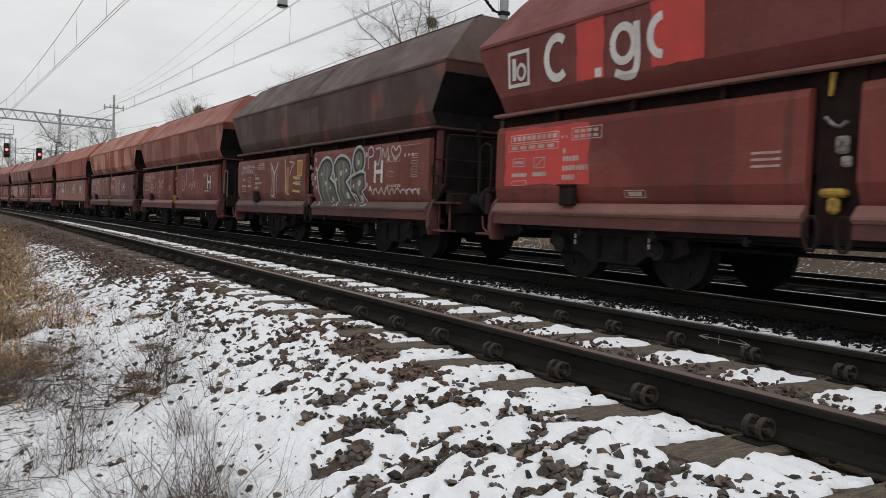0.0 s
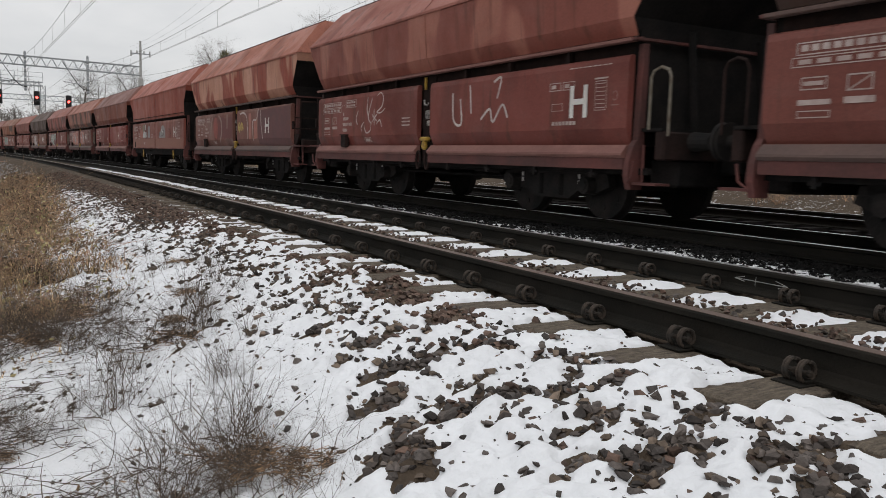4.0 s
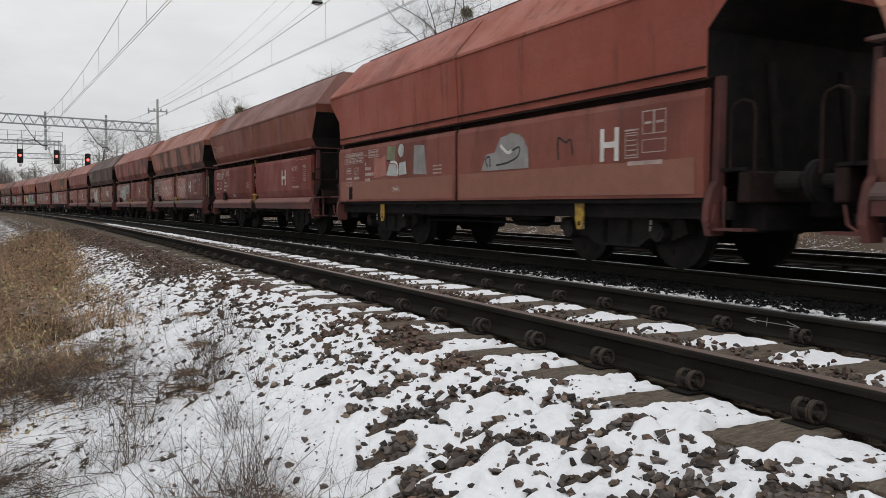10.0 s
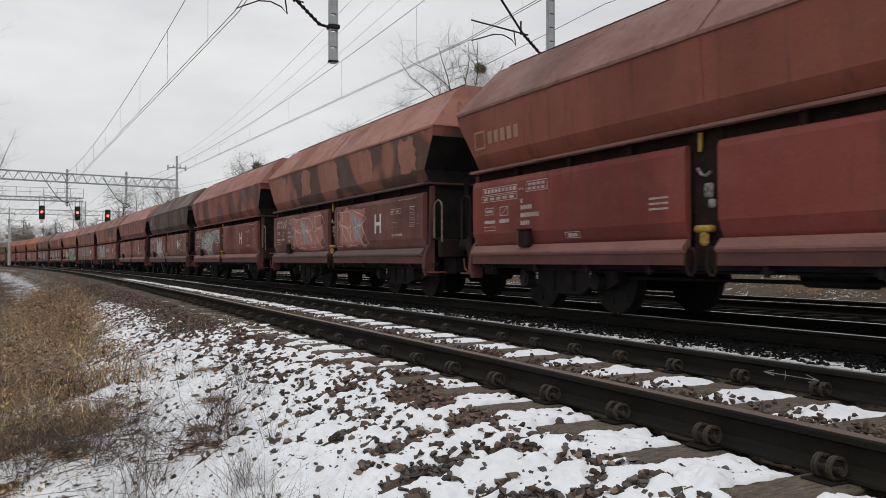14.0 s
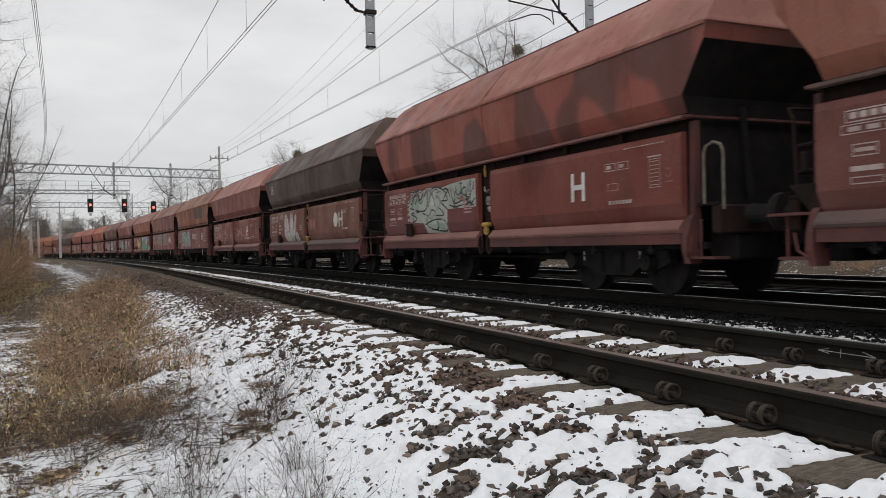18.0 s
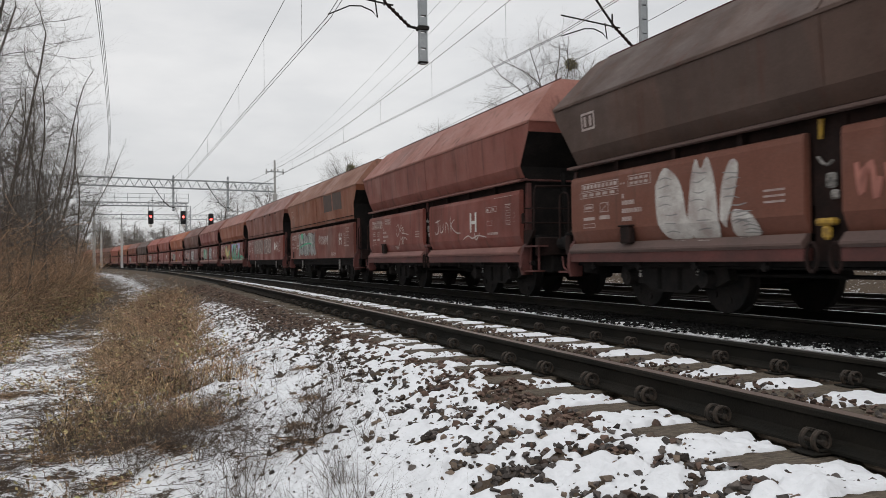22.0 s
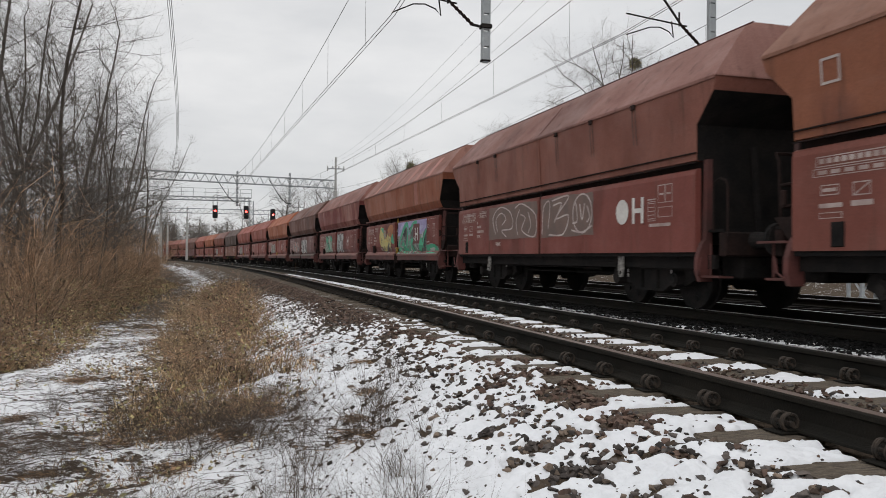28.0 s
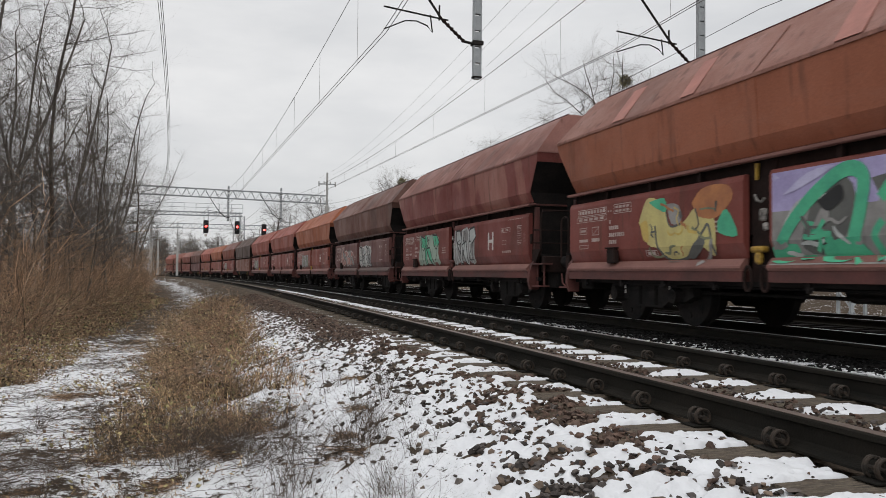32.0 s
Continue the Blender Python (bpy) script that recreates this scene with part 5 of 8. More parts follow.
TREE_FORMS = [bare_tree(3, 10.5, 0.12, (2, 3), 3), bare_tree(8, 9.0, 0.08, (1, 3), 3, 2), bare_tree(15, 12.0, 0.13, (2, 3), 3), bare_tree(21, 8.0, 0.065, (1, 3), 3, 2), round_tree(33, 10.5, 0.13)]


def tree(form, x, y, z, turn, size, label):
    root = empty("bare_tree", pose(x, y, z, 0, 0, turn) @ Matrix.Scale(size, 4))
    for name, me in zip(("trunk", "crown"), TREE_FORMS[form]):
        o = new(name, me)
        o.parent = root
    return tagged(root, label, "tree", "bare winter trees")


rnd = random.Random(11)
for i, (u, y, form, size) in enumerate(((-9.3, 19.5, 0, 0.95), (-8.8, 23, 1, 1.0), (-10.4, 25, 2, 0.95), (-9.0, 28, 3, 1.1), (-10.2, 32, 0, 1.0), (-8.9, 36, 1, 1.0), (-10.6, 40, 2, 0.9),
                                       (-9.2, 45, 3, 1.1), (-10.4, 52, 0, 0.95), (-9.6, 60, 1, 1.0), (-12.5, 22, 2, 1.05), (-13, 30, 0, 1.1), (-13.5, 45, 2, 1.0), (-11, 17.5, 1, 1.1), (-11, 70, 3, 1.0), (-7.9, 24.5, 2, 0.9), (-8.0, 31, 0, 1.05), (-7.6, 38, 1, 1.15), (-7.9, 47, 2, 0.95), (-8.3, 55, 0, 1.0), (-8.6, 20.5, 3, 1.25), (-7.2, 33, 3, 1.1), (-7.0, 43, 1, 1.0), (-7.3, 27.5, 3, 1.0), (-7.4, 51, 3, 1.1), (-7.8, 62, 0, 0.9))):
    p = arc(u, y)
    tree(form, p.x, p.y, height(u, y) - 0.1, 47 * i, size, "leafless slender tree with fine branches beside the line")
for i, (x, y, form, size) in enumerate(((15.0, 33.2, 4, 1.14), (13.0, 34.0, 4, 0.86), (16.9, 33.6, 4, 1.08), (14.2, 45, 4, 0.92), (11.5, 60, 4, 0.9), (12.5, 66, 0, 0.75), (8.5, 92, 4, 0.95), (4.9, 108, 4, 1.05),
                                       (9.0, 112, 1, 1.1), (3.0, 135, 2, 0.9), (10.5, 78, 3, 0.9), (19, 30, 1, 0.9), (22, 40, 2, 0.8))):
    tree(form, x, y, 0.3, 61 * i + 20, size, "leafless tree beyond the far track")
# mistletoe in two of the trees
for x, y, z, s in ((16.4, 33.0, 10.6, 0.36), (11.4, 60, 8.2, 0.5)):
    st = Sticks()
    for k in range(420):
        d = Vector((rnd.gauss(0, 1), rnd.gauss(0, 1), rnd.gauss(0, 1))).normalized()
        a = d * s * rnd.uniform(0.2, 0.7)
        st.stick(a, a + d * s * rnd.uniform(0.1, 0.4) + Vector((rnd.gauss(0, 0.08), 0, rnd.gauss(0, 0.08))), 0.014, 0.01)
    o = new("mistletoe", st.mesh("mistletoe", GREENISH))
    o.location = (x, y, z)
    tagged(o, "dark round mistletoe clump in a bare tree", "mistletoe", "mistletoe in the trees")


def bush_mesh(seed, h, stems, mat, spread=0.8, thick=0.008):
    """A twiggy bush: short stems from the ground, each branching twice."""
    r = random.Random(seed)
    st = Sticks()
    for k in range(stems):
        a = r.uniform(0, 2 * math.pi)
        p = Vector((math.cos(a), math.sin(a), 0)) * r.uniform(0, 0.8)
        d = Vector((math.cos(a) * spread * r.random(), math.sin(a) * spread * r.random(), 1)).normalized()
        grow(st, r, p, d, h * r.uniform(0.4, 1.0), thick * r.uniform(0.6, 1.3), 2, 0.05, 0.70, (1, 2), 0.24, (0.45, 0.70))
    return st.mesh("bush", mat)


BUSHES = [bush_mesh(5, 2.7, 15, BUSH), bush_mesh(6, 3.4, 15, BUSH, 0.6), bush_mesh(7, 2.0, 17, BUSH, 1.0), bush_mesh(9, 2.9, 15, TWIG, 0.8), bush_mesh(10, 1.9, 16, TWIG, 0.9)]
for k in range(120):
    y = 14.0 + 61 * (k / 120) ** 1.25 + rnd.uniform(-0.8, 0.8)
    u = -7.3 - rnd.random() ** 1.5 * 3.6 + 0.012 * (y - 15)
    if abs(y - NEAR_Y) < 1.2:
        continue
    p = arc(u, y)
    o = new("brown_bush", BUSHES[k % 5])
    s = rnd.uniform(0.95, 1.4)
    o.matrix_basis = pose(p.x, p.y, height(u, y) - 0.05, 0, 0, rnd.uniform(0, 360)) @ Matrix.Diagonal((s * 1.2, s * 1.2, s, 1))
    tagged(o, "dense brown leafless bush at the wood's edge", "bush", "bushes at the wood's edge")
for k in range(40):
    y = rnd.uniform(6, 60)
    o = new("brown_bush", BUSHES[k % 3])
    s = rnd.uniform(0.5, 0.9)
    u = rnd.uniform(14.5, 20)
    p = arc(u, y)
    o.matrix_basis = pose(p.x, p.y, height(u, y) - 0.05, 0, 0, rnd.uniform(0, 360)) @ Matrix.Scale(s, 4)
    tagged(o, "brown leafless bush on the bank beyond the tracks", "bush", "bushes on the far bank")


def far_woods():
    r = random.Random(31)
    st = Sticks()
    for k in range(640):
        x = r.uniform(-75, 45)
        y = r.uniform(190, 300) - 0.2 * abs(x)
        h = r.uniform(7, 12)
        p = Vector((x, y, -0.5))
        st.stick(p, p + Vector((r.gauss(0, 0.4), 0, h)), 0.16, 0.03, 4)
        for j in range(26):
            q = p + Vector((0, 0, h * r.uniform(0.25, 0.95)))
            e = Vector((r.gauss(0, 1), r.gauss(0, 0.5), r.uniform(0.1, 1.2))).normalized() * h * r.uniform(0.1, 0.26)
            st.stick(q, q + e, 0.05, 0.012)
            for m in range(2):
                w = q + e * r.uniform(0.3, 0.9)
                st.stick(w, w + Vector((r.gauss(0, 1), r.gauss(0, 0.5), r.uniform(-0.2, 1))).normalized() * h * 0.09, 0.025, 0.01)
    tagged(new("far_woods", st.mesh("far_woods", BARK)), "hazy band of bare woods in the distance", "woods", kind="stuff")


far_woods()


def tuft_density(u, y):
    """The ragged swath of tall weeds along the foot of the bank, 0 to 1."""
    core = math.exp(-((u + 3.46 - 0.012 * (y - 5)) / (0.58 + 0.026 * y)) ** 2) * smoothstep(3.6, 5.6, y) * smoothstep(40, 22, y)
    return core * (0.40 + 2.2 * bumps(u, y, 1.1, 4) + 1.8 * bumps(u, y, 3.0, 6))


def weeds():
    """Tall weeds, brambles and litter: arching branched stalks, dry blades and small leaves."""
    r = random.Random(41)
    up = Vector((0, 0, 1))
    kinds = (("dry_grass", DRY, 10000, "tangled tan dry grass"), ("brown_stalks", TWIG, 6000, "arching brown dead stalks"), ("russet_stalks", RUSSET, 3800, "tangled russet stems"), ("dead_leaves", LITTER, 20000, "small curled brown dead leaves"), ("green_weeds", BRAMBLE, 13500, "olive-green leaves of weeds and brambles"))
    for name, mat, count, label in kinds:
        st = Sticks()
        made = 0
        tries = 0
        while made < count and tries < 600000:
            tries += 1
            zone = r.random()
            if zone < 0.58:
                y = 3.6 + 24 * r.random() ** 1.7
                u = -3.46 + 0.012 * (y - 5) + r.gauss(0, 0.80 + 0.020 * y)
                d = tuft_density(u, y)
                tall = 0.12 + 0.50 * min(1.0, max(0.0, d)) ** 1.3
                if name == "green_weeds":
                    d *= smoothstep(-0.05, 0.35, bumps(u, y, 0.9, 21))
                elif name == "dead_leaves":
                    d *= 0.3 + smoothstep(-0.1, 0.3, bumps(u, y, 0.8, 25))
                elif name == "russet_stalks":
                    d *= 0.25 + 1.2 * smoothstep(-3.9, -3.2, u + 0.4 * bumps(u, y, 1.5, 27))
            elif zone < 0.93:
                y = 9.5 + 34 * r.random() ** 1.8
                front = -5.9 + 0.035 * (y - 11)
                u = front - abs(r.gauss(0, 1.5)) + r.gauss(0, 0.25)
                tall = 0.18 + 0.75 * smoothstep(0, 1.6, front - u)
                d = 0.45 + 1.2 * bumps(u, y, 0.8, 8)
                if name == "dry_grass":
                    d *= 0.4
            else:
                y, u = r.uniform(0.0, 13), -3.0 - abs(r.gauss(0, 1.7))
                tall = 0.10
                d = 1.3 * (bumps(u, y, 1.1, 5) + 0.02)
            if u > -2.45 + 0.02 * max(0.0, y - 8) or r.random() > d:
                continue
            made += 1
            z = height(u, y) - 0.01
            p = arc(u, y, z)
            a = r.uniform(0, 6.283)
            out = Vector((math.cos(a), math.sin(a), 0))
            if name in ("dead_leaves", "green_weeds"):
                q = p + Vector((0, 0, tall * r.random() ** 1.5))
                k = len(st.v)
                e = Vector((r.gauss(0, 1), r.gauss(0, 1), r.gauss(0, 0.8))).normalized()
                f = e.orthogonal().normalized()
                n = r.uniform(0.008, 0.024) * (1 + y / 26)
                st.v += [q - e * n, q + f * n * 0.55, q + e * n, q - f * n * 0.55]
                st.f.append((k, k + 1, k + 2, k + 3))
                continue
            h = tall * r.uniform(0.5, 1.3)
            if name == "dry_grass":
                h = min(h, 0.5)
                side = Vector((-out.y, out.x, 0))
                w = r.uniform(0.002, 0.0045) * (1 + y / 40)
                b = p + up * h * r.uniform(0.3, 0.6) + out * h * r.uniform(0.1, 0.6)
                c = b + up * h * r.uniform(-0.5, 0.3) + out * h * r.uniform(0.2, 0.7)
                k = len(st.v)
                st.v += [p - side * w, p + side * w, b + side * w * 0.8, b - side * w * 0.8, c]
                st.f += [(k, k + 1, k + 2, k + 3), (k + 3, k + 2, k + 4)]
                continue
            h *= 1.6 if r.random() < 0.10 else 1.0
            w = r.uniform(0.0013, 0.0028) * (1 + y / 30)
            lean = r.uniform(0.05, 0.9)
            b = p + up * h * r.uniform(0.35, 0.6) + out * h * lean * 0.5
            c = b + up * h * r.uniform(-0.25, 0.40) + out * h * lean * 0.8 + Vector((r.gauss(0, 0.15), r.gauss(0, 0.15), 0)) * h
            st.stick(p, b, w, w * 0.8)
            st.stick(b, c, w * 0.8, w * 0.5)
            for m in range(4):
                q = p.lerp(b, r.uniform(0.4, 1)) if m < 1 else b.lerp(c, r.random())
                n = h * r.uniform(0.10, 0.34)
                st.stick(q, q + Vector((r.gauss(0, 0.7), r.gauss(0, 0.7), r.gauss(0.35, 0.45))) * n, w * 0.6, w * 0.35)
        tagged(new(name, st.mesh(name, mat)), label + " on the snowy verge", "weeds", kind="stuff")
    # flattened stalks and leaves that lie in the thin snow of the low ground
    st, lf = Sticks(), Sticks()
    for k in range(26000):
        y = 0.6 + 14 * r.random() ** 1.3
        u = -2.65 - 4.6 * r.random() ** 0.9
        if r.random() > 0.12 + 1.9 * max(0.0, bumps(u * 0.7, y * 1.6, 1.3, 51) + 0.10) + 0.5 * smoothstep(3.2, 4.6, y) * smoothstep(6.5, 4.6, y) * smoothstep(-2.7, -3.2, u):
            continue
        p = arc(u, y, height(u, y) + r.uniform(0.0, 0.03))
        a = r.uniform(0, 6.283)
        if k % 3 == 0:
            e = Vector((math.cos(a), math.sin(a), r.gauss(0, 0.3)))
            f = Vector((-math.sin(a), math.cos(a), r.gauss(0, 0.4)))
            n = r.uniform(0.008, 0.022)
            i = len(lf.v)
            lf.v += [p - e * n, p + f * n * 0.6, p + e * n, p - f * n * 0.6]
            lf.f.append((i, i + 1, i + 2, i + 3))
        else:
            n, w = r.uniform(0.05, 0.24), r.uniform(0.0012, 0.0030)
            q = p + Vector((math.cos(a), math.sin(a) * 0.6, r.gauss(0.05, 0.16))) * n
            e = q + Vector((math.cos(a + r.gauss(0, 0.7)), math.sin(a + r.gauss(0, 0.7)), r.gauss(-0.05, 0.14))) * n * 0.7
            st.stick(p, q, w, w * 0.8)
            st.stick(q, e, w * 0.8, w * 0.4)
    tagged(new("lying_stalks", st.mesh("lying_stalks", STALK)), "dead stalks lying in thin snow", "weeds", kind="stuff")
    tagged(new("lying_leaves", lf.mesh("lying_leaves", LITTER)), "dead leaves lying in thin snow", "weeds", kind="stuff")


weeds()


def weed_clump(seed):
    """A low matted clump: flattened stalks, a few upright ones, curled leaves."""
    r = random.Random(seed)
    stems, leaves = Sticks(), Sticks()
    for k in range(300):
        a = r.uniform(0, 6.283)
        p = Vector((math.cos(a), math.sin(a), 0)) * (0.9 * r.random() ** 0.8) + Vector((0, 0, r.uniform(0, 0.22)))
        b = r.uniform(0, 6.283)
        n = r.uniform(0.25, 0.9)
        q = p + Vector((math.cos(b), math.sin(b), r.gauss(0.06, 0.14))) * n * 0.5
        e = q + Vector((math.cos(b + r.gauss(0, 0.6)), math.sin(b + r.gauss(0, 0.6)), r.gauss(-0.1, 0.15))) * n * 0.5
        w = r.uniform(0.005, 0.011)
        stems.stick(p, q, w, w)
        stems.stick(q, e, w, w * 0.5)
    for k in range(130):
        a = r.uniform(0, 6.283)
        q = Vector((math.cos(a), math.sin(a), 0)) * (0.8 * r.random() ** 0.6) + Vector((0, 0, r.uniform(0.0, 0.25)))
        e = Vector((r.gauss(0, 1), r.gauss(0, 1), r.gauss(0, 0.5))).normalized()
        f = e.orthogonal().normalized()
        n = r.uniform(0.03, 0.075)
        i = len(leaves.v)
        leaves.v += [q - e * n, q + f * n * 0.6, q + e * n, q - f * n * 0.6]
        leaves.f.append((i, i + 1, i + 2, i + 3))
    return stems.mesh("stems", STRAW), leaves.mesh("leaves", LITTER)


MATS = [weed_clump(61), weed_clump(62), weed_clump(63)]
for i, (u, y, w) in enumerate(CLUMPS):
    p = arc(u, y)
    root = empty("weed_clump", pose(p.x, p.y, height(u, y) - 0.01, 0, 0, 67 * i) @ Matrix.Scale(w, 4))
    for name, me in zip(("stem_mat", "leaf_litter"), MATS[i % 3]):
        o = new(name, me)
        o.parent = root
        if name == "leaf_litter":
            tagged(o, kind="stuff")
    tagged(root, "flattened brown clump of dead weeds melting out of snow", "weeds", "weed clumps in the snow")


def dead_plant(seed, h, stems, flat=0.0):
    r = random.Random(seed)
    st = Sticks()
    for k in range(stems):
        a = r.uniform(0, 2 * math.pi)
        d = Vector((math.cos(a) * r.uniform(0.0, 0.7 + flat), math.sin(a) * r.uniform(0.0, 0.7 + flat), r.uniform(0.5, 1.3))).normalized()
        grow(st, r, Vector((r.gauss(0, 0.05 + flat * 0.10), r.gauss(0, 0.05 + flat * 0.10), -0.01)), d, h * r.uniform(0.45, 1.0), r.uniform(0.0012, 0.0024), 2 if k % 2 == 0 else 1, 0.05, 0.65, (1, 2), 0.20, (0.45, 0.65))
    return st.mesh("dead_plant", STALK)


PLANTS = [dead_plant(1, 0.42, 26), dead_plant(2, 0.55, 16), dead_plant(3, 0.38, 60, 1.0), dead_plant(4, 0.3, 10)]
spots = [(-2.9, 0.8, 1, 0.9), (-2.75, 0.35, 0, 0.9), (-2.62, 0.75, 1, 0.8), (-2.95, 0.45, 2, 0.9), (-2.55, 2.45, 2, 1.0), (-2.50, 2.5, 1, 1.15), (-2.78, 0.42, 2, 1.25), (-2.92, 3.1, 2, 1.1), (-2.7, 0.55, 1, 1.0), (-3.0, 0.2, 0, 1.0), (-2.62, 0.1, 2, 0.8), (-2.35, 2.9, 0, 1.0), (-2.1, 3.4, 3, 1.0), (-2.25, 1.9, 3, 1.0), (-3.3, 3.9, 2, 1.3)]
for k in range(42):
    u, y = -2.5 - 2.4 * rnd.random(), rnd.uniform(0.2, 6.5)
    spots.append((u, y, rnd.choice((0, 1, 3, 0)), rnd.uniform(0.6, 1.1)))
for k in range(46):
    u = -3.2 - 3.0 * rnd.random()
    spots.append((u, rnd.uniform(1.6, 5.5), rnd.choice((3, 0, 2)), rnd.uniform(0.4, 0.75)))
for k in range(16):
    spots.append((rnd.uniform(-2.9, -1.9), rnd.uniform(2.2, 7.5), 3, rnd.uniform(0.6, 1.0)))
for k, (u, y, form, s) in enumerate(spots):
    p = arc(u, y)
    o = new("dead_plant", PLANTS[form])
    o.matrix_basis = pose(p.x, p.y, height(u, y), 0, 0, 73 * k) @ Matrix.Scale(s, 4)
    tagged(o, "dead brown weed with thin twigs standing in snow", "weed", "dead weeds in the snow")


# ---- ballast and lying snow ----
def stone_forms(seed, n=14):
    r = random.Random(seed)
    forms = []
    for k in range(n):
        bm = bmesh.new()
        for i in range(11):
            d = Vector((r.gauss(0, 1), r.gauss(0, 1), r.gauss(0, 1))).normalized()
            bm.verts.new((d.x * r.uniform(0.8, 1.0), d.y * r.uniform(0.6, 0.85), d.z * r.uniform(0.45, 0.7)))
        res = bmesh.ops.convex_hull(bm, input=bm.verts)
        bmesh.ops.delete(bm, geom=[v for v in bm.verts if not v.link_faces], context="VERTS")
        bm.verts.index_update()
        forms.append((np.array([v.co[:] for v in bm.verts]), [tuple(v.index for v in f.verts) for f in bm.faces]))
        bm.free()
    return forms


FORMS = stone_forms(77)


def stones(name, mat, spots, label):
    """spots: place, size."""
    r = np.random.RandomState(5)
    vs, fs, n = [], [], 0
    for p, s in spots:
        v, f = FORMS[r.randint(len(FORMS))]
        q = Euler(r.uniform(-0.5, 0.5, 2).tolist() + [r.uniform(0, 6.28)]).to_matrix()
        w = v @ np.array(q).T * s * r.uniform(0.8, 1.2, 3) + np.array(p)
        vs.append(w)
        fs += [tuple(i + n for i in t) for t in f]
        n += len(v)
    me = mesh_of(name, np.concatenate(vs).tolist(), fs, mat)
    tagged(new(name, me), label, "ballast", kind="stuff")


def bareness(u, y):
    """How far stones lie open at a place on the verge, 0 to 1."""
    b = max(math.exp(-((u - a) ** 2 + (y - c) ** 2) / (0.27 * w * w)) for a, c, w in BARE)
    edge = smoothstep(-1.75, -1.35, u) * smoothstep(0.9, 2.2, y)
    b = max(b, edge * (0.24 + 1.3 * bumps(u, y, 2.3, 31)))
    b = max(b, smoothstep(-1.95, -1.5, u) * smoothstep(3.2, 6.5, y) * (0.45 + 1.2 * bumps(u, y, 1.9, 33)))
    return min(1.0, max(0.0, b))


def verge_stones():
    """Ballast scattered over the verge: offset, distance along, height over the ground, half width, whether it lies open."""
    r = random.Random(19)
    out = []
    for k in range(17000):
        y = -1.5 + 10.8 * r.random() ** 1.35
        u = -0.86 - 2.3 * r.random() ** 1.15
        if u > -1.30 and abs((y / SPACING + 0.5) % 1.0 - 0.5) * SPACING < 0.15:
            continue
        bare = bareness(u, y)
        sparse = smoothstep(-2.1, -2.8, u)
        if r.random() < (0.30 + 0.42 * sparse) * (1 - bare) ** 2:
            continue
        s = 0.014 + 0.024 * r.random() ** 1.4
        if r.random() < 0.06:
            s *= 1.35
        lift = r.uniform(-0.030, -0.004) - 0.006 * sparse
        if r.random() < 0.13 + 0.33 * smoothstep(-2.3, -1.7, u):
            lift, s = r.uniform(0.0, 0.016), max(s, 0.022)
        if bare > 0.5:
            lift = r.uniform(-0.012, 0.012)
        if u > -1.3:
            lift -= 0.010
        out.append((u, y, lift, s, bare))
    for k in range(2800):
        y, u = -1.5 + 9.5 * r.random() ** 1.3, -1.0 - 1.9 * r.random() ** 1.2
        if u < -1.3 or abs((y / SPACING + 0.5) % 1.0 - 0.5) * SPACING > 0.15:
            out.append((u, y, r.uniform(0.004, 0.016), r.uniform(0.005, 0.011), 0.0))
    for a, b, c in BARE:
        for k in range(int(1700 * c * c) + 5):
            u, y = r.gauss(a, c * 0.33), r.gauss(b, c * 0.33)
            if u > -0.9 or (u > -1.28 and abs((y / SPACING + 0.5) % 1.0 - 0.5) * SPACING < 0.14):
                continue
            out.append((u, y, r.uniform(-0.012, 0.020), r.uniform(0.016, 0.037), 1.0))
    return out


VERGE = verge_stones()


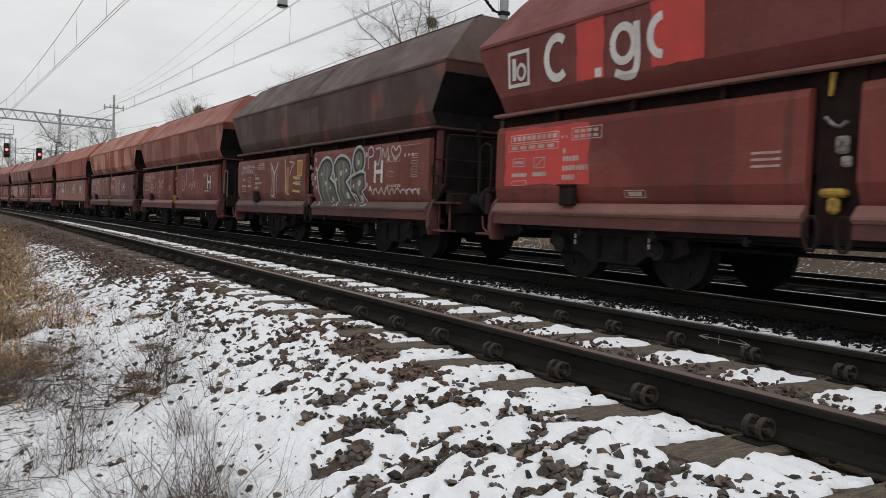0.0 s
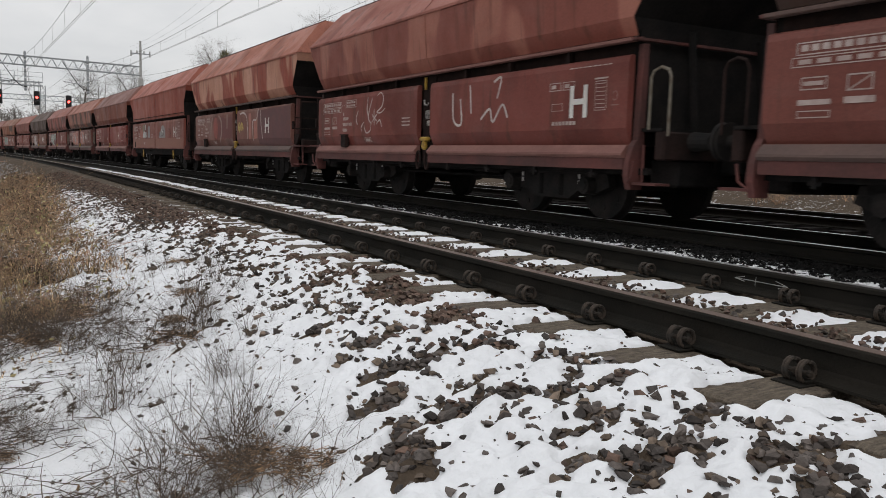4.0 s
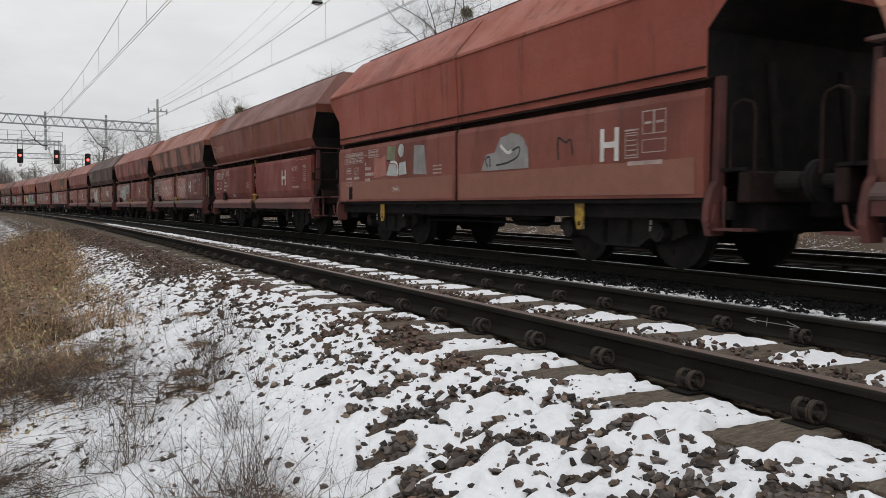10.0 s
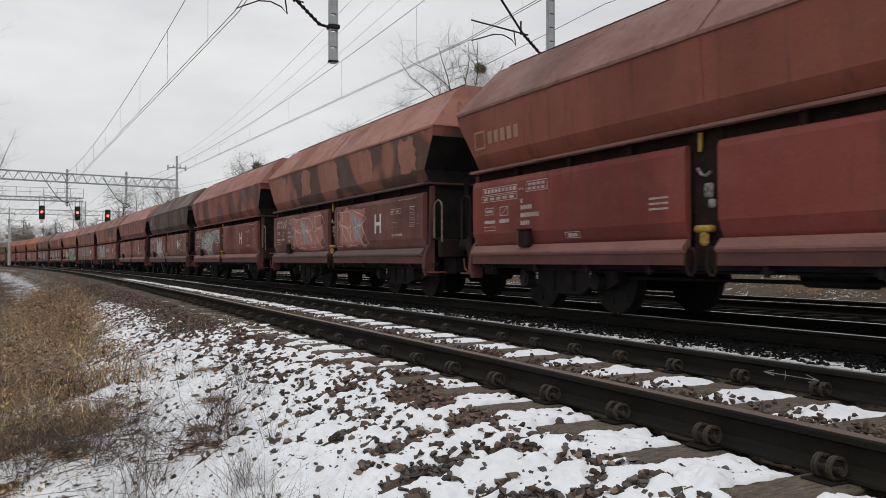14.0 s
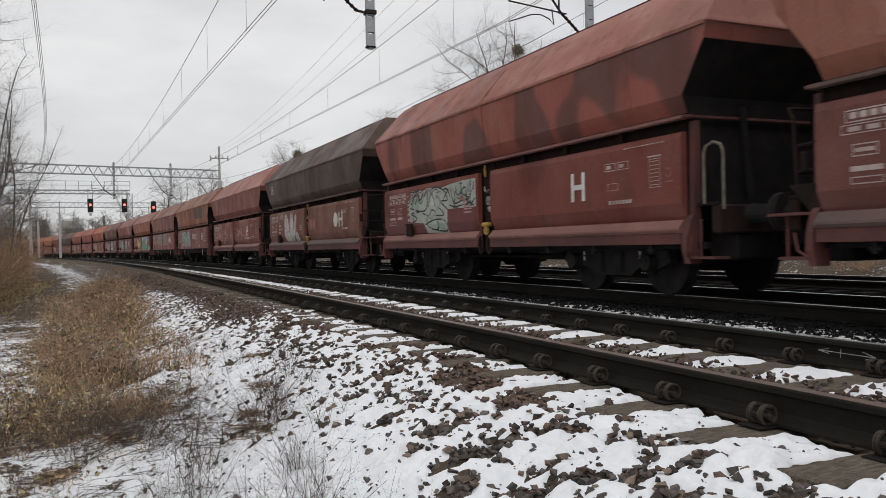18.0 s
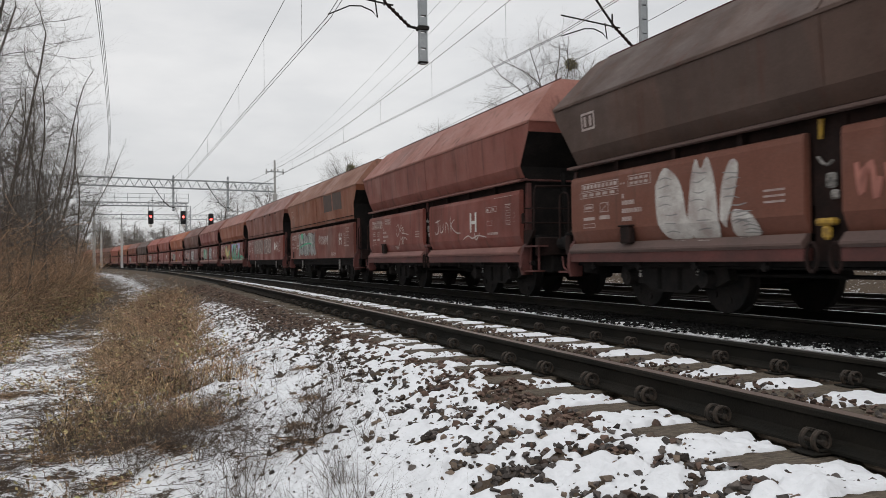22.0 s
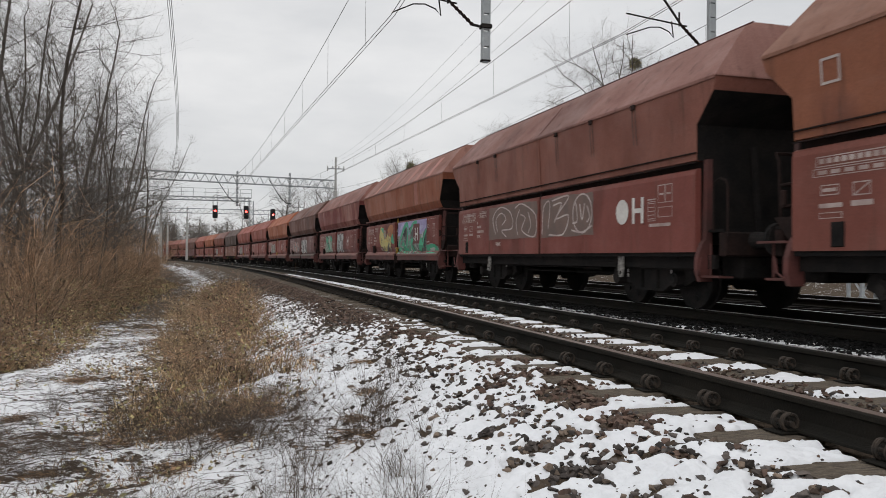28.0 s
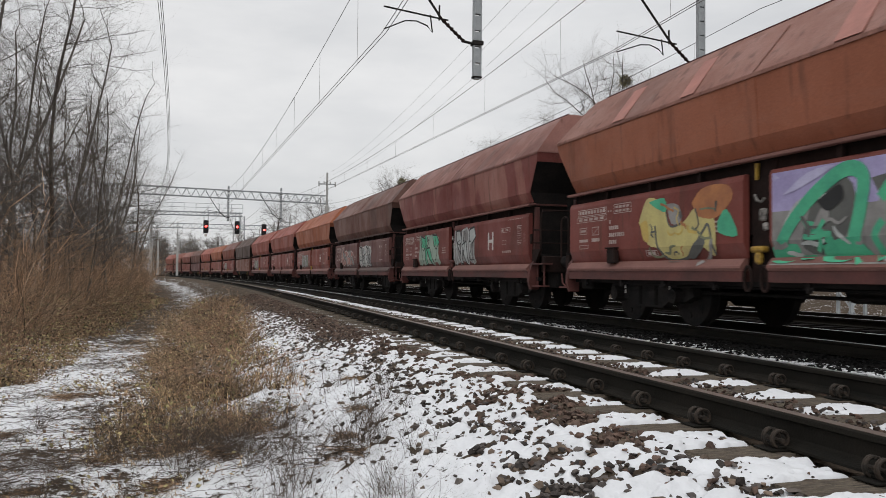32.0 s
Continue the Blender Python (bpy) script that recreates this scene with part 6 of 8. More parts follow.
def snow_sheet():
    """Thin snow on the verge: a soft uneven sheet that sinks round the stones and ends where they lie open."""
    us = [SHEET_U + 0.0165 * i for i in range(int((-0.842 - SHEET_U) / 0.0165) + 1)]
    ys = [-1.7 + 0.0165 * i for i in range(285)]
    while ys[-1] < SHEET_Y:
        ys.append(ys[-1] + 0.0165 + 0.012 * min(1.0, (ys[-1] - 3.0) / 3))
    ua, ya = np.array(us), np.array(ys)
    z = np.empty((len(ys), len(us)))
    for j, y in enumerate(ys):
        for i, u in enumerate(us):
            level = 0.012 + 0.005 * smoothstep(2.2, 0.9, y) + 0.012 * bumps(u, y, 2.6, 41) + 0.016 * bumps(u, y, 6.5, 42) + 0.012 * bumps(u, y, 14.0, 43) + 0.005 * bumps(u, y, 33.0, 44)
            level -= 0.024 * smoothstep(0.30, 0.55, bumps(u * 1.25, y * 0.8, 21.0, 48)) * (0.25 + 0.75 * smoothstep(0.5, 2.5, y))
            level -= 0.040 * smoothstep(0.46, 0.82, bareness(u, y) + 0.22 * bumps(u, y, 9.0, 45))
            level -= 0.05 * smoothstep(SHEET_U + 0.14, SHEET_U, u) + 0.05 * smoothstep(SHEET_Y - 1.6, SHEET_Y, y) + 0.022 * smoothstep(0.2, 0.5, bumps(u, y, 4.2, 46)) * smoothstep(2.0, 4.0, y)
            if u > -1.33:
                near = abs((y / SPACING + 0.5) % 1.0 - 0.5) * SPACING
                level += 0.006
                level -= 0.045 * (1 - smoothstep(0.105, 0.150, near + 0.03 * bumps(u, y, 11.0, 47))) * smoothstep(-1.33, -1.24, u)
            z[j, i] = height(u, y) + level
    # the snow has melted back a little round each stone that comes through
    for u, y, lift, s, bare in VERGE:
        i0, i1 = np.searchsorted(ua, (u - 2.2 * s, u + 2.2 * s))
        j0, j1 = np.searchsorted(ya, (y - 2.2 * s, y + 2.2 * s))
        if i1 > i0 and j1 > j0:
            d = ((ua[None, i0:i1] - u) ** 2 + (ya[j0:j1, None] - y) ** 2) / (s * s)
            rise = lift + 0.55 * s - 0.008
            z[j0:j1, i0:i1] -= (0.010 if rise > 0 else -0.004) * np.exp(-0.9 * d)
    w = len(us)
    verts = [tuple(arc(u, y, z[j, i])) for j, y in enumerate(ys) for i, u in enumerate(us)]
    faces = [(j * w + i, j * w + i + 1, (j + 1) * w + i + 1, (j + 1) * w + i) for j in range(len(ys) - 1) for i in range(w - 1)]
    tagged(new("snow_sheet", mesh_of("snow_sheet", verts, faces, SNOW, True)), "thin uneven snow lying on the stony verge", "snow", kind="structure")


snow_sheet()


def ballast():
    r = random.Random(9)
    left, red, brown, mid, black = [], [], [], [], []
    for u, y, lift, s, bare in VERGE:
        warm = 0.06 + 0.75 * smoothstep(-1.9, -1.4, u) * smoothstep(0.3, 1.3, y)
        pick = r.random()
        (red if pick < warm else (brown if pick > 0.84 else left)).append((arc(u, y, height(u, y) + lift), s))
    # verge further on: stones in the snow, thicker along the sleepers' ends
    n = 0
    while n < 5200:
        y = 8.2 + 20 * r.random() ** 1.5
        u = -1.28 - abs(r.gauss(0, 0.55))
        if u < -3.0:
            continue
        chance = 0.22 + 0.5 * smoothstep(0.12, 0.42, bumps(u, y, 2.2, 8)) + 0.35 * smoothstep(-2.2, -1.5, u)
        if r.random() > chance * (1 - 0.6 * smoothstep(-2.2, -2.9, u)):
            continue
        n += 1
        s = 0.014 + 0.034 * r.random() ** 1.6
        (red if r.random() < 0.35 + 0.4 * smoothstep(-2.0, -1.5, u) else (brown if r.random() < 0.3 else left)).append((arc(u, y, height(u, y) + s * r.uniform(-0.4, 0.2)), s))
    for k in range(3000):
        y = 7.0 + 22 * r.random() ** 1.3
        u = -1.25 - abs(r.gauss(0, 0.34))
        s = r.uniform(0.016, 0.036) * (1 + y / 50)
        (red if r.random() < 0.7 else brown).append((arc(u, y, height(u, y) + s * r.uniform(-0.3, 0.3)), s))
    # cribs between the sleepers
    for k in range(-12, 64):
        for i in range(46 if k < 20 else 14):
            u, y = r.uniform(-0.66, 0.12), (k + 0.5) * SPACING + r.uniform(-0.18, 0.18)
            s = r.uniform(0.016, 0.034)
            (red if r.random() < 0.65 else brown).append((arc(u, y, r.uniform(-0.025, 0.012)), s))
        dense = 150 if k < 14 else (46 if k < 30 else 20)
        for i in range(dense):
            u = r.uniform(-0.9, 1.28)
            y = (k + 0.5) * SPACING + r.uniform(-0.19, 0.19)
            s = r.uniform(0.014, 0.030) * (1 if k < 30 else 1.4)
            if abs(abs(u) - RC) < 0.10:
                continue
            (red if r.random() < 0.35 else mid).append((arc(u, y, -0.034 + r.uniform(-0.015, 0.02)), s))
        for i in range(52 if k < 20 else 16):
            u, y = -0.22 + 0.52 * r.random() ** 1.2, (k + r.random()) * SPACING
            (red if r.random() < 0.55 else (brown if r.random() < 0.3 else mid)).append((arc(u, y, r.uniform(-0.006, 0.014)), r.uniform(0.015, 0.032)))
        # odd stones kicked up on the snow and the sleepers
        for i in range(3 if k < 20 else 0):
            u, y = r.uniform(-0.1, 0.6), k * SPACING + r.uniform(-0.3, 0.3)
            (red if r.random() < 0.5 else mid).append((arc(u, y, r.uniform(0.0, 0.012)), r.uniform(0.010, 0.020)))
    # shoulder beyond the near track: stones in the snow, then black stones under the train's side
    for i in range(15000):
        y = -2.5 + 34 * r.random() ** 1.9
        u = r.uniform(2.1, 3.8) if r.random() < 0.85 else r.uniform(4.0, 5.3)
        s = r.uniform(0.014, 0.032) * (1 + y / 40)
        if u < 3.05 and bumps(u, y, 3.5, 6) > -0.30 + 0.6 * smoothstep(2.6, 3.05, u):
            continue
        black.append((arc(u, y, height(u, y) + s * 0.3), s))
    stones("ballast_stones", STONE, left, "dark grey angular ballast stones poking through snow")
    stones("reddish_stones", STONE_RED, red, "reddish-brown angular ballast stones beside the sleepers")
    stones("brown_stones", STONE_BROWN, brown, "tan-brown angular ballast stones in the snow")
    stones("track_stones", STONE, mid, "ballast stones between the sleepers")
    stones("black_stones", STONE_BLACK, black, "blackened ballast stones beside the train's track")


ballast()


def snow_patches():
    """A lumpy cushion of snow in each space between sleepers, thinning out over the stones."""
    r = random.Random(12)
    for k in range(-12, 60):
        verts, faces = [], []
        nx, ny = (34, 20) if k < 16 else (14, 9)
        x0, x1 = r.uniform(-0.05, 0.14), 0.665 + r.uniform(-0.03, 0.01)
        wide, skew, full = r.uniform(0.205, 0.235), r.uniform(-0.015, 0.015), r.uniform(0.9, 1.35)
        for i in range(nx):
            for j in range(ny):
                fx, fy = i / (nx - 1), j / (ny - 1)
                x, y = x0 + (x1 - x0) * fx, skew + (2 * fy - 1) * wide * 1.08
                fall = min(1.0, 1.9 * fx, 9 * (1 - fx)) * (1 - abs(2 * fy - 1) ** 7)
                lump = fall * full + 0.40 * bumps(x, y + k * 3.7, 7.0, 4) + 0.30 * bumps(x, y + k * 3.7, 17.0, 5) - 0.22
                z = -0.085 + 0.093 * min(1.0, max(0.0, lump)) ** 0.4 + 0.008 * bumps(x, y + k, 9.0, 6) + 0.004 * bumps(x, y + k, 22.0, 6)
                verts.append(arc(x, (k + 0.5) * SPACING + y, z))
        for i in range(nx - 1):
            for j in range(ny - 1):
                a = i * ny + j
                faces.append((a, a + ny, a + ny + 1, a + 1))
        me = mesh_of("snow_patch", verts, faces, SNOW, True)
        tagged(new("snow_patch", me), "lumpy white snow lying between two sleepers", "snow", "snow between the sleepers")


snow_patches()


# ---- lettering and graffiti on the wagons ----
def paint(name, c, second=None, vary=0.18):
    return shade(name, c, 0.6, 0, vary, 3.5, 40, 0.0, second or tuple(0.72 * v for v in c))


STENCIL = paint("stencilled pale paint", (0.45, 0.37, 0.34), (0.28, 0.20, 0.18))
FAINT = paint("faded stencil paint", (0.24, 0.14, 0.12), (0.17, 0.08, 0.07))
STRONG_WHITE = paint("white letter paint", (0.62, 0.60, 0.57), (0.50, 0.47, 0.44))
SILVER = paint("silver spray", (0.44, 0.46, 0.45), (0.30, 0.31, 0.30))
CHALK = paint("thin white spray", (0.52, 0.46, 0.43), (0.36, 0.28, 0.26))
SLATE = paint("slate grey spray", (0.105, 0.105, 0.098), (0.07, 0.07, 0.066))
MOSS = paint("moss green spray", (0.20, 0.21, 0.12), (0.12, 0.13, 0.085))
BLACK_SPRAY = paint("black spray", (0.016, 0.016, 0.017))
PALE_SILVER = paint("pale silver-green spray", (0.36, 0.39, 0.34), (0.27, 0.28, 0.25))
ORANGE = paint("orange spray", (0.42, 0.17, 0.06), (0.28, 0.11, 0.05))
GOLD = paint("ochre yellow spray", (0.52, 0.38, 0.10), (0.38, 0.26, 0.08))
BRIGHT_RED = paint("fresh bright red paint", (0.50, 0.052, 0.042), (0.40, 0.048, 0.040))
SALMON = paint("thin salmon spray", (0.38, 0.15, 0.115), (0.28, 0.11, 0.085))
PALE_GREEN = paint("pale green spray", (0.30, 0.37, 0.30), (0.22, 0.28, 0.23))
JADE = paint("jade green spray", (0.07, 0.40, 0.22), (0.05, 0.30, 0.18))
LILAC = paint("lilac spray", (0.36, 0.32, 0.52), (0.28, 0.24, 0.42))
PALE_LILAC = paint("pale lilac spray", (0.46, 0.44, 0.60), (0.36, 0.33, 0.50))
BRUSHED = paint("brushed white paint", (0.50, 0.48, 0.45), (0.30, 0.25, 0.23), 0.3)
GREY = paint("grey spray", (0.26, 0.25, 0.24), (0.18, 0.17, 0.165))
BROWN_PATCH = paint("dark repaint patch", (0.090, 0.052, 0.040), (0.060, 0.040, 0.032))
OXIDE = paint("darker oxide repaint", (0.13, 0.036, 0.033), (0.11, 0.032, 0.03))
FACE = -(SIDE + 0.0085)
SMOOTH = [wagons[k] for k in FLUSH]


def wall_x(z, folded=False):
    """The near side's x at a height: sill, flap with its folded foot, then the sloping hopper wall."""
    if not folded:
        if z < 2.15:
            return FACE
        f = (z - Z_UP) / (Z_END - Z_UP)
        return -(1.48 + 0.05 * min(max(f, -0.2), 1.3)) - 0.006
    if z < Z_FLAP:
        return -(1.472 + 0.083 * (Z_FLAP - z) / 0.1) - 0.006
    if z < 2.15:
        return FACE + max(0.0, Z_FLAP + FOLD - z) / FOLD * 0.070
    if z < Z_BEND:
        return -(1.385 + 0.10 * (z - 2.31) / (Z_BEND - 2.31)) - 0.008
    return -(1.485 + 0.045 * (z - Z_BEND) / (Z_END - Z_BEND)) - 0.008


def islands(bm):
    """The separate pieces of a bmesh, each as a bmesh of its own."""
    left = set(bm.faces)
    out = []
    while left:
        todo, group = [left.pop()], []
        while todo:
            f = todo.pop()
            group.append(f)
            for v in f.verts:
                for g in v.link_faces:
                    if g in left:
                        left.discard(g)
                        todo.append(g)
        piece = bmesh.new()
        known = {}
        for f in sorted(group, key=lambda q: q.index):
            piece.faces.new([known.setdefault(v, None) or known.update({v: piece.verts.new(v.co)}) or known[v] for v in f.verts])
        out.append(piece)
    return out


class Decal:
    """Flat paint on the near side; points are (y, z) in the wagon's space, with +y towards its rear."""

    def __init__(self, lift=0.0):
        self.bm = bmesh.new()
        self.lift = lift

    def p(self, y, z):
        return self.bm.verts.new((0.0, y, z))

    def fill(self, pts):
        f = self.bm.faces.new([self.p(y, z) for y, z in pts])
        return self

    def bar(self, y0, y1, z0, z1):
        return self.fill([(y0, z0), (y1, z0), (y1, z1), (y0, z1)])

    def outline(self, y0, y1, z0, z1, w):
        y0, y1 = max(y0, y1), min(y0, y1)
        self.bar(y0, y1, z0, z0 + w).bar(y0, y1, z1 - w, z1).bar(y0, y0 - w, z0 + w, z1 - w).bar(y1 + w, y1, z0 + w, z1 - w)
        return self

    def line(self, pts, w, taper=False):
        """A brush stroke with round ends."""
        pts = [Vector(p) for p in pts]
        n = len(pts)
        left, right = [], []
        for i, p in enumerate(pts):
            d = (pts[min(i + 1, n - 1)] - pts[max(i - 1, 0)])
            d = d.normalized() if d.length else Vector((1, 0))
            q = Vector((-d.y, d.x)) * (w / 2) * (1 if not taper else 0.35 + 0.65 * math.sin(math.pi * (i + 0.5) / n))
            left.append(p + q)
            right.append(p - q)
        for i in range(n - 1):
            self.fill([left[i], left[i + 1], right[i + 1], right[i]])
        return self

    def disc(self, y, z, r, ry=None, n=16):
        return self.fill([(y + (ry or r) * math.cos(2 * math.pi * k / n), z + r * math.sin(2 * math.pi * k / n)) for k in range(n)])

    def ring(self, y, z, r, w, a0=0.0, a1=360.0, n=20, sy=1.0):
        pts = [(y + sy * r * math.cos(radians(a0 + (a1 - a0) * k / n)), z + r * math.sin(radians(a0 + (a1 - a0) * k / n))) for k in range(n + 1)]
        return self.line(pts, w)

    def put(self, name, mat, parent, label=""):
        folded = parent not in SMOOTH
        bmesh.ops.remove_doubles(self.bm, verts=self.bm.verts[:], dist=0.0004)
        if folded:
            bm = self.bm
            for z in (Z_FLAP, Z_FLAP + FOLD, Z_BEND):
                bmesh.ops.bisect_plane(bm, geom=bm.verts[:] + bm.edges[:] + bm.faces[:], plane_co=(0, 0, z), plane_no=(0, 0, 1))
            bmesh.ops.bisect_plane(bm, geom=bm.verts[:] + bm.edges[:] + bm.faces[:], plane_co=(0, 0, 0.905), plane_no=(0, 0, 1), clear_inner=True)
        for v in self.bm.verts:
            v.co.x = wall_x(v.co.z, folded) - self.lift
        if name in ("graffiti_stroke", "graffiti_outline", "tag", "tag_stroke", "emblem", "grid_line"):
            made = None
            for piece in islands(self.bm):
                made = part(name, piece, mat, parent, label)
            self.bm.free()
            return made
        return part(name, self.bm, mat, parent, label)


def smooth(pts, k=5):
    """Points of a soft curve through pts."""
    out = []
    n = len(pts)
    for i in range(n - 1):
        p0, p1, p2, p3 = (Vector(pts[max(i - 1, 0)]), Vector(pts[i]), Vector(pts[i + 1]), Vector(pts[min(i + 2, n - 1)]))
        for j in range(k):
            t = j / k
            out.append(0.5 * ((2 * p1) + (p2 - p0) * t + (2 * p0 - 5 * p1 + 4 * p2 - p3) * t * t + (3 * p1 - p0 - 3 * p2 + p3) * t ** 3))
    return out + [Vector(pts[-1])]


def letter(parent, text, y, z, size, mat, lift=0.001):
    """A letter of the built-in font, read from the near side."""
    cu = bpy.data.curves.new("letter", "FONT")
    cu.body, cu.size, cu.extrude, cu.offset = text, size, 0.0005, 0.02 * size
    ob = new("tmp", cu)
    me = bpy.data.meshes.new_from_object(ob.evaluated_get(bpy.context.evaluated_depsgraph_get()))
    bpy.data.objects.remove(ob)
    me.materials.clear()
    me.materials.append(mat)
    me.transform(Matrix.Translation((wall_x(z) - lift, y, z)) @ pose(0, 0, 0, 90, 0, -90))
    o = new("letter", me)
    o.parent = parent
    o["label"] = "white stencilled letter"
    return o


def inscriptions(w, flush, n):
    r = random.Random(n)
    top = 4.98 + (0.25 if flush else 0)
    d = Decal()
    z = 1.83
    d.outline(top - 0.05, top - 1.12, z - 0.005, z + 0.115, 0.012)
    for k in range(9):
        d.bar(top - 0.10 - k * 0.112, top - 0.18 - k * 0.112, z + 0.03, z + 0.09)
    d.outline(top, top - 1.12, z - 0.115, z - 0.02, 0.010)
    for k in range(5):
        d.bar(top - 0.08 - k * 0.2, top - 0.22 - k * 0.2, z - 0.09, z - 0.045)
    d.put("data_panel", STENCIL, w, "pale stencilled data boxes")
    d = Decal()
    d.outline(top - 1.38, top - 1.95, z - 0.03, z + 0.13, 0.012)
    for k in range(4):
        d.bar(top - 1.43 - k * 0.12, top - 1.52 - k * 0.12, z + 0.06, z + 0.10)
        d.bar(top - 1.43 - k * 0.12, top - 1.52 - k * 0.12, z - 0.005, z + 0.035)
    d.disc(top - 1.2, z + 0.03, 0.018).disc(top - 1.28, z + 0.03, 0.018)
    d.put("data_panel", STENCIL, w)
    for k, (a, ln) in enumerate(((1.30, 0.10), (1.20, 0.34), (1.08, 0.52), (0.96, 0.26))):
        zz = a + 0.37
        d = Decal()
        for j in range(int(ln / 0.065)):
            d.bar(top - 1.22 - j * 0.065, top - 1.27 - j * 0.065, zz - 0.03, zz + 0.035)
        d.put("number_row", STENCIL, w, "row of pale stencilled bars")
    Decal().outline(top - 0.12, top - 0.40, 1.50, 1.62, 0.012).bar(top - 0.15, top - 0.36, 1.54, 1.58).put("small_box", STENCIL, w)
    Decal().outline(top - 0.60, top - 0.85, 1.47, 1.62, 0.014).line([(top - 0.62, 1.48), (top - 0.83, 1.60)], 0.014).put("small_box", STENCIL, w)
    Decal().bar(top - 0.1, top - 0.45, 1.36, 1.41).put("small_bar", STENCIL, w)
    Decal().bar(top - 0.58, top - 0.88, 1.36, 1.42).put("small_bar", STENCIL, w)
    Decal().outline(top - 0.1, top - 0.45, 1.24, 1.31, 0.01).put("small_box", STENCIL, w)
    Decal().outline(2.62, 2.28, 1.07, 1.16, 0.010).bar(2.56, 2.34, 1.09, 1.14).put("small_box", STENCIL, w)
    d = Decal()
    for k in range(3):
        d.bar(0.85, 0.52, 1.36 + k * 0.065, 1.385 + k * 0.065)
    d.put("weight_table", STENCIL, w)
    if flush:
        d = Decal()
        for k in range(5):
            d.bar(-4.32, -4.50, 1.40 + k * 0.06, 1.412 + k * 0.06)
        d.outline(-4.30, -4.53, 1.37, 1.68, 0.010).bar(-4.29, -4.54, 1.70, 1.72).put("grid_line", STENCIL, w)
        Decal().outline(-4.60, -5.0, 1.42, 1.58, 0.012).put("brake_box", STENCIL, w)
        for k in range(2):
            Decal().outline(-4.60 - k * 0.2, -4.80 - k * 0.2, 1.64, 1.92, 0.014).bar(-4.64 - k * 0.2, -4.76 - k * 0.2, 1.76, 1.79).put("brake_box", STENCIL, w)
        Decal().bar(-4.35, -4.95, 1.28, 1.33).put("small_bar", STENCIL, w)
        return
    for k in range(2):
        Decal().outline(-3.72 - k * 0.29, -3.97 - k * 0.29, 1.72, 1.83, 0.010).bar(-3.76 - k * 0.29, -3.86 - k * 0.29, 1.75, 1.80).put("brake_box", STENCIL, w)
    Decal().outline(-3.78, -4.02, 1.45, 1.55, 0.007).put("brake_box", STENCIL, w)
    d = Decal()
    for k in range(7):
        d.bar(-3.80 - 0.075 * k, -3.86 - 0.075 * k, 1.26, 1.31)
    d.put("small_bar", STENCIL, w)
    d = Decal()
    for k in range(9):
        d.bar(-4.15 - 0.095 * k, -4.22 - 0.095 * k, 1.985, 1.998)
    d.put("small_bar", STENCIL, w)
    d = Decal()
    for k in range(7):
        d.bar(-4.70, -4.88, 1.46 + k * 0.05, 1.470 + k * 0.05)
    d.outline(-4.68, -4.90, 1.43, 1.80, 0.008).bar(-4.66, -4.92, 1.82, 1.84)
    d.put("grid_line", STENCIL, w)
    d = Decal()
    d.ring(-5.06, 1.60, 0.055, 0.012, 30, 330, sy=0.8).bar(-5.0, -5.13, 1.48, 1.495)
    d.put("mark", FAINT, w)


def scribble(d, y0, y1, z0, z1, seed, strokes, w):
    """A joined-up handwritten scrawl within a box, with a loop here and there."""
    r = random.Random(seed)
    pts, step = [], (y1 - y0) / strokes
    for k in range(strokes):
        y = y0 + step * (k + 0.5)
        tall = r.random() < 0.3
        pts += [(y - step * 0.3, z0 + (z1 - z0) * r.uniform(0.6, 0.8 if not tall else 1.0)), (y + step * r.uniform(-0.1, 0.1), z0 + (z1 - z0) * r.uniform(0.0, 0.25)), (y + step * r.uniform(0.2, 0.45), z0 + (z1 - z0) * r.uniform(0.35, 0.6))]
        if r.random() < 0.35:
            pts += [(y + step * 0.1, z0 + (z1 - z0) * r.uniform(0.5, 0.7)), (y - step * 0.05, z0 + (z1 - z0) * 0.3)]
        if r.random() < 0.22 and len(pts) > 4:
            d.line(smooth(pts, 4), w)
            pts = []
    if len(pts) > 2:
        d.line(smooth(pts, 4), w)


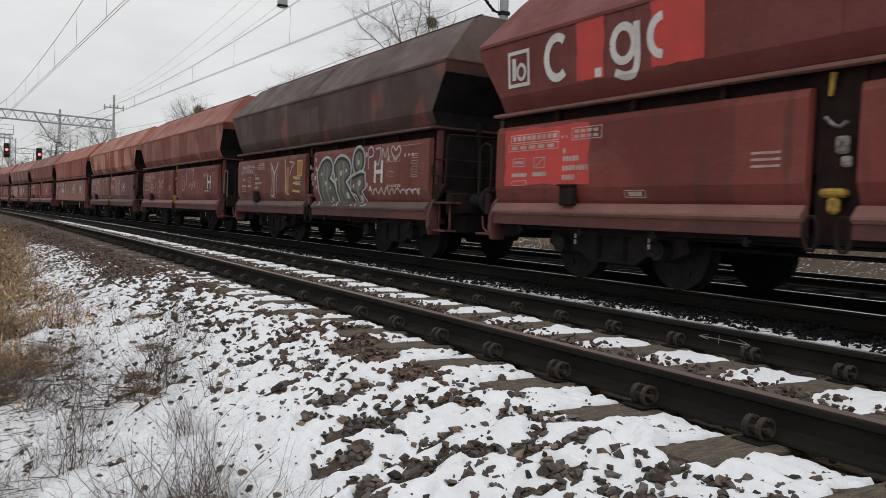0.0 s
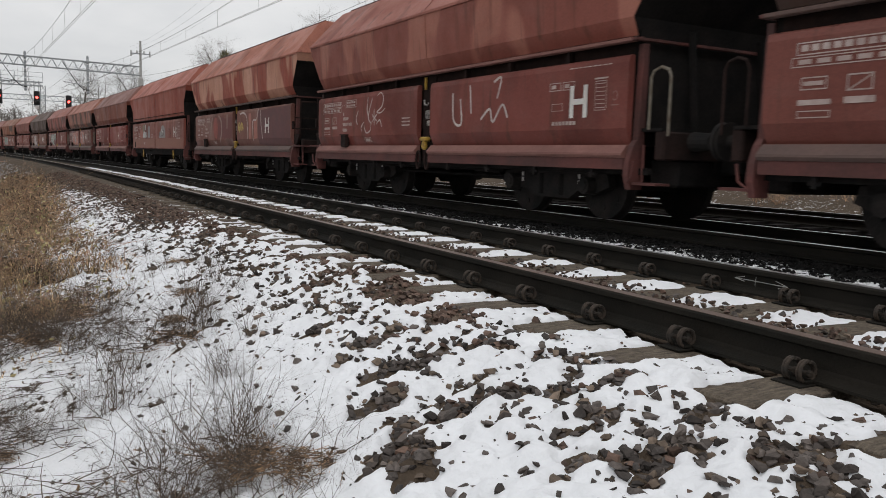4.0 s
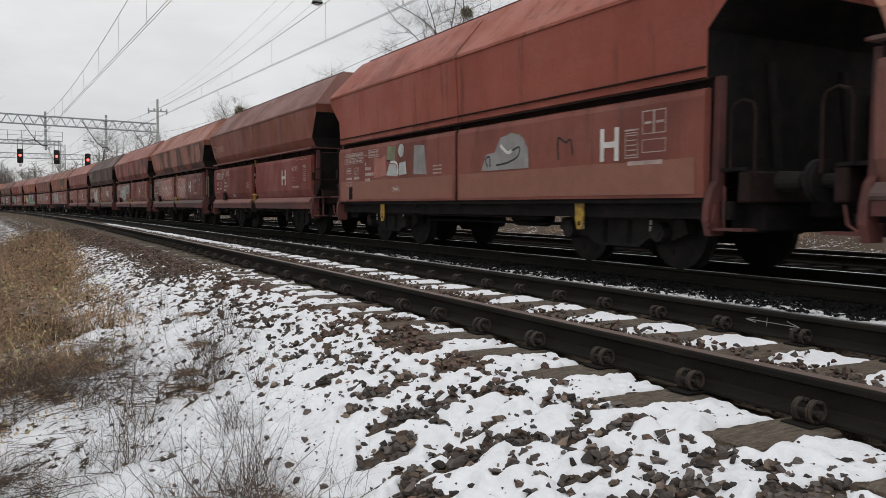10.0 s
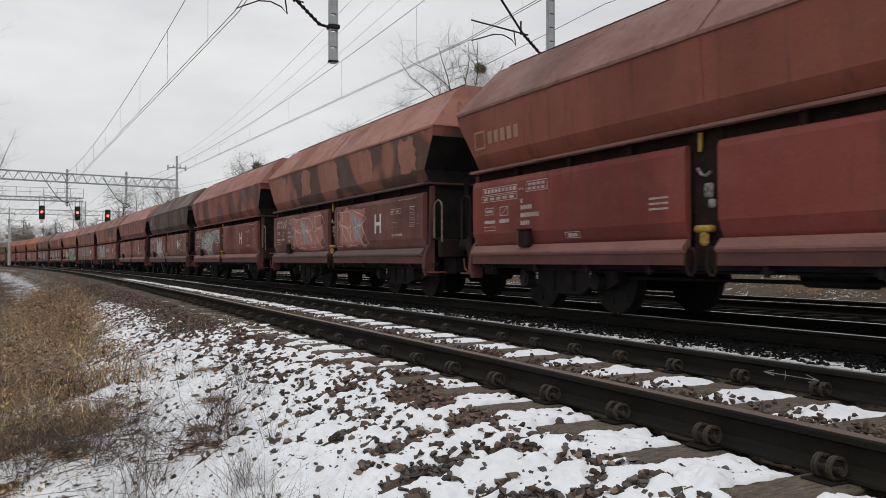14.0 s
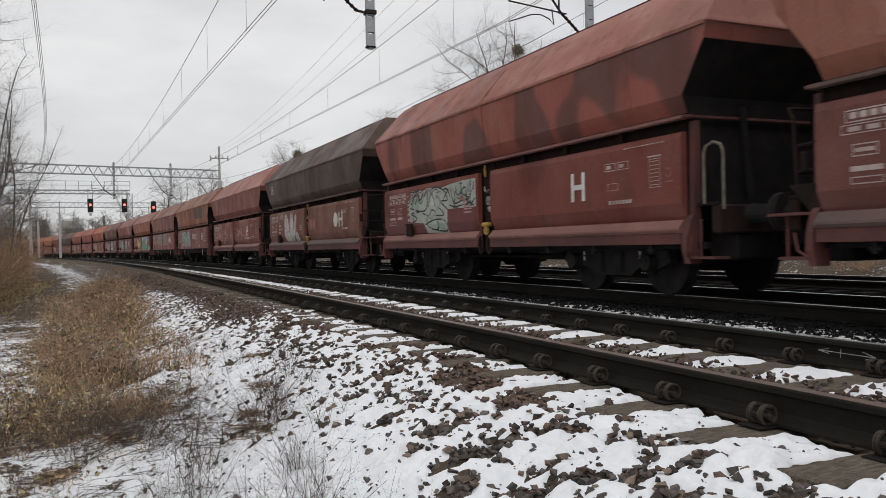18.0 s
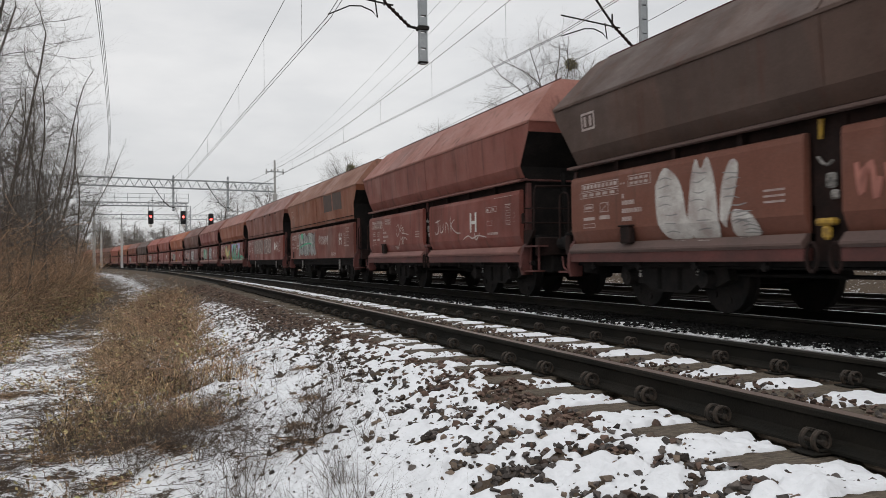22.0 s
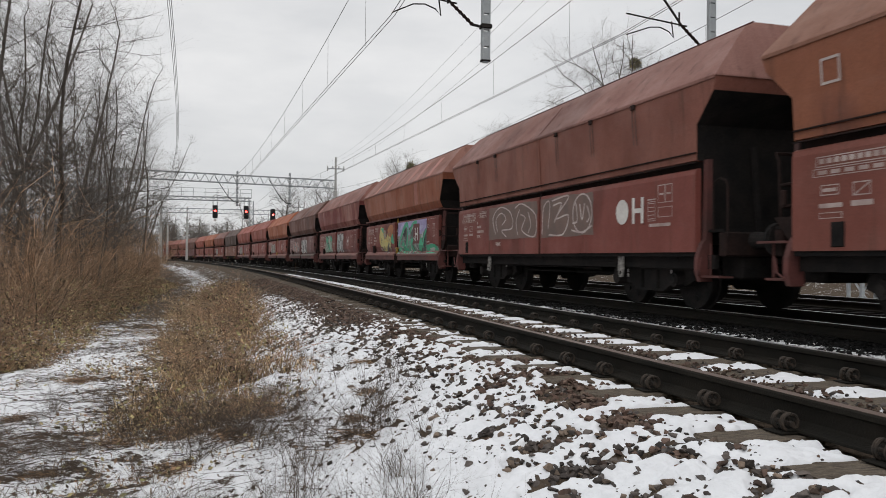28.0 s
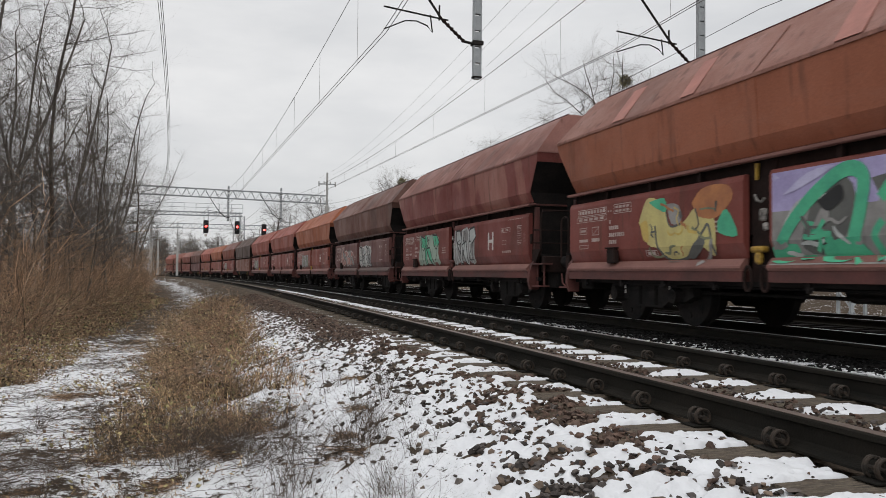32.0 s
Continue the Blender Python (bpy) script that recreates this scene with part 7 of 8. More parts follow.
def wild(w, y0, y1, z0, z1, seed, fills, outline, edge, n=5, ow=0.05, hollow=False):
    """Interlocking angular letters: a ground, spiky filled pieces, highlights, dark inner lines and a pale outline."""
    r = random.Random(seed)
    span, mid, half = abs(y1 - y0), (z0 + z1) / 2, (z1 - z0) / 2
    top, bot = [], []
    for k in range(2 * n + 1):
        y = y0 + (y1 - y0) * k / (2 * n)
        top.append((y, z1 - half * r.uniform(0.0, 0.35)))
        bot.append((y, z0 + half * r.uniform(0.0, 0.30)))
    if not hollow:
        Decal(0.0003).fill(top + bot[::-1]).put("graffiti_ground", fills[0], w, "sprayed graffiti ground")
    for k in range(n):
        yc = y0 + (y1 - y0) * (k + 0.5) / n
        hw = span / n * 0.72
        tilt = r.uniform(-0.35, 0.35)
        # a letter made of a slanted stem, an arm and a leg
        stem = [(-0.75, -0.95), (-0.35, -1.0), (-0.15, 0.85), (-0.6, 0.95)]
        arm = [(-0.4, 0.9), (0.5, r.uniform(0.6, 1.0)), (0.95, r.uniform(0.1, 0.5)), (0.3, r.uniform(-0.1, 0.2)), (-0.3, 0.25)]
        leg = [(-0.4, r.uniform(-0.1, 0.2)), (0.3, r.uniform(0.0, 0.3)), (1.0, -0.9), (0.45, -1.0), (-0.1, -0.25)]
        for j, poly in enumerate((stem, arm, leg)):
            pts = [(yc - hw * (a + tilt * b * 0.5 + r.uniform(-0.12, 0.12)), mid + half * 0.97 * b) for a, b in poly]
            lift = 0.0008 + 0.0007 * (3 * k + j) / 3
            if not hollow:
                Decal(lift).fill(pts).put("graffiti_fill", fills[(k + j) % len(fills)], w, "sprayed graffiti fill")
            Decal(lift + 0.0003).line(pts + pts[:2], ow).put("graffiti_outline", edge if (k + j) % 2 else outline, w, "sprayed graffiti outline")
        pts = [(yc + hw * r.uniform(-0.7, 0.7), mid + half * r.uniform(-0.8, 0.8)) for _ in range(4)]
        Decal(0.0016 + 0.0007 * k).line(smooth(pts, 5), ow * 0.8, True).put("graffiti_stroke", edge, w, "sprayed graffiti stroke")


def patch(w, y0, y1, z0, z1, mat, label, rough=0.05, seed=1, lift=0.0):
    """A repainted patch with an uneven edge."""
    r = random.Random(seed)
    pts = []
    for (a, b), (c, e) in zip(((y0, z0), (y1, z0), (y1, z1), (y0, z1)), ((y1, z0), (y1, z1), (y0, z1), (y0, z0))):
        for k in range(6):
            f = k / 6
            pts.append((a + (c - a) * f + r.uniform(-rough, rough), b + (e - b) * f + r.uniform(-rough, rough) * 0.7))
    # strips keep the patch on the bent wall
    Decal(0.0003 + lift).fill(pts).put("paint_patch", mat, w, label)


for n, w in enumerate(wagons[:20]):
    inscriptions(w, n in FLUSH, n)
    if n not in (0, 14):
        hy = {1: -3.23, 2: -4.15, 3: -3.10, 4: -3.80, 8: -3.50, 10: -3.60, 11: -3.80, 12: -2.62}.get(n, -2.85)
        letter(w, "H", hy, 1.36, 0.58, STRONG_WHITE, 0.008)
    if n in (8, 11):
        Decal(0.006).disc(-3.23 if n == 8 else -3.50, 1.56, 0.21).put("disc", STRONG_WHITE, w, "white painted disc")

W = wagons
# first wagon: pale ring and bar shapes and bright red repaints on the hopper wall
d = Decal(0.002)
d.outline(5.05, 4.55, 2.62, 3.12, 0.05).bar(4.95, 4.86, 2.72, 3.02).ring(4.74, 2.82, 0.10, 0.05, sy=0.9)
d.put("emblem", STRONG_WHITE, W[0], "pale framed emblem shape")
d = Decal(0.002)
d.ring(3.95, 2.90, 0.26, 0.11, 50, 310, sy=-0.85)
d.put("emblem", STRONG_WHITE, W[0], "pale ring shape")
d = Decal(0.002)
d.ring(2.72, 2.88, 0.20, 0.10, sy=0.9).line(smooth([(2.50, 3.10), (2.50, 2.60), (2.66, 2.50), (2.86, 2.56)], 5), 0.10)
d.put("emblem", STRONG_WHITE, W[0], "pale ring and tail shape")
Decal(0.002).ring(2.10, 2.88, 0.21, 0.10, 90, 270, sy=-0.9).put("emblem", STRONG_WHITE, W[0], "pale ring shape")
Decal(0.002).bar(3.22, 3.10, 2.55, 2.66).put("emblem", STRONG_WHITE, W[0], "pale bar shape")
patch(W[0], 3.55, 3.05, 2.54, 3.28, BRIGHT_RED, "bright red repaint", 0.02, 2)
patch(W[0], 2.28, 1.50, 2.54, 3.28, BRIGHT_RED, "bright red repaint", 0.02, 3)
patch(W[0], 5.05, 3.25, 1.25, 2.02, BRIGHT_RED, "bright red repaint", 0.03, 4, -0.0006)

# second wagon: silver bubble letters, scribbles, orange strokes
w = W[1]


def bubble(w, loop, level, stripes, dots):
    """A fat letter: silver halo, black line, slate body with moss stripes and dots."""
    loop = [tuple(q) for q in loop]
    ring = loop + loop[:2]
    Decal(0.001 + level).line(ring, 0.24).put("graffiti_halo", SILVER, w, "silver graffiti halo")
    Decal(0.0014 + level).line(ring, 0.13).put("graffiti_outline", BLACK_SPRAY, w, "black graffiti outline")
    Decal(0.0018 + level).fill(loop).put("graffiti_fill", SLATE, w, "slate grey graffiti fill")
    for pts in stripes:
        Decal(0.0022 + level).line(smooth(pts, 4), 0.085).put("graffiti_stripe", MOSS, w, "moss green stripe")
    for y, z, q in dots:
        Decal(0.0026 + level).disc(y, z, q).put("graffiti_dot", CHALK, w, "pale pink spray dot")


bubble(w, smooth([(-0.55, 1.58), (-0.75, 1.78), (-1.02, 1.84), (-1.20, 1.74), (-1.18, 1.58), (-1.05, 1.46), (-1.34, 1.32), (-1.45, 1.14), (-1.36, 0.94), (-0.80, 0.94), (-0.66, 1.30), (-0.55, 1.58)], 3)[:-1], 0.0,
       [[(-0.84, 0.95), (-0.80, 1.3), (-0.84, 1.74)], [(-1.10, 0.95), (-1.04, 1.25), (-1.02, 1.72)]], [(-0.72, 1.58, 0.04), (-0.96, 1.38, 0.05), (-1.26, 1.04, 0.06), (-1.2, 1.28, 0.03)])
bubble(w, smooth([(-1.42, 1.70), (-1.58, 1.82), (-1.83, 1.84), (-2.08, 1.74), (-2.12, 1.56), (-1.90, 1.40), (-2.16, 1.16), (-2.26, 0.94), (-1.74, 0.94), (-1.62, 1.3), (-1.42, 1.70)], 3)[:-1], 0.003,
       [[(-1.72, 1.0), (-1.66, 1.4), (-1.62, 1.78)], [(-1.95, 0.96), (-1.88, 1.2), (-1.84, 1.8)]], [(-1.74, 1.58, 0.06), (-2.0, 1.62, 0.04), (-2.06, 1.12, 0.075), (-1.52, 1.45, 0.04)])
bubble(w, [(-2.57 - 0.19 * math.cos(k * 0.4488), 1.79 + 0.19 * math.sin(k * 0.4488)) for k in range(14)], 0.006, [[(-2.50, 1.64), (-2.50, 1.94)], [(-2.66, 1.64), (-2.66, 1.94)]], [(-2.56, 1.76, 0.06)])
bubble(w, [(-2.30, 1.42), (-2.70, 1.50), (-2.80, 1.50), (-2.84, 1.30), (-2.66, 1.18), (-2.86, 0.95), (-2.60, 0.95), (-2.52, 1.18), (-2.32, 1.24)], 0.009, [[(-2.62, 1.0), (-2.58, 1.2), (-2.60, 1.46)]], [(-2.64, 1.36, 0.06), (-2.38, 1.30, 0.04), (-2.7, 1.06, 0.07)])
d = Decal(0.001)
d.line(smooth([(-3.0, 1.62), (-2.98, 1.98), (-3.15, 2.02), (-3.2, 1.88), (-3.02, 1.84)], 5), 0.035)
d.line(smooth([(-3.3, 1.98), (-3.5, 1.98), (-3.42, 1.7), (-3.28, 1.74)], 5), 0.035)
d.line(smooth([(-3.55, 1.74), (-3.58, 1.98), (-3.68, 1.82), (-3.78, 1.98), (-3.84, 1.74)], 4), 0.035)
d.line(smooth([(-4.1, 1.74), (-3.92, 1.92), (-4.0, 2.0), (-4.1, 1.92), (-4.2, 2.0), (-4.28, 1.9), (-4.1, 1.74)], 4), 0.035)
for k in range(3):
    d.disc(-4.45 - 0.14 * k, 1.82, 0.03)
for y, z in ((-0.38, 1.9), (-0.42, 1.7), (-0.36, 1.5), (-2.95, 1.32), (-3.1, 1.25), (-0.45, 1.3), (-2.9, 1.9)):
    d.disc(y, z, 0.05)
d.put("tag", CHALK, w, "white scrawled tag")
d = Decal(0.001)
scribble(d, -3.1, -5.05, 1.12, 1.28, 6, 9, 0.03)
d.put("tag", CHALK, w, "small white scrawl")
for pts, q in (([(2.61, 1.95), (2.42, 1.80), (2.30, 1.62)], 0.06), ([(2.03, 1.95), (2.16, 1.80), (2.30, 1.62), (2.29, 1.14)], 0.06), ([(2.52, 1.85), (2.44, 1.5), (2.46, 1.2)], 0.03), ([(2.10, 1.84), (2.14, 1.4), (2.12, 1.18)], 0.03),
               ([(1.56, 1.99), (1.50, 1.6), (1.46, 1.16)], 0.05), ([(1.24, 1.92), (0.96, 1.88), (1.10, 1.78), (1.22, 1.60)], 0.04)):
    Decal(0.001).line(smooth(pts, 5), q).put("tag_stroke", CHALK, w, "pale spray letter stroke")
Decal(0.0006).bar(1.44, 1.28, 1.18, 1.80).put("tag_fill", ORANGE, w, "thin orange spray fill")
Decal(0.0006).fill([(0.73, 1.94), (0.45, 1.90), (0.45, 1.57), (0.73, 1.61)]).put("tag_fill", ORANGE, w, "orange spray square")
Decal(0.0012).outline(0.75, 0.43, 1.56, 1.94, 0.035).put("tag_stroke", GOLD, w, "ochre spray outline")
for z in (1.55, 1.42, 1.24):
    Decal(0.0012).line([(1.01, z), (0.55, z - 0.03)], 0.05).put("tag_stroke", GOLD, w, "ochre spray bar")
Decal(0.0014).line([(1.48, 1.18), (1.26, 1.16)], 0.05).put("tag_stroke", GOLD, w, "ochre spray bar")
patch(w, 0.55, -0.45, 2.42, 3.05, BROWN_PATCH, "dark repaint", 0.03, 6)

# third wagon
w = W[2]
for pts in ([(2.92, 1.72), (3.02, 1.55), (2.95, 1.42)], [(2.62, 1.48), (2.75, 1.38), (2.72, 1.28)], [(2.42, 1.98), (2.46, 1.70), (2.36, 1.55)], [(2.20, 1.95), (2.40, 1.58), (2.22, 1.42)],
            [(2.62, 1.42), (2.50, 1.26), (2.30, 1.30), (2.28, 1.42)], [(2.12, 1.74), (2.10, 1.40)], [(2.22, 1.62), (1.98, 1.48)], [(1.98, 1.62), (2.22, 1.46)],
            [(1.98, 1.98), (1.80, 2.03), (1.68, 1.92), (1.75, 1.76), (1.98, 1.66), (1.80, 1.64), (1.60, 1.72)], [(2.00, 1.42), (1.84, 1.50), (1.74, 1.36)]):
    Decal(0.001).line(smooth(pts, 5), 0.028, True).put("tag_stroke", CHALK, w, "thin white scrawl")
d = Decal(0.001)
d.line(smooth([(-1.05, 1.85), (-1.1, 1.4), (-1.35, 1.35), (-1.3, 1.75)], 5), 0.04).line(smooth([(-1.6, 1.95), (-1.65, 1.5)], 4), 0.04)
d.line(smooth([(-1.95, 1.4), (-2.2, 1.55), (-2.3, 1.35), (-2.55, 1.6), (-2.7, 1.4)], 5), 0.04).line(smooth([(-2.3, 1.95), (-2.5, 2.0), (-2.4, 1.7)], 5), 0.04)
d.put("tag", CHALK, w, "thin white scrawl")

# fourth wagon
w = W[3]
d = Decal(0.001)
d.fill([tuple(p) for p in smooth([(2.5, 1.3), (2.65, 1.6), (2.5, 1.9), (2.2, 1.92), (2.05, 1.6), (2.15, 1.25), (2.5, 1.3)], 4)[:-1]])
d.put("graffiti_fill", paint("dull red spray", (0.27, 0.065, 0.052)), w, "dull red oval")
d = Decal(0.0015)
d.line(smooth([(3.0, 1.05), (2.95, 1.6), (2.75, 1.95)], 5), 0.16, True).line(smooth([(1.95, 1.98), (1.62, 1.80), (1.58, 1.4), (1.8, 1.1)], 5), 0.14, True)
d.bar(0.95, 0.82, 1.55, 2.0)
d.put("graffiti_stroke", paint("thin grey spray", (0.27, 0.19, 0.165), (0.20, 0.11, 0.09)), w, "pale grey spray strokes")
d = Decal(0.0012)
d.line(smooth([(-0.6, 1.95), (-1.0, 1.98), (-1.35, 1.8), (-1.45, 1.2)], 5), 0.05).line(smooth([(-2.5, 2.05), (-2.3, 1.75), (-1.95, 1.7), (-2.0, 1.15)], 5), 0.05).line(smooth([(-2.7, 2.0), (-2.75, 1.6), (-2.9, 1.2)], 5), 0.04)
d.put("graffiti_stroke", CHALK, w, "pale spray strokes")
d = Decal(0.0008)
d.line(smooth([(-1.65, 1.95), (-1.7, 1.2)], 4), 0.26).line(smooth([(-2.2, 1.72), (-2.25, 1.2)], 4), 0.3)
d.put("graffiti_stroke", SALMON, w, "salmon spray strokes")
d = Decal(0.0018)
scribble(d, -0.4, -1.0, 1.35, 1.85, 9, 5, 0.04)
d.put("tag", GOLD, w, "yellow scrawl")
patch(w, -2.45, -5.2, 1.02, 2.02, paint("maroon repaint", (0.115, 0.042, 0.042), (0.095, 0.038, 0.038)), "dark repaint of the flap", 0.03, 8, -0.0002)
patch(w, 2.0, 0.3, 1.25, 1.9, OXIDE, "repaint of the flap", 0.05, 9, -0.0002)

# fifth wagon: two pale pieces, a lighter band below
w = W[4]
for y0, y1 in ((0.12, 5.45), (-0.12, -5.45)):
    patch(w, y0, y1, 0.92, 1.32, paint("faded brown band", (0.20, 0.085, 0.060), (0.23, 0.095, 0.066)), "faded lower band of the flap", 0.01, 12, -0.0004)
for pts, m in (([(-0.85, 1.34), (-1.0, 1.60), (-1.25, 1.62), (-1.42, 1.84), (-1.75, 1.88), (-2.05, 1.80), (-2.18, 1.62), (-2.2, 1.34)], GREY), ([(-1.35, 1.76), (-1.7, 1.90), (-2.0, 1.84), (-1.6, 1.70)], MOSS), ([(-1.2, 1.36), (-1.3, 1.6), (-1.5, 1.66), (-1.6, 1.4)], SILVER),
               ([(3.55, 1.36), (3.5, 1.80), (3.2, 1.74), (2.95, 1.82), (2.9, 1.40)], SALMON), ([(2.9, 1.72), (2.85, 1.98), (2.45, 1.96), (2.5, 1.66)], MOSS), ([(2.9, 1.40), (2.75, 1.62), (2.45, 1.60), (2.35, 1.36)], SILVER), ([(1.65, 1.38), (1.62, 1.92), (1.2, 1.90), (1.1, 1.36)], GREY)):
    Decal(0.0006 + 0.0001 * len(pts)).fill(pts).put("graffiti_fill", m, w, "pale sprayed graffiti fill")
for pts in ([(-1.05, 1.40), (-0.98, 1.52), (-1.1, 1.56), (-1.12, 1.40)], [(-1.3, 1.42), (-1.6, 1.44), (-1.9, 1.52), (-1.95, 1.66), (-1.7, 1.60)], [(-2.93, 1.42), (-2.91, 1.72), (-3.09, 1.65), (-3.2, 1.68), (-3.25, 1.47)], [(2.88, 1.70), (2.5, 1.66)]):
    Decal(0.002).line(smooth(pts, 4), 0.03).put("graffiti_stroke", BLACK_SPRAY, w, "black sprayed stroke")
for pts in ([(-1.42, 1.72), (-1.62, 1.60), (-1.75, 1.62)], [(2.35, 1.40), (2.4, 1.62), (2.7, 1.66)]):
    Decal(0.0022).line(smooth(pts, 4), 0.05).put("graffiti_stroke", STRONG_WHITE, w, "white sprayed stroke")
Decal(0.0018).disc(2.2, 1.86, 0.13).put("graffiti_fill", SILVER, w, "silver sprayed disc")
Decal(0.0018).fill([(2.3, 1.38), (2.28, 1.62), (2.0, 1.64), (1.95, 1.40)]).put("graffiti_fill", SILVER, w, "silver sprayed fill")

# sixth wagon: small pale name bar on the hopper wall
d = Decal(0.002)
d.outline(5.2, 4.85, 2.62, 2.92, 0.03)
for k in range(5):
    d.bar(4.75 - 0.2 * k, 4.62 - 0.2 * k, 2.68, 2.88)
d.put("emblem", paint("faded tan paint", (0.34, 0.19, 0.14)), W[5], "faded framed emblem and bars")

# seventh wagon: outline pieces and camouflage
w = W[6]
for y0, y1, sd in ((3.4, 0.6, 13), (-0.5, -2.3, 14)):
    r = random.Random(sd)
    patch(w, y0 - 0.1, y1 + 0.1, 1.08, 1.98, SALMON, "thin salmon repaint", 0.12, sd, -0.0002)
    wild(w, y0, y1, 1.08, 1.98, sd, (SALMON,), CHALK, CHALK, 3 if y0 > 0 else 2, 0.022, True)
    Decal(0.0004).fill([(y0 - 0.9, 1.9), (y0 - 1.1, 1.3), (y0 - 1.5, 1.15), (y0 - 1.55, 1.7)]).put("graffiti_fill", GREY, w, "thin grey spray fill")
for k in range(5):
    patch(w, 4.6 - k * 2.2, 3.85 - k * 2.2, 2.55, 3.2, paint("lighter tan repaint", (0.33, 0.14, 0.10)), "lighter repaint patch", 0.08, 40 + k)

# eighth wagon: silver-green piece
w = W[7]
Decal(0.0012).fill([(3.73, 1.76), (3.2, 1.86), (2.6, 1.97), (1.9, 1.92), (1.5, 1.96), (0.9, 1.99), (0.33, 1.99), (0.32, 1.46), (1.6, 1.47), (1.66, 1.0), (2.76, 1.02), (2.82, 1.23), (3.6, 1.28)]).put("graffiti_ground", PALE_SILVER, w, "pale silver-green graffiti ground")
for pts, m in (([(3.5, 1.72), (3.2, 1.80), (3.05, 1.6), (3.3, 1.5)], PALE_GREEN), ([(2.5, 1.6), (2.3, 1.9), (2.0, 1.86), (2.1, 1.6)], SILVER), ([(1.4, 1.84), (1.2, 1.6), (0.9, 1.66), (1.0, 1.9)], PALE_GREEN), ([(2.6, 1.1), (2.1, 1.25), (1.8, 1.2), (1.8, 1.05)], PALE_GREEN), ([(0.8, 1.9), (0.5, 1.9), (0.45, 1.6), (0.7, 1.6)], SILVER)):
    Decal(0.0015).fill(pts).put("graffiti_fill", m, w, "sprayed graffiti fill")
for pts in ([(3.68, 1.62), (3.62, 1.76), (3.19, 1.84), (2.98, 1.66), (2.63, 1.94), (2.66, 1.56), (2.98, 1.49), (3.62, 1.59)], [(2.59, 1.56), (2.35, 1.94), (1.81, 1.88), (1.6, 1.66), (1.94, 1.65), (1.6, 1.47)], [(1.44, 1.88), (1.29, 1.58), (0.9, 1.61), (0.59, 1.63), (0.9, 1.75), (0.97, 1.95)],
            [(0.54, 1.96), (0.54, 1.55), (0.36, 1.62)], [(3.56, 1.45), (3.21, 1.35), (3.46, 1.28), (3.38, 1.47), (3.56, 1.45)], [(2.76, 1.2), (2.21, 1.29), (1.72, 1.24), (1.75, 1.04), (2.49, 1.10)], [(2.03, 1.53), (1.77, 1.37), (2.21, 1.37)], [(2.9, 1.45), (2.55, 1.38), (2.4, 1.5), (2.2, 1.44)], [(1.2, 1.9), (1.1, 1.72), (0.8, 1.86), (0.72, 1.7)], [(1.5, 1.55), (1.2, 1.50), (0.8, 1.53), (0.4, 1.50)]):
    Decal(0.002).line(smooth(pts, 4), 0.032).put("graffiti_stroke", BLACK_SPRAY, w, "black sprayed outline")
patch(W[7], 5.2, 0.4, 1.02, 1.42, OXIDE, "darker repaint of the flap", 0.02, 5, -0.0004)



def clutter(w, y0, y1, z0, z1, seed, mats, count, width, lift):
    """Short curved and hooked spray strokes that fill a piece out."""
    r = random.Random(seed)
    for k in range(count):
        y, z = r.uniform(y1, y0), r.uniform(z0, z1)
        a, n = r.uniform(0, 6.28), r.uniform(0.10, 0.30)
        pts = [(y, z)]
        for j in range(3):
            a += r.uniform(-1.3, 1.3)
            y, z = min(y0, max(y1, y + n * 0.6 * math.cos(a))), min(z1, max(z0, z + n * 0.45 * math.sin(a)))
            pts.append((y, z))
        Decal(lift + 0.0002 * k).line(smooth(pts, 4), width * r.uniform(0.6, 1.3), r.random() < 0.5).put("graffiti_stroke", mats[k % len(mats)], w, "short spray stroke")


clutter(W[7], 3.6, 0.4, 1.48, 1.94, 91, (BLACK_SPRAY, SLATE, BLACK_SPRAY, PALE_GREEN), 34, 0.034, 0.0022)
clutter(W[7], 2.7, 1.7, 1.05, 1.42, 92, (BLACK_SPRAY, GREY, PALE_GREEN), 9, 0.03, 0.0022)
clutter(W[7], 3.6, 0.4, 1.5, 1.9, 93, (SALMON, GREY), 12, 0.07, 0.0016)

# ninth wagon: white brushed fingers
w = W[8]
for k, pts in enumerate(([(2.92, 1.75), (2.73, 1.97), (2.52, 1.89), (2.35, 1.70), (2.26, 1.35), (2.20, 1.01), (2.72, 1.03), (2.90, 1.34)], [(2.21, 1.35), (2.15, 1.76), (2.04, 2.02), (1.95, 1.87), (1.82, 2.02), (1.70, 1.76), (1.65, 1.43), (1.66, 1.01), (2.17, 1.01)],
                         [(1.60, 1.23), (1.56, 1.62), (1.40, 1.92), (1.26, 1.87), (1.30, 1.60), (1.42, 1.30), (1.51, 1.11)], [(1.39, 1.22), (1.33, 1.33), (1.03, 1.24), (0.96, 1.01), (1.37, 1.01)])):
    loop = [tuple(q) for q in smooth(pts + pts[:1], 3)[:-1]]
    Decal(0.001 + 0.0004 * k).fill(loop).put("brush_stroke", BRUSHED, w, "white brushed stroke")
    r = random.Random(k)
    lo, hi = min(q[1] for q in pts), max(q[1] for q in pts)
    for j in range(7):
        z = lo + (hi - lo) * (j + 0.7) / 8
        y0 = pts[0][0] - 0.04 - 0.06 * r.random() - (0.12 if j < 3 else 0.0)
        Decal(0.003).line(smooth([(y0, z), (y0 - 0.14, z + r.uniform(-0.03, 0.03)), (y0 - 0.28, z + r.uniform(-0.04, 0.04))], 3), 0.018, True).put("brush_mark", GREY, w, "grey bristle mark")
d = Decal(0.002)
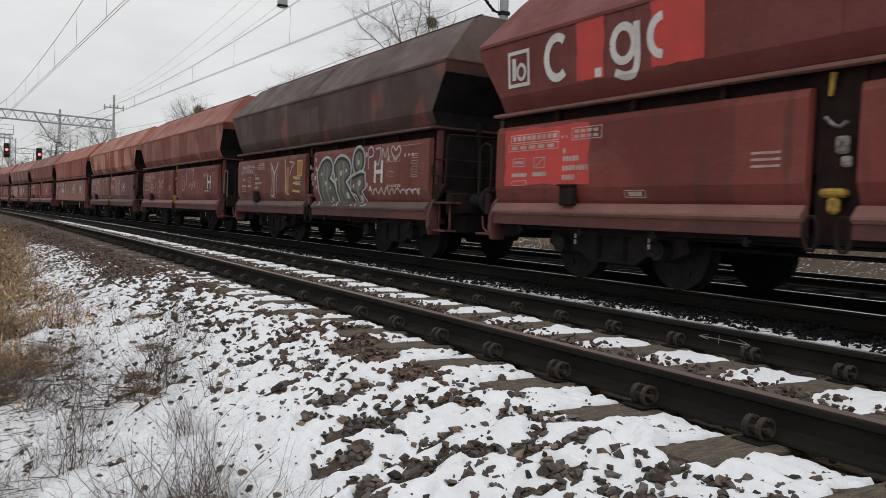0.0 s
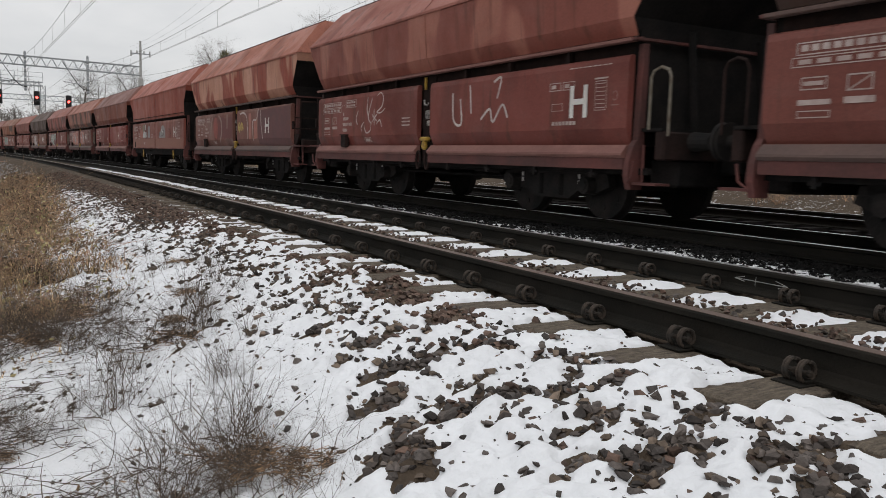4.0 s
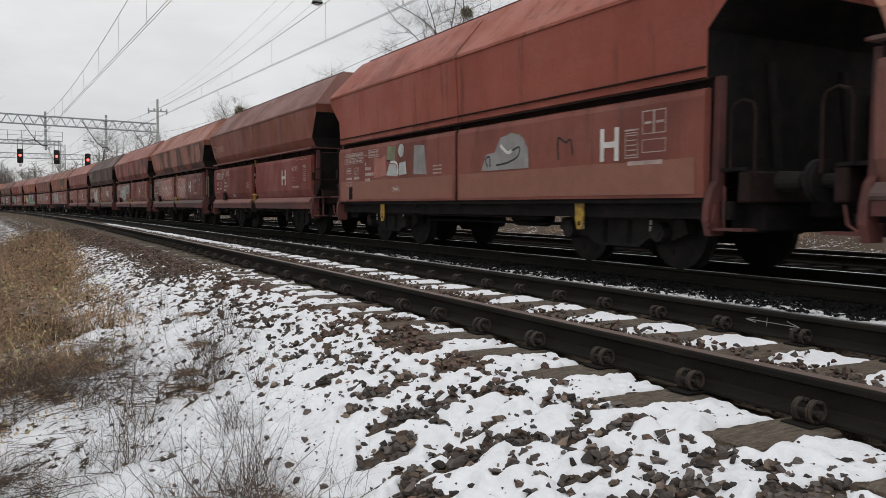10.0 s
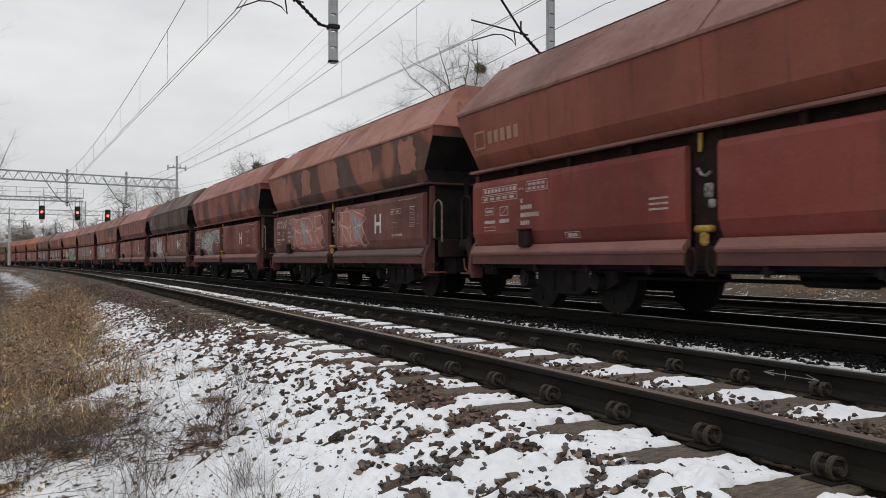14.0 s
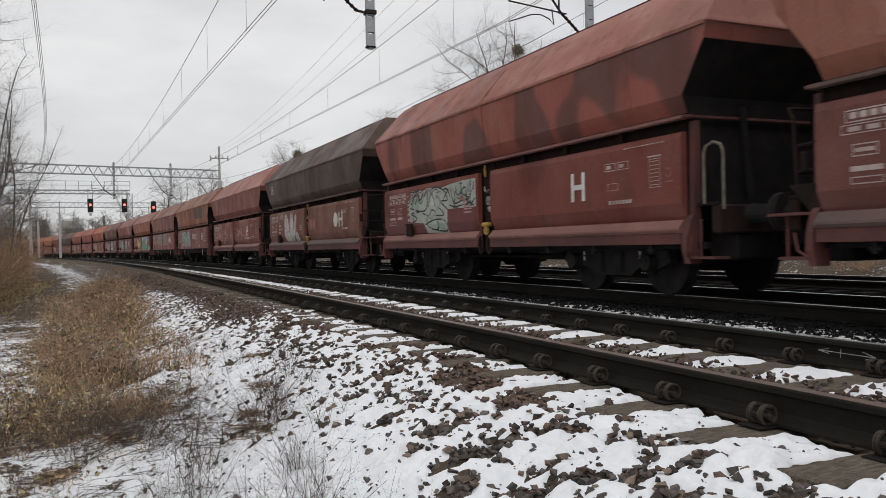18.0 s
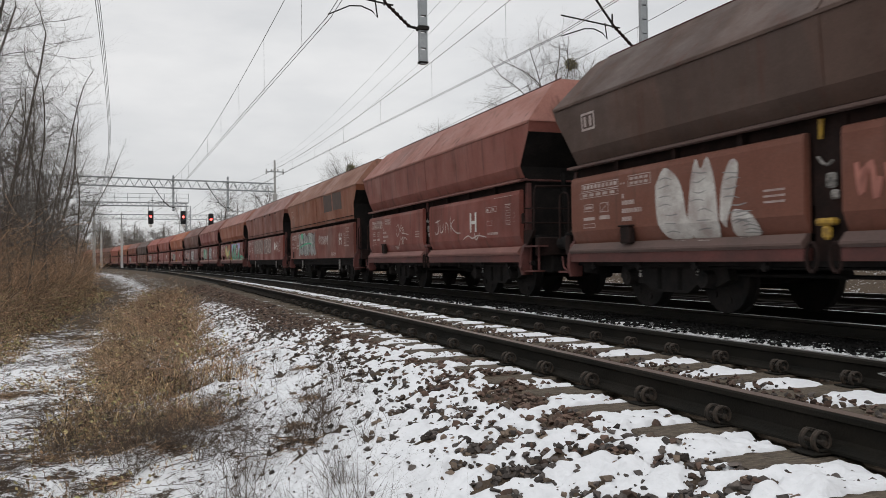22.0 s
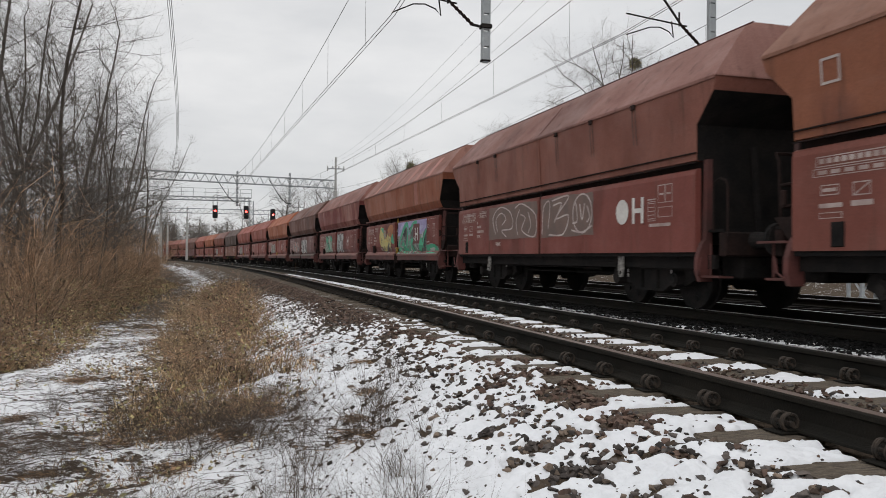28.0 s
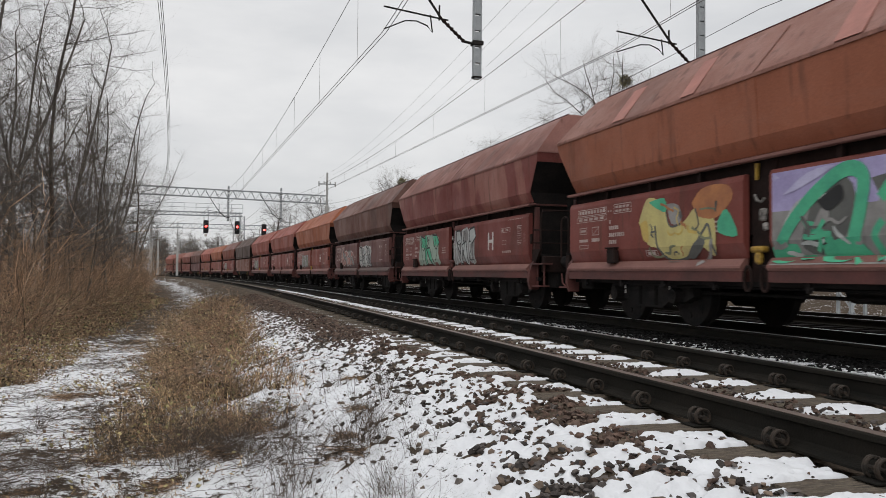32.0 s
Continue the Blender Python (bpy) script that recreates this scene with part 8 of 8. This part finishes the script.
d.outline(4.88, 4.48, 2.80, 3.08, 0.035).bar(4.80, 4.73, 2.86, 3.02).bar(4.64, 4.57, 2.86, 3.02)
d.put("emblem", CHALK, w, "pale framed emblem shape")
d = Decal(0.001)
scribble(d, -0.4, -1.1, 1.3, 1.8, 19, 4, 0.06)
d.put("tag", SALMON, w, "faded salmon scrawl")

# tenth wagon: scrawls
w = W[9]
for pts in ([(2.47, 1.55), (2.44, 1.70), (2.27, 1.75), (2.20, 1.58), (2.35, 1.43), (2.47, 1.53)], [(2.2, 1.58), (2.01, 1.73)], [(2.15, 1.55), (1.87, 1.67), (1.97, 1.52), (1.81, 1.51), (1.83, 1.66)], [(1.89, 1.51), (1.4, 1.45)], [(2.27, 1.18), (2.15, 1.25), (2.13, 1.44)],
            [(2.06, 1.39), (1.99, 1.32), (1.89, 1.40), (1.82, 1.32), (1.72, 1.39), (1.53, 1.31)], [(1.96, 1.31), (1.82, 1.20)], [(1.82, 1.30), (1.97, 1.21)], [(1.9, 1.32), (1.88, 1.19)]):
    Decal(0.001).line(smooth(pts, 5), 0.022).put("tag_stroke", CHALK, w, "thin white scrawl")
for pts in ([(-0.85, 1.72), (-0.90, 1.44), (-0.74, 1.38), (-0.66, 1.44)], [(-0.70, 1.66), (-1.0, 1.70)], [(-1.02, 1.60), (-1.05, 1.42), (-1.20, 1.44), (-1.22, 1.62)], [(-1.36, 1.40), (-1.40, 1.62), (-1.53, 1.56), (-1.57, 1.40)], [(-1.68, 1.76), (-1.74, 1.40)], [(-1.95, 1.68), (-1.74, 1.55), (-2.05, 1.38), (-2.35, 1.36)],
            [(-2.45, 1.20), (-2.75, 1.28), (-3.0, 1.22), (-3.3, 1.27), (-3.75, 1.22)], [(-3.1, 1.34), (-3.2, 1.18), (-3.4, 1.32)]):
    Decal(0.001).line(smooth(pts, 5), 0.032, True).put("tag_stroke", CHALK, w, "white scrawled tag stroke")

# eleventh wagon: grey-green piece
w = W[10]
wild(w, 3.6, 0.4, 1.0, 1.98, 31, (GREY, PALE_SILVER, GREY), SILVER, BLACK_SPRAY, 5, 0.04)
Decal(0.012).line(smooth([(3.6, 1.35), (2.9, 1.42), (2.2, 1.5), (1.2, 1.5), (0.6, 1.36)], 5), 0.06, True).put("graffiti_stroke", JADE, w, "jade green graffiti stroke")
Decal(0.012).fill([(3.1, 1.95), (2.7, 1.98), (2.6, 1.78), (2.9, 1.68)]).put("graffiti_fill", JADE, w, "jade green graffiti wedge")
d = Decal(0.001)
scribble(d, -0.3, -1.9, 1.4, 1.9, 33, 9, 0.04)
scribble(d, -2.4, -3.1, 0.95, 1.15, 34, 5, 0.03)
d.put("tag", CHALK, w, "white scrawled tag")
for y in (-1.3, -2.75):
    patch(w, y, y - 1.3, 2.62, 3.25, BROWN_PATCH, "dark square repaint", 0.02, 35)
d = Decal(0.002)
d.outline(5.1, 4.8, 2.75, 3.05, 0.03)
d.put("emblem", CHALK, w, "pale framed emblem shape")

# twelfth wagon: one silver outline piece across both flaps
w = W[11]
for y0, y1, sd in ((3.1, 0.12, 41), (-0.12, -2.45, 42)):
    patch(w, y0, y1, 1.22, 2.0, paint("thin grey spray ground", (0.165, 0.105, 0.088), (0.12, 0.085, 0.073)), "thin grey spray ground", 0.03, sd, 0.0002)
for pts in ([(2.63, 1.35), (2.82, 1.74), (2.32, 1.98), (1.65, 1.82), (1.55, 1.47), (2.21, 1.43), (1.9, 1.27)], [(2.5, 1.4), (2.6, 1.70), (2.25, 1.84), (1.95, 1.7), (2.2, 1.56)], [(1.38, 1.91), (0.95, 1.98), (0.2, 1.70), (0.25, 1.25), (0.95, 1.39), (0.77, 1.66), (1.04, 1.75)], [(1.2, 1.3), (1.3, 1.6), (1.1, 1.86)],
            [(0.6, 1.78), (0.45, 1.5), (0.6, 1.34)], [(-0.16, 1.28), (-0.23, 1.82), (-0.53, 1.92), (-0.47, 1.39)], [(-0.64, 1.94), (-1.43, 1.98), (-0.83, 1.58), (-1.41, 1.62), (-1.19, 1.26), (-0.5, 1.26)], [(-0.7, 1.84), (-1.1, 1.86), (-0.75, 1.5)], [(-1.62, 1.72), (-1.72, 1.84), (-1.8, 1.5), (-1.6, 1.45)], [(-1.9, 1.8), (-2.0, 1.5), (-2.1, 1.8)], [(-2.2, 1.75), (-2.3, 1.55), (-2.2, 1.45)], [(-1.55, 1.32), (-2.0, 1.27), (-2.4, 1.38)]):
    Decal(0.0015).line(smooth(pts, 5), 0.032).put("graffiti_stroke", CHALK, w, "silver-white sprayed outline")
# lugs under the roof edge, with dark drips below them
for y in (3.9, 2.6, -0.9, -2.4, -3.9):
    for dy in (-0.05, 0.05):
        Decal(0.001).line([(y + dy, 3.22), (y + dy + 0.01, 2.95), (y + dy, 2.62)], 0.028, True).put("drip_stain", BROWN_PATCH, w, "dark rusty drip")
    bm = bmesh.new()
    box(bm, -1.575, -1.54, y - 0.06, y + 0.06, Z_CREASE - 0.10, Z_CREASE - 0.02, 0.008)
    part("roof_lug", bm, INNER, w, "small lug under the roof edge")
Decal(0.0016).ring(-2.0, 1.62, 0.36, 0.032, 0, 360, 24, 1.1).put("graffiti_stroke", CHALK, w, "silver-white sprayed ring")

# thirteenth wagon: yellow piece and a green and lilac panel
w = W[12]
Decal(0.0004).fill([(-4.0, 0.91), (-5.2, 0.91), (-5.2, 1.12), (-4.6, 1.24), (-4.0, 1.20)]).put("graffiti_fill", GREY, w, "grey graffiti ground")
LEMON = paint("pale lemon spray", (0.50, 0.44, 0.17), (0.40, 0.33, 0.14))
for k, (pts, m) in enumerate((([(2.79, 1.60), (2.57, 1.95), (2.25, 1.92), (2.03, 1.73), (1.9, 1.51), (1.57, 1.54), (1.26, 1.74), (0.9, 1.63), (0.81, 1.28), (0.9, 1.04), (1.19, 1.2), (1.57, 1.02), (2.03, 1.0), (2.27, 1.19), (2.52, 1.25)], LEMON), ([(1.36, 1.80), (1.15, 1.97), (0.80, 2.01), (0.52, 1.95), (0.47, 1.78), (0.79, 1.56), (1.2, 1.60)], ORANGE),
                              ([(0.77, 1.51), (0.58, 1.66), (0.35, 1.3), (0.74, 1.35)], JADE), ([(2.50, 1.90), (2.07, 1.93), (2.02, 1.72), (2.3, 1.80)], JADE), ([(2.0, 1.84), (1.7, 1.80), (1.62, 1.56), (1.88, 1.54)], GREY), ([(1.55, 1.04), (1.2, 1.30), (1.05, 1.22), (1.35, 1.02)], SLATE), ([(2.75, 1.58), (2.55, 1.62), (2.5, 1.3), (2.66, 1.34)], GOLD))):
    loop = smooth(pts + pts[:1], 3)[:-1]
    Decal(0.001 + 0.0004 * k).fill([tuple(q) for q in loop]).put("graffiti_fill", m, w, "sprayed graffiti fill")
for pts, q in (([(2.32, 1.53), (2.24, 1.20), (1.95, 1.0), (1.45, 1.06), (1.11, 1.38), (0.97, 1.46), (0.86, 1.06)], 0.045), ([(2.02, 1.72), (1.9, 1.5), (1.57, 1.53)], 0.03), ([(1.28, 1.72), (1.2, 1.50), (1.30, 1.40)], 0.03), ([(1.66, 1.70), (1.62, 1.60)], 0.07)):
    Decal(0.0045).line(smooth(pts, 5), q).put("graffiti_stroke", SLATE, w, "dark sprayed stroke")
Decal(0.0046).line(smooth([(0.9, 1.28), (1.0, 1.04), (1.2, 0.93)], 5), 0.06).put("graffiti_stroke", GREY, w, "grey sprayed tail")
d = Decal(0.0004)
d.bar(-0.3, -4.0, 1.55, 2.02)
d.put("graffiti_fill", LILAC, w, "lilac graffiti ground")
d = Decal(0.0004)
d.bar(-0.3, -4.0, 0.91, 1.55)
d.put("graffiti_fill", GREY, w, "grey graffiti ground")
for k, (pts, m) in enumerate((([(-0.96, 1.61), (-1.48, 1.85), (-1.60, 1.45), (-1.28, 1.05), (-0.80, 1.10)], SLATE), ([(-1.8, 1.80), (-2.2, 1.85), (-2.61, 1.90), (-2.95, 0.95), (-2.2, 0.95), (-2.1, 1.30)], SLATE), ([(-3.2, 1.30), (-3.7, 1.62), (-3.98, 1.70), (-3.98, 1.2), (-3.6, 0.98), (-3.2, 0.95)], SLATE),
                              ([(-0.49, 1.38), (-0.7, 1.63), (-1.01, 1.72), (-0.75, 1.45)], SILVER), ([(-2.11, 1.65), (-2.23, 1.82), (-2.45, 1.87), (-2.25, 1.71)], SILVER), ([(-3.35, 1.36), (-3.5, 1.62), (-3.75, 1.80), (-3.55, 1.45)], SILVER), ([(-1.96, 1.41), (-2.52, 1.43), (-2.29, 1.21), (-2.49, 0.95), (-2.19, 1.06)], JADE), ([(-2.94, 0.95), (-3.06, 1.17), (-3.3, 1.42), (-3.5, 1.40), (-3.46, 1.18), (-3.13, 0.95)], JADE),
                              ([(-0.28, 1.13), (-0.71, 1.15), (-0.67, 0.95), (-0.32, 0.95)], JADE), ([(-0.8, 1.42), (-1.1, 1.36), (-1.3, 1.15), (-1.0, 1.20)], JADE), ([(-1.1, 1.12), (-1.5, 1.2), (-1.55, 0.96), (-1.15, 0.95)], JADE), ([(-3.9, 1.16), (-4.9, 1.20), (-5.1, 0.95), (-4.0, 0.95)], JADE), ([(-4.3, 1.08), (-4.8, 1.10), (-4.7, 1.0), (-4.3, 0.98)], SILVER),
                              ([(-3.3, 1.66), (-3.9, 1.92), (-3.95, 1.74), (-3.5, 1.60)], LILAC), ([(-1.75, 1.3), (-1.95, 1.62), (-2.05, 1.5), (-1.9, 1.1)], GREY), ([(-0.95, 1.30), (-1.15, 1.58), (-1.22, 1.40)], GREY), ([(-2.55, 1.25), (-2.75, 1.32), (-2.9, 1.05), (-2.62, 0.98)], GREY), ([(-3.7, 1.40), (-3.85, 1.52), (-3.95, 1.25), (-3.75, 1.10)], BLACK_SPRAY), ([(-1.05, 1.62), (-1.38, 1.78), (-1.42, 1.62), (-1.2, 1.5)], BLACK_SPRAY), ([(-2.0, 1.12), (-2.15, 1.2), (-2.12, 0.96), (-1.98, 0.95)], SILVER), ([(-0.5, 1.74), (-0.9, 1.96), (-1.3, 1.99), (-0.8, 1.80)], PALE_LILAC), ([(-2.9, 1.72), (-3.4, 1.84), (-3.7, 1.78), (-3.3, 1.68)], PALE_LILAC))):
    loop = smooth(pts + pts[:1], 3)[:-1]
    Decal(0.001 + 0.0004 * k).fill([tuple(q) for q in loop]).put("graffiti_fill", m, w, "sprayed graffiti fill")
for pts, q in (([(-0.45, 1.15), (-0.66, 1.42), (-1.03, 1.72), (-1.45, 1.93), (-1.70, 1.84), (-1.66, 1.48), (-1.58, 1.15), (-1.72, 0.95)], 0.17), ([(-1.93, 1.58), (-2.14, 1.80), (-2.43, 1.92), (-2.83, 1.95)], 0.13), ([(-3.45, 0.98), (-3.61, 1.25), (-3.78, 1.52), (-4.0, 1.68)], 0.10), ([(-2.0, 1.4), (-1.85, 1.2), (-1.95, 0.95)], 0.09)):
    Decal(0.0085).line(smooth(pts, 6), q).put("graffiti_stroke", JADE, w, "broad jade green stroke")
Decal(0.0118).bar(-2.42, -3.20, 1.25, 1.90).put("letter_ground", OXIDE, w, "plain red square round the letter")
for o in list(w.children):
    if o.name.startswith("letter") and not o.name.startswith("letter_ground"):
        o.location.x -= 0.008

clutter(w, -0.35, -3.9, 0.95, 1.5, 95, (SLATE, JADE, GREY, SILVER), 26, 0.05, 0.0088)
clutter(w, -0.35, -3.9, 1.6, 1.98, 96, (PALE_LILAC, LILAC, SILVER), 14, 0.045, 0.0030)
clutter(w, 2.7, 0.8, 1.05, 1.85, 97, (MOSS, SLATE, ORANGE, GOLD), 16, 0.04, 0.0047)
for y0, y1 in ((-1.35, -1.75), (-2.55, -3.0), (-4.0, -4.45), (1.6, 1.25), (3.6, 3.2)):
    bm = bmesh.new()
    loft(bm, [[(-a, y + d, Z_CREASE + h) for y in (y0, y1)] + [(-a - 0.004, y + d, Z_CREASE + h + 0.004) for y in (y1, y0)] for a, h, d in ((1.556, 0.03, 0.0), (1.255, 0.365, 0.12), (0.995, 0.66, 0.20))])
    part("roof_patch", bm, SALMON, w, "pale salmon band on the roof")
patch(w, -2.50, -2.90, 2.55, 3.24, SALMON, "pale salmon band on the hopper wall", 0.02, 98)

# fourteenth and fifteenth wagons
wild(W[13], 3.2, 1.2, 1.02, 1.98, 61, (PALE_GREEN, JADE), PALE_GREEN, BLACK_SPRAY, 3, 0.05)
wild(W[13], -0.3, -1.9, 1.02, 1.98, 62, (GREY, SILVER), SILVER, BLACK_SPRAY, 3, 0.05)
wild(W[14], -0.3, -2.4, 1.02, 1.9, 71, (SILVER, GREY), STRONG_WHITE, BLACK_SPRAY, 4, 0.06)
wild(W[14], 3.6, 1.0, 1.1, 1.8, 72, (SALMON, GREY), CHALK, SLATE, 4, 0.05)
for n, sd in ((15, 81), (17, 83), (19, 85)):
    wild(W[n], 3.2, 1.0, 1.1, 1.85, sd, (GREY, MOSS), SILVER, SLATE, 4, 0.05)


motions()
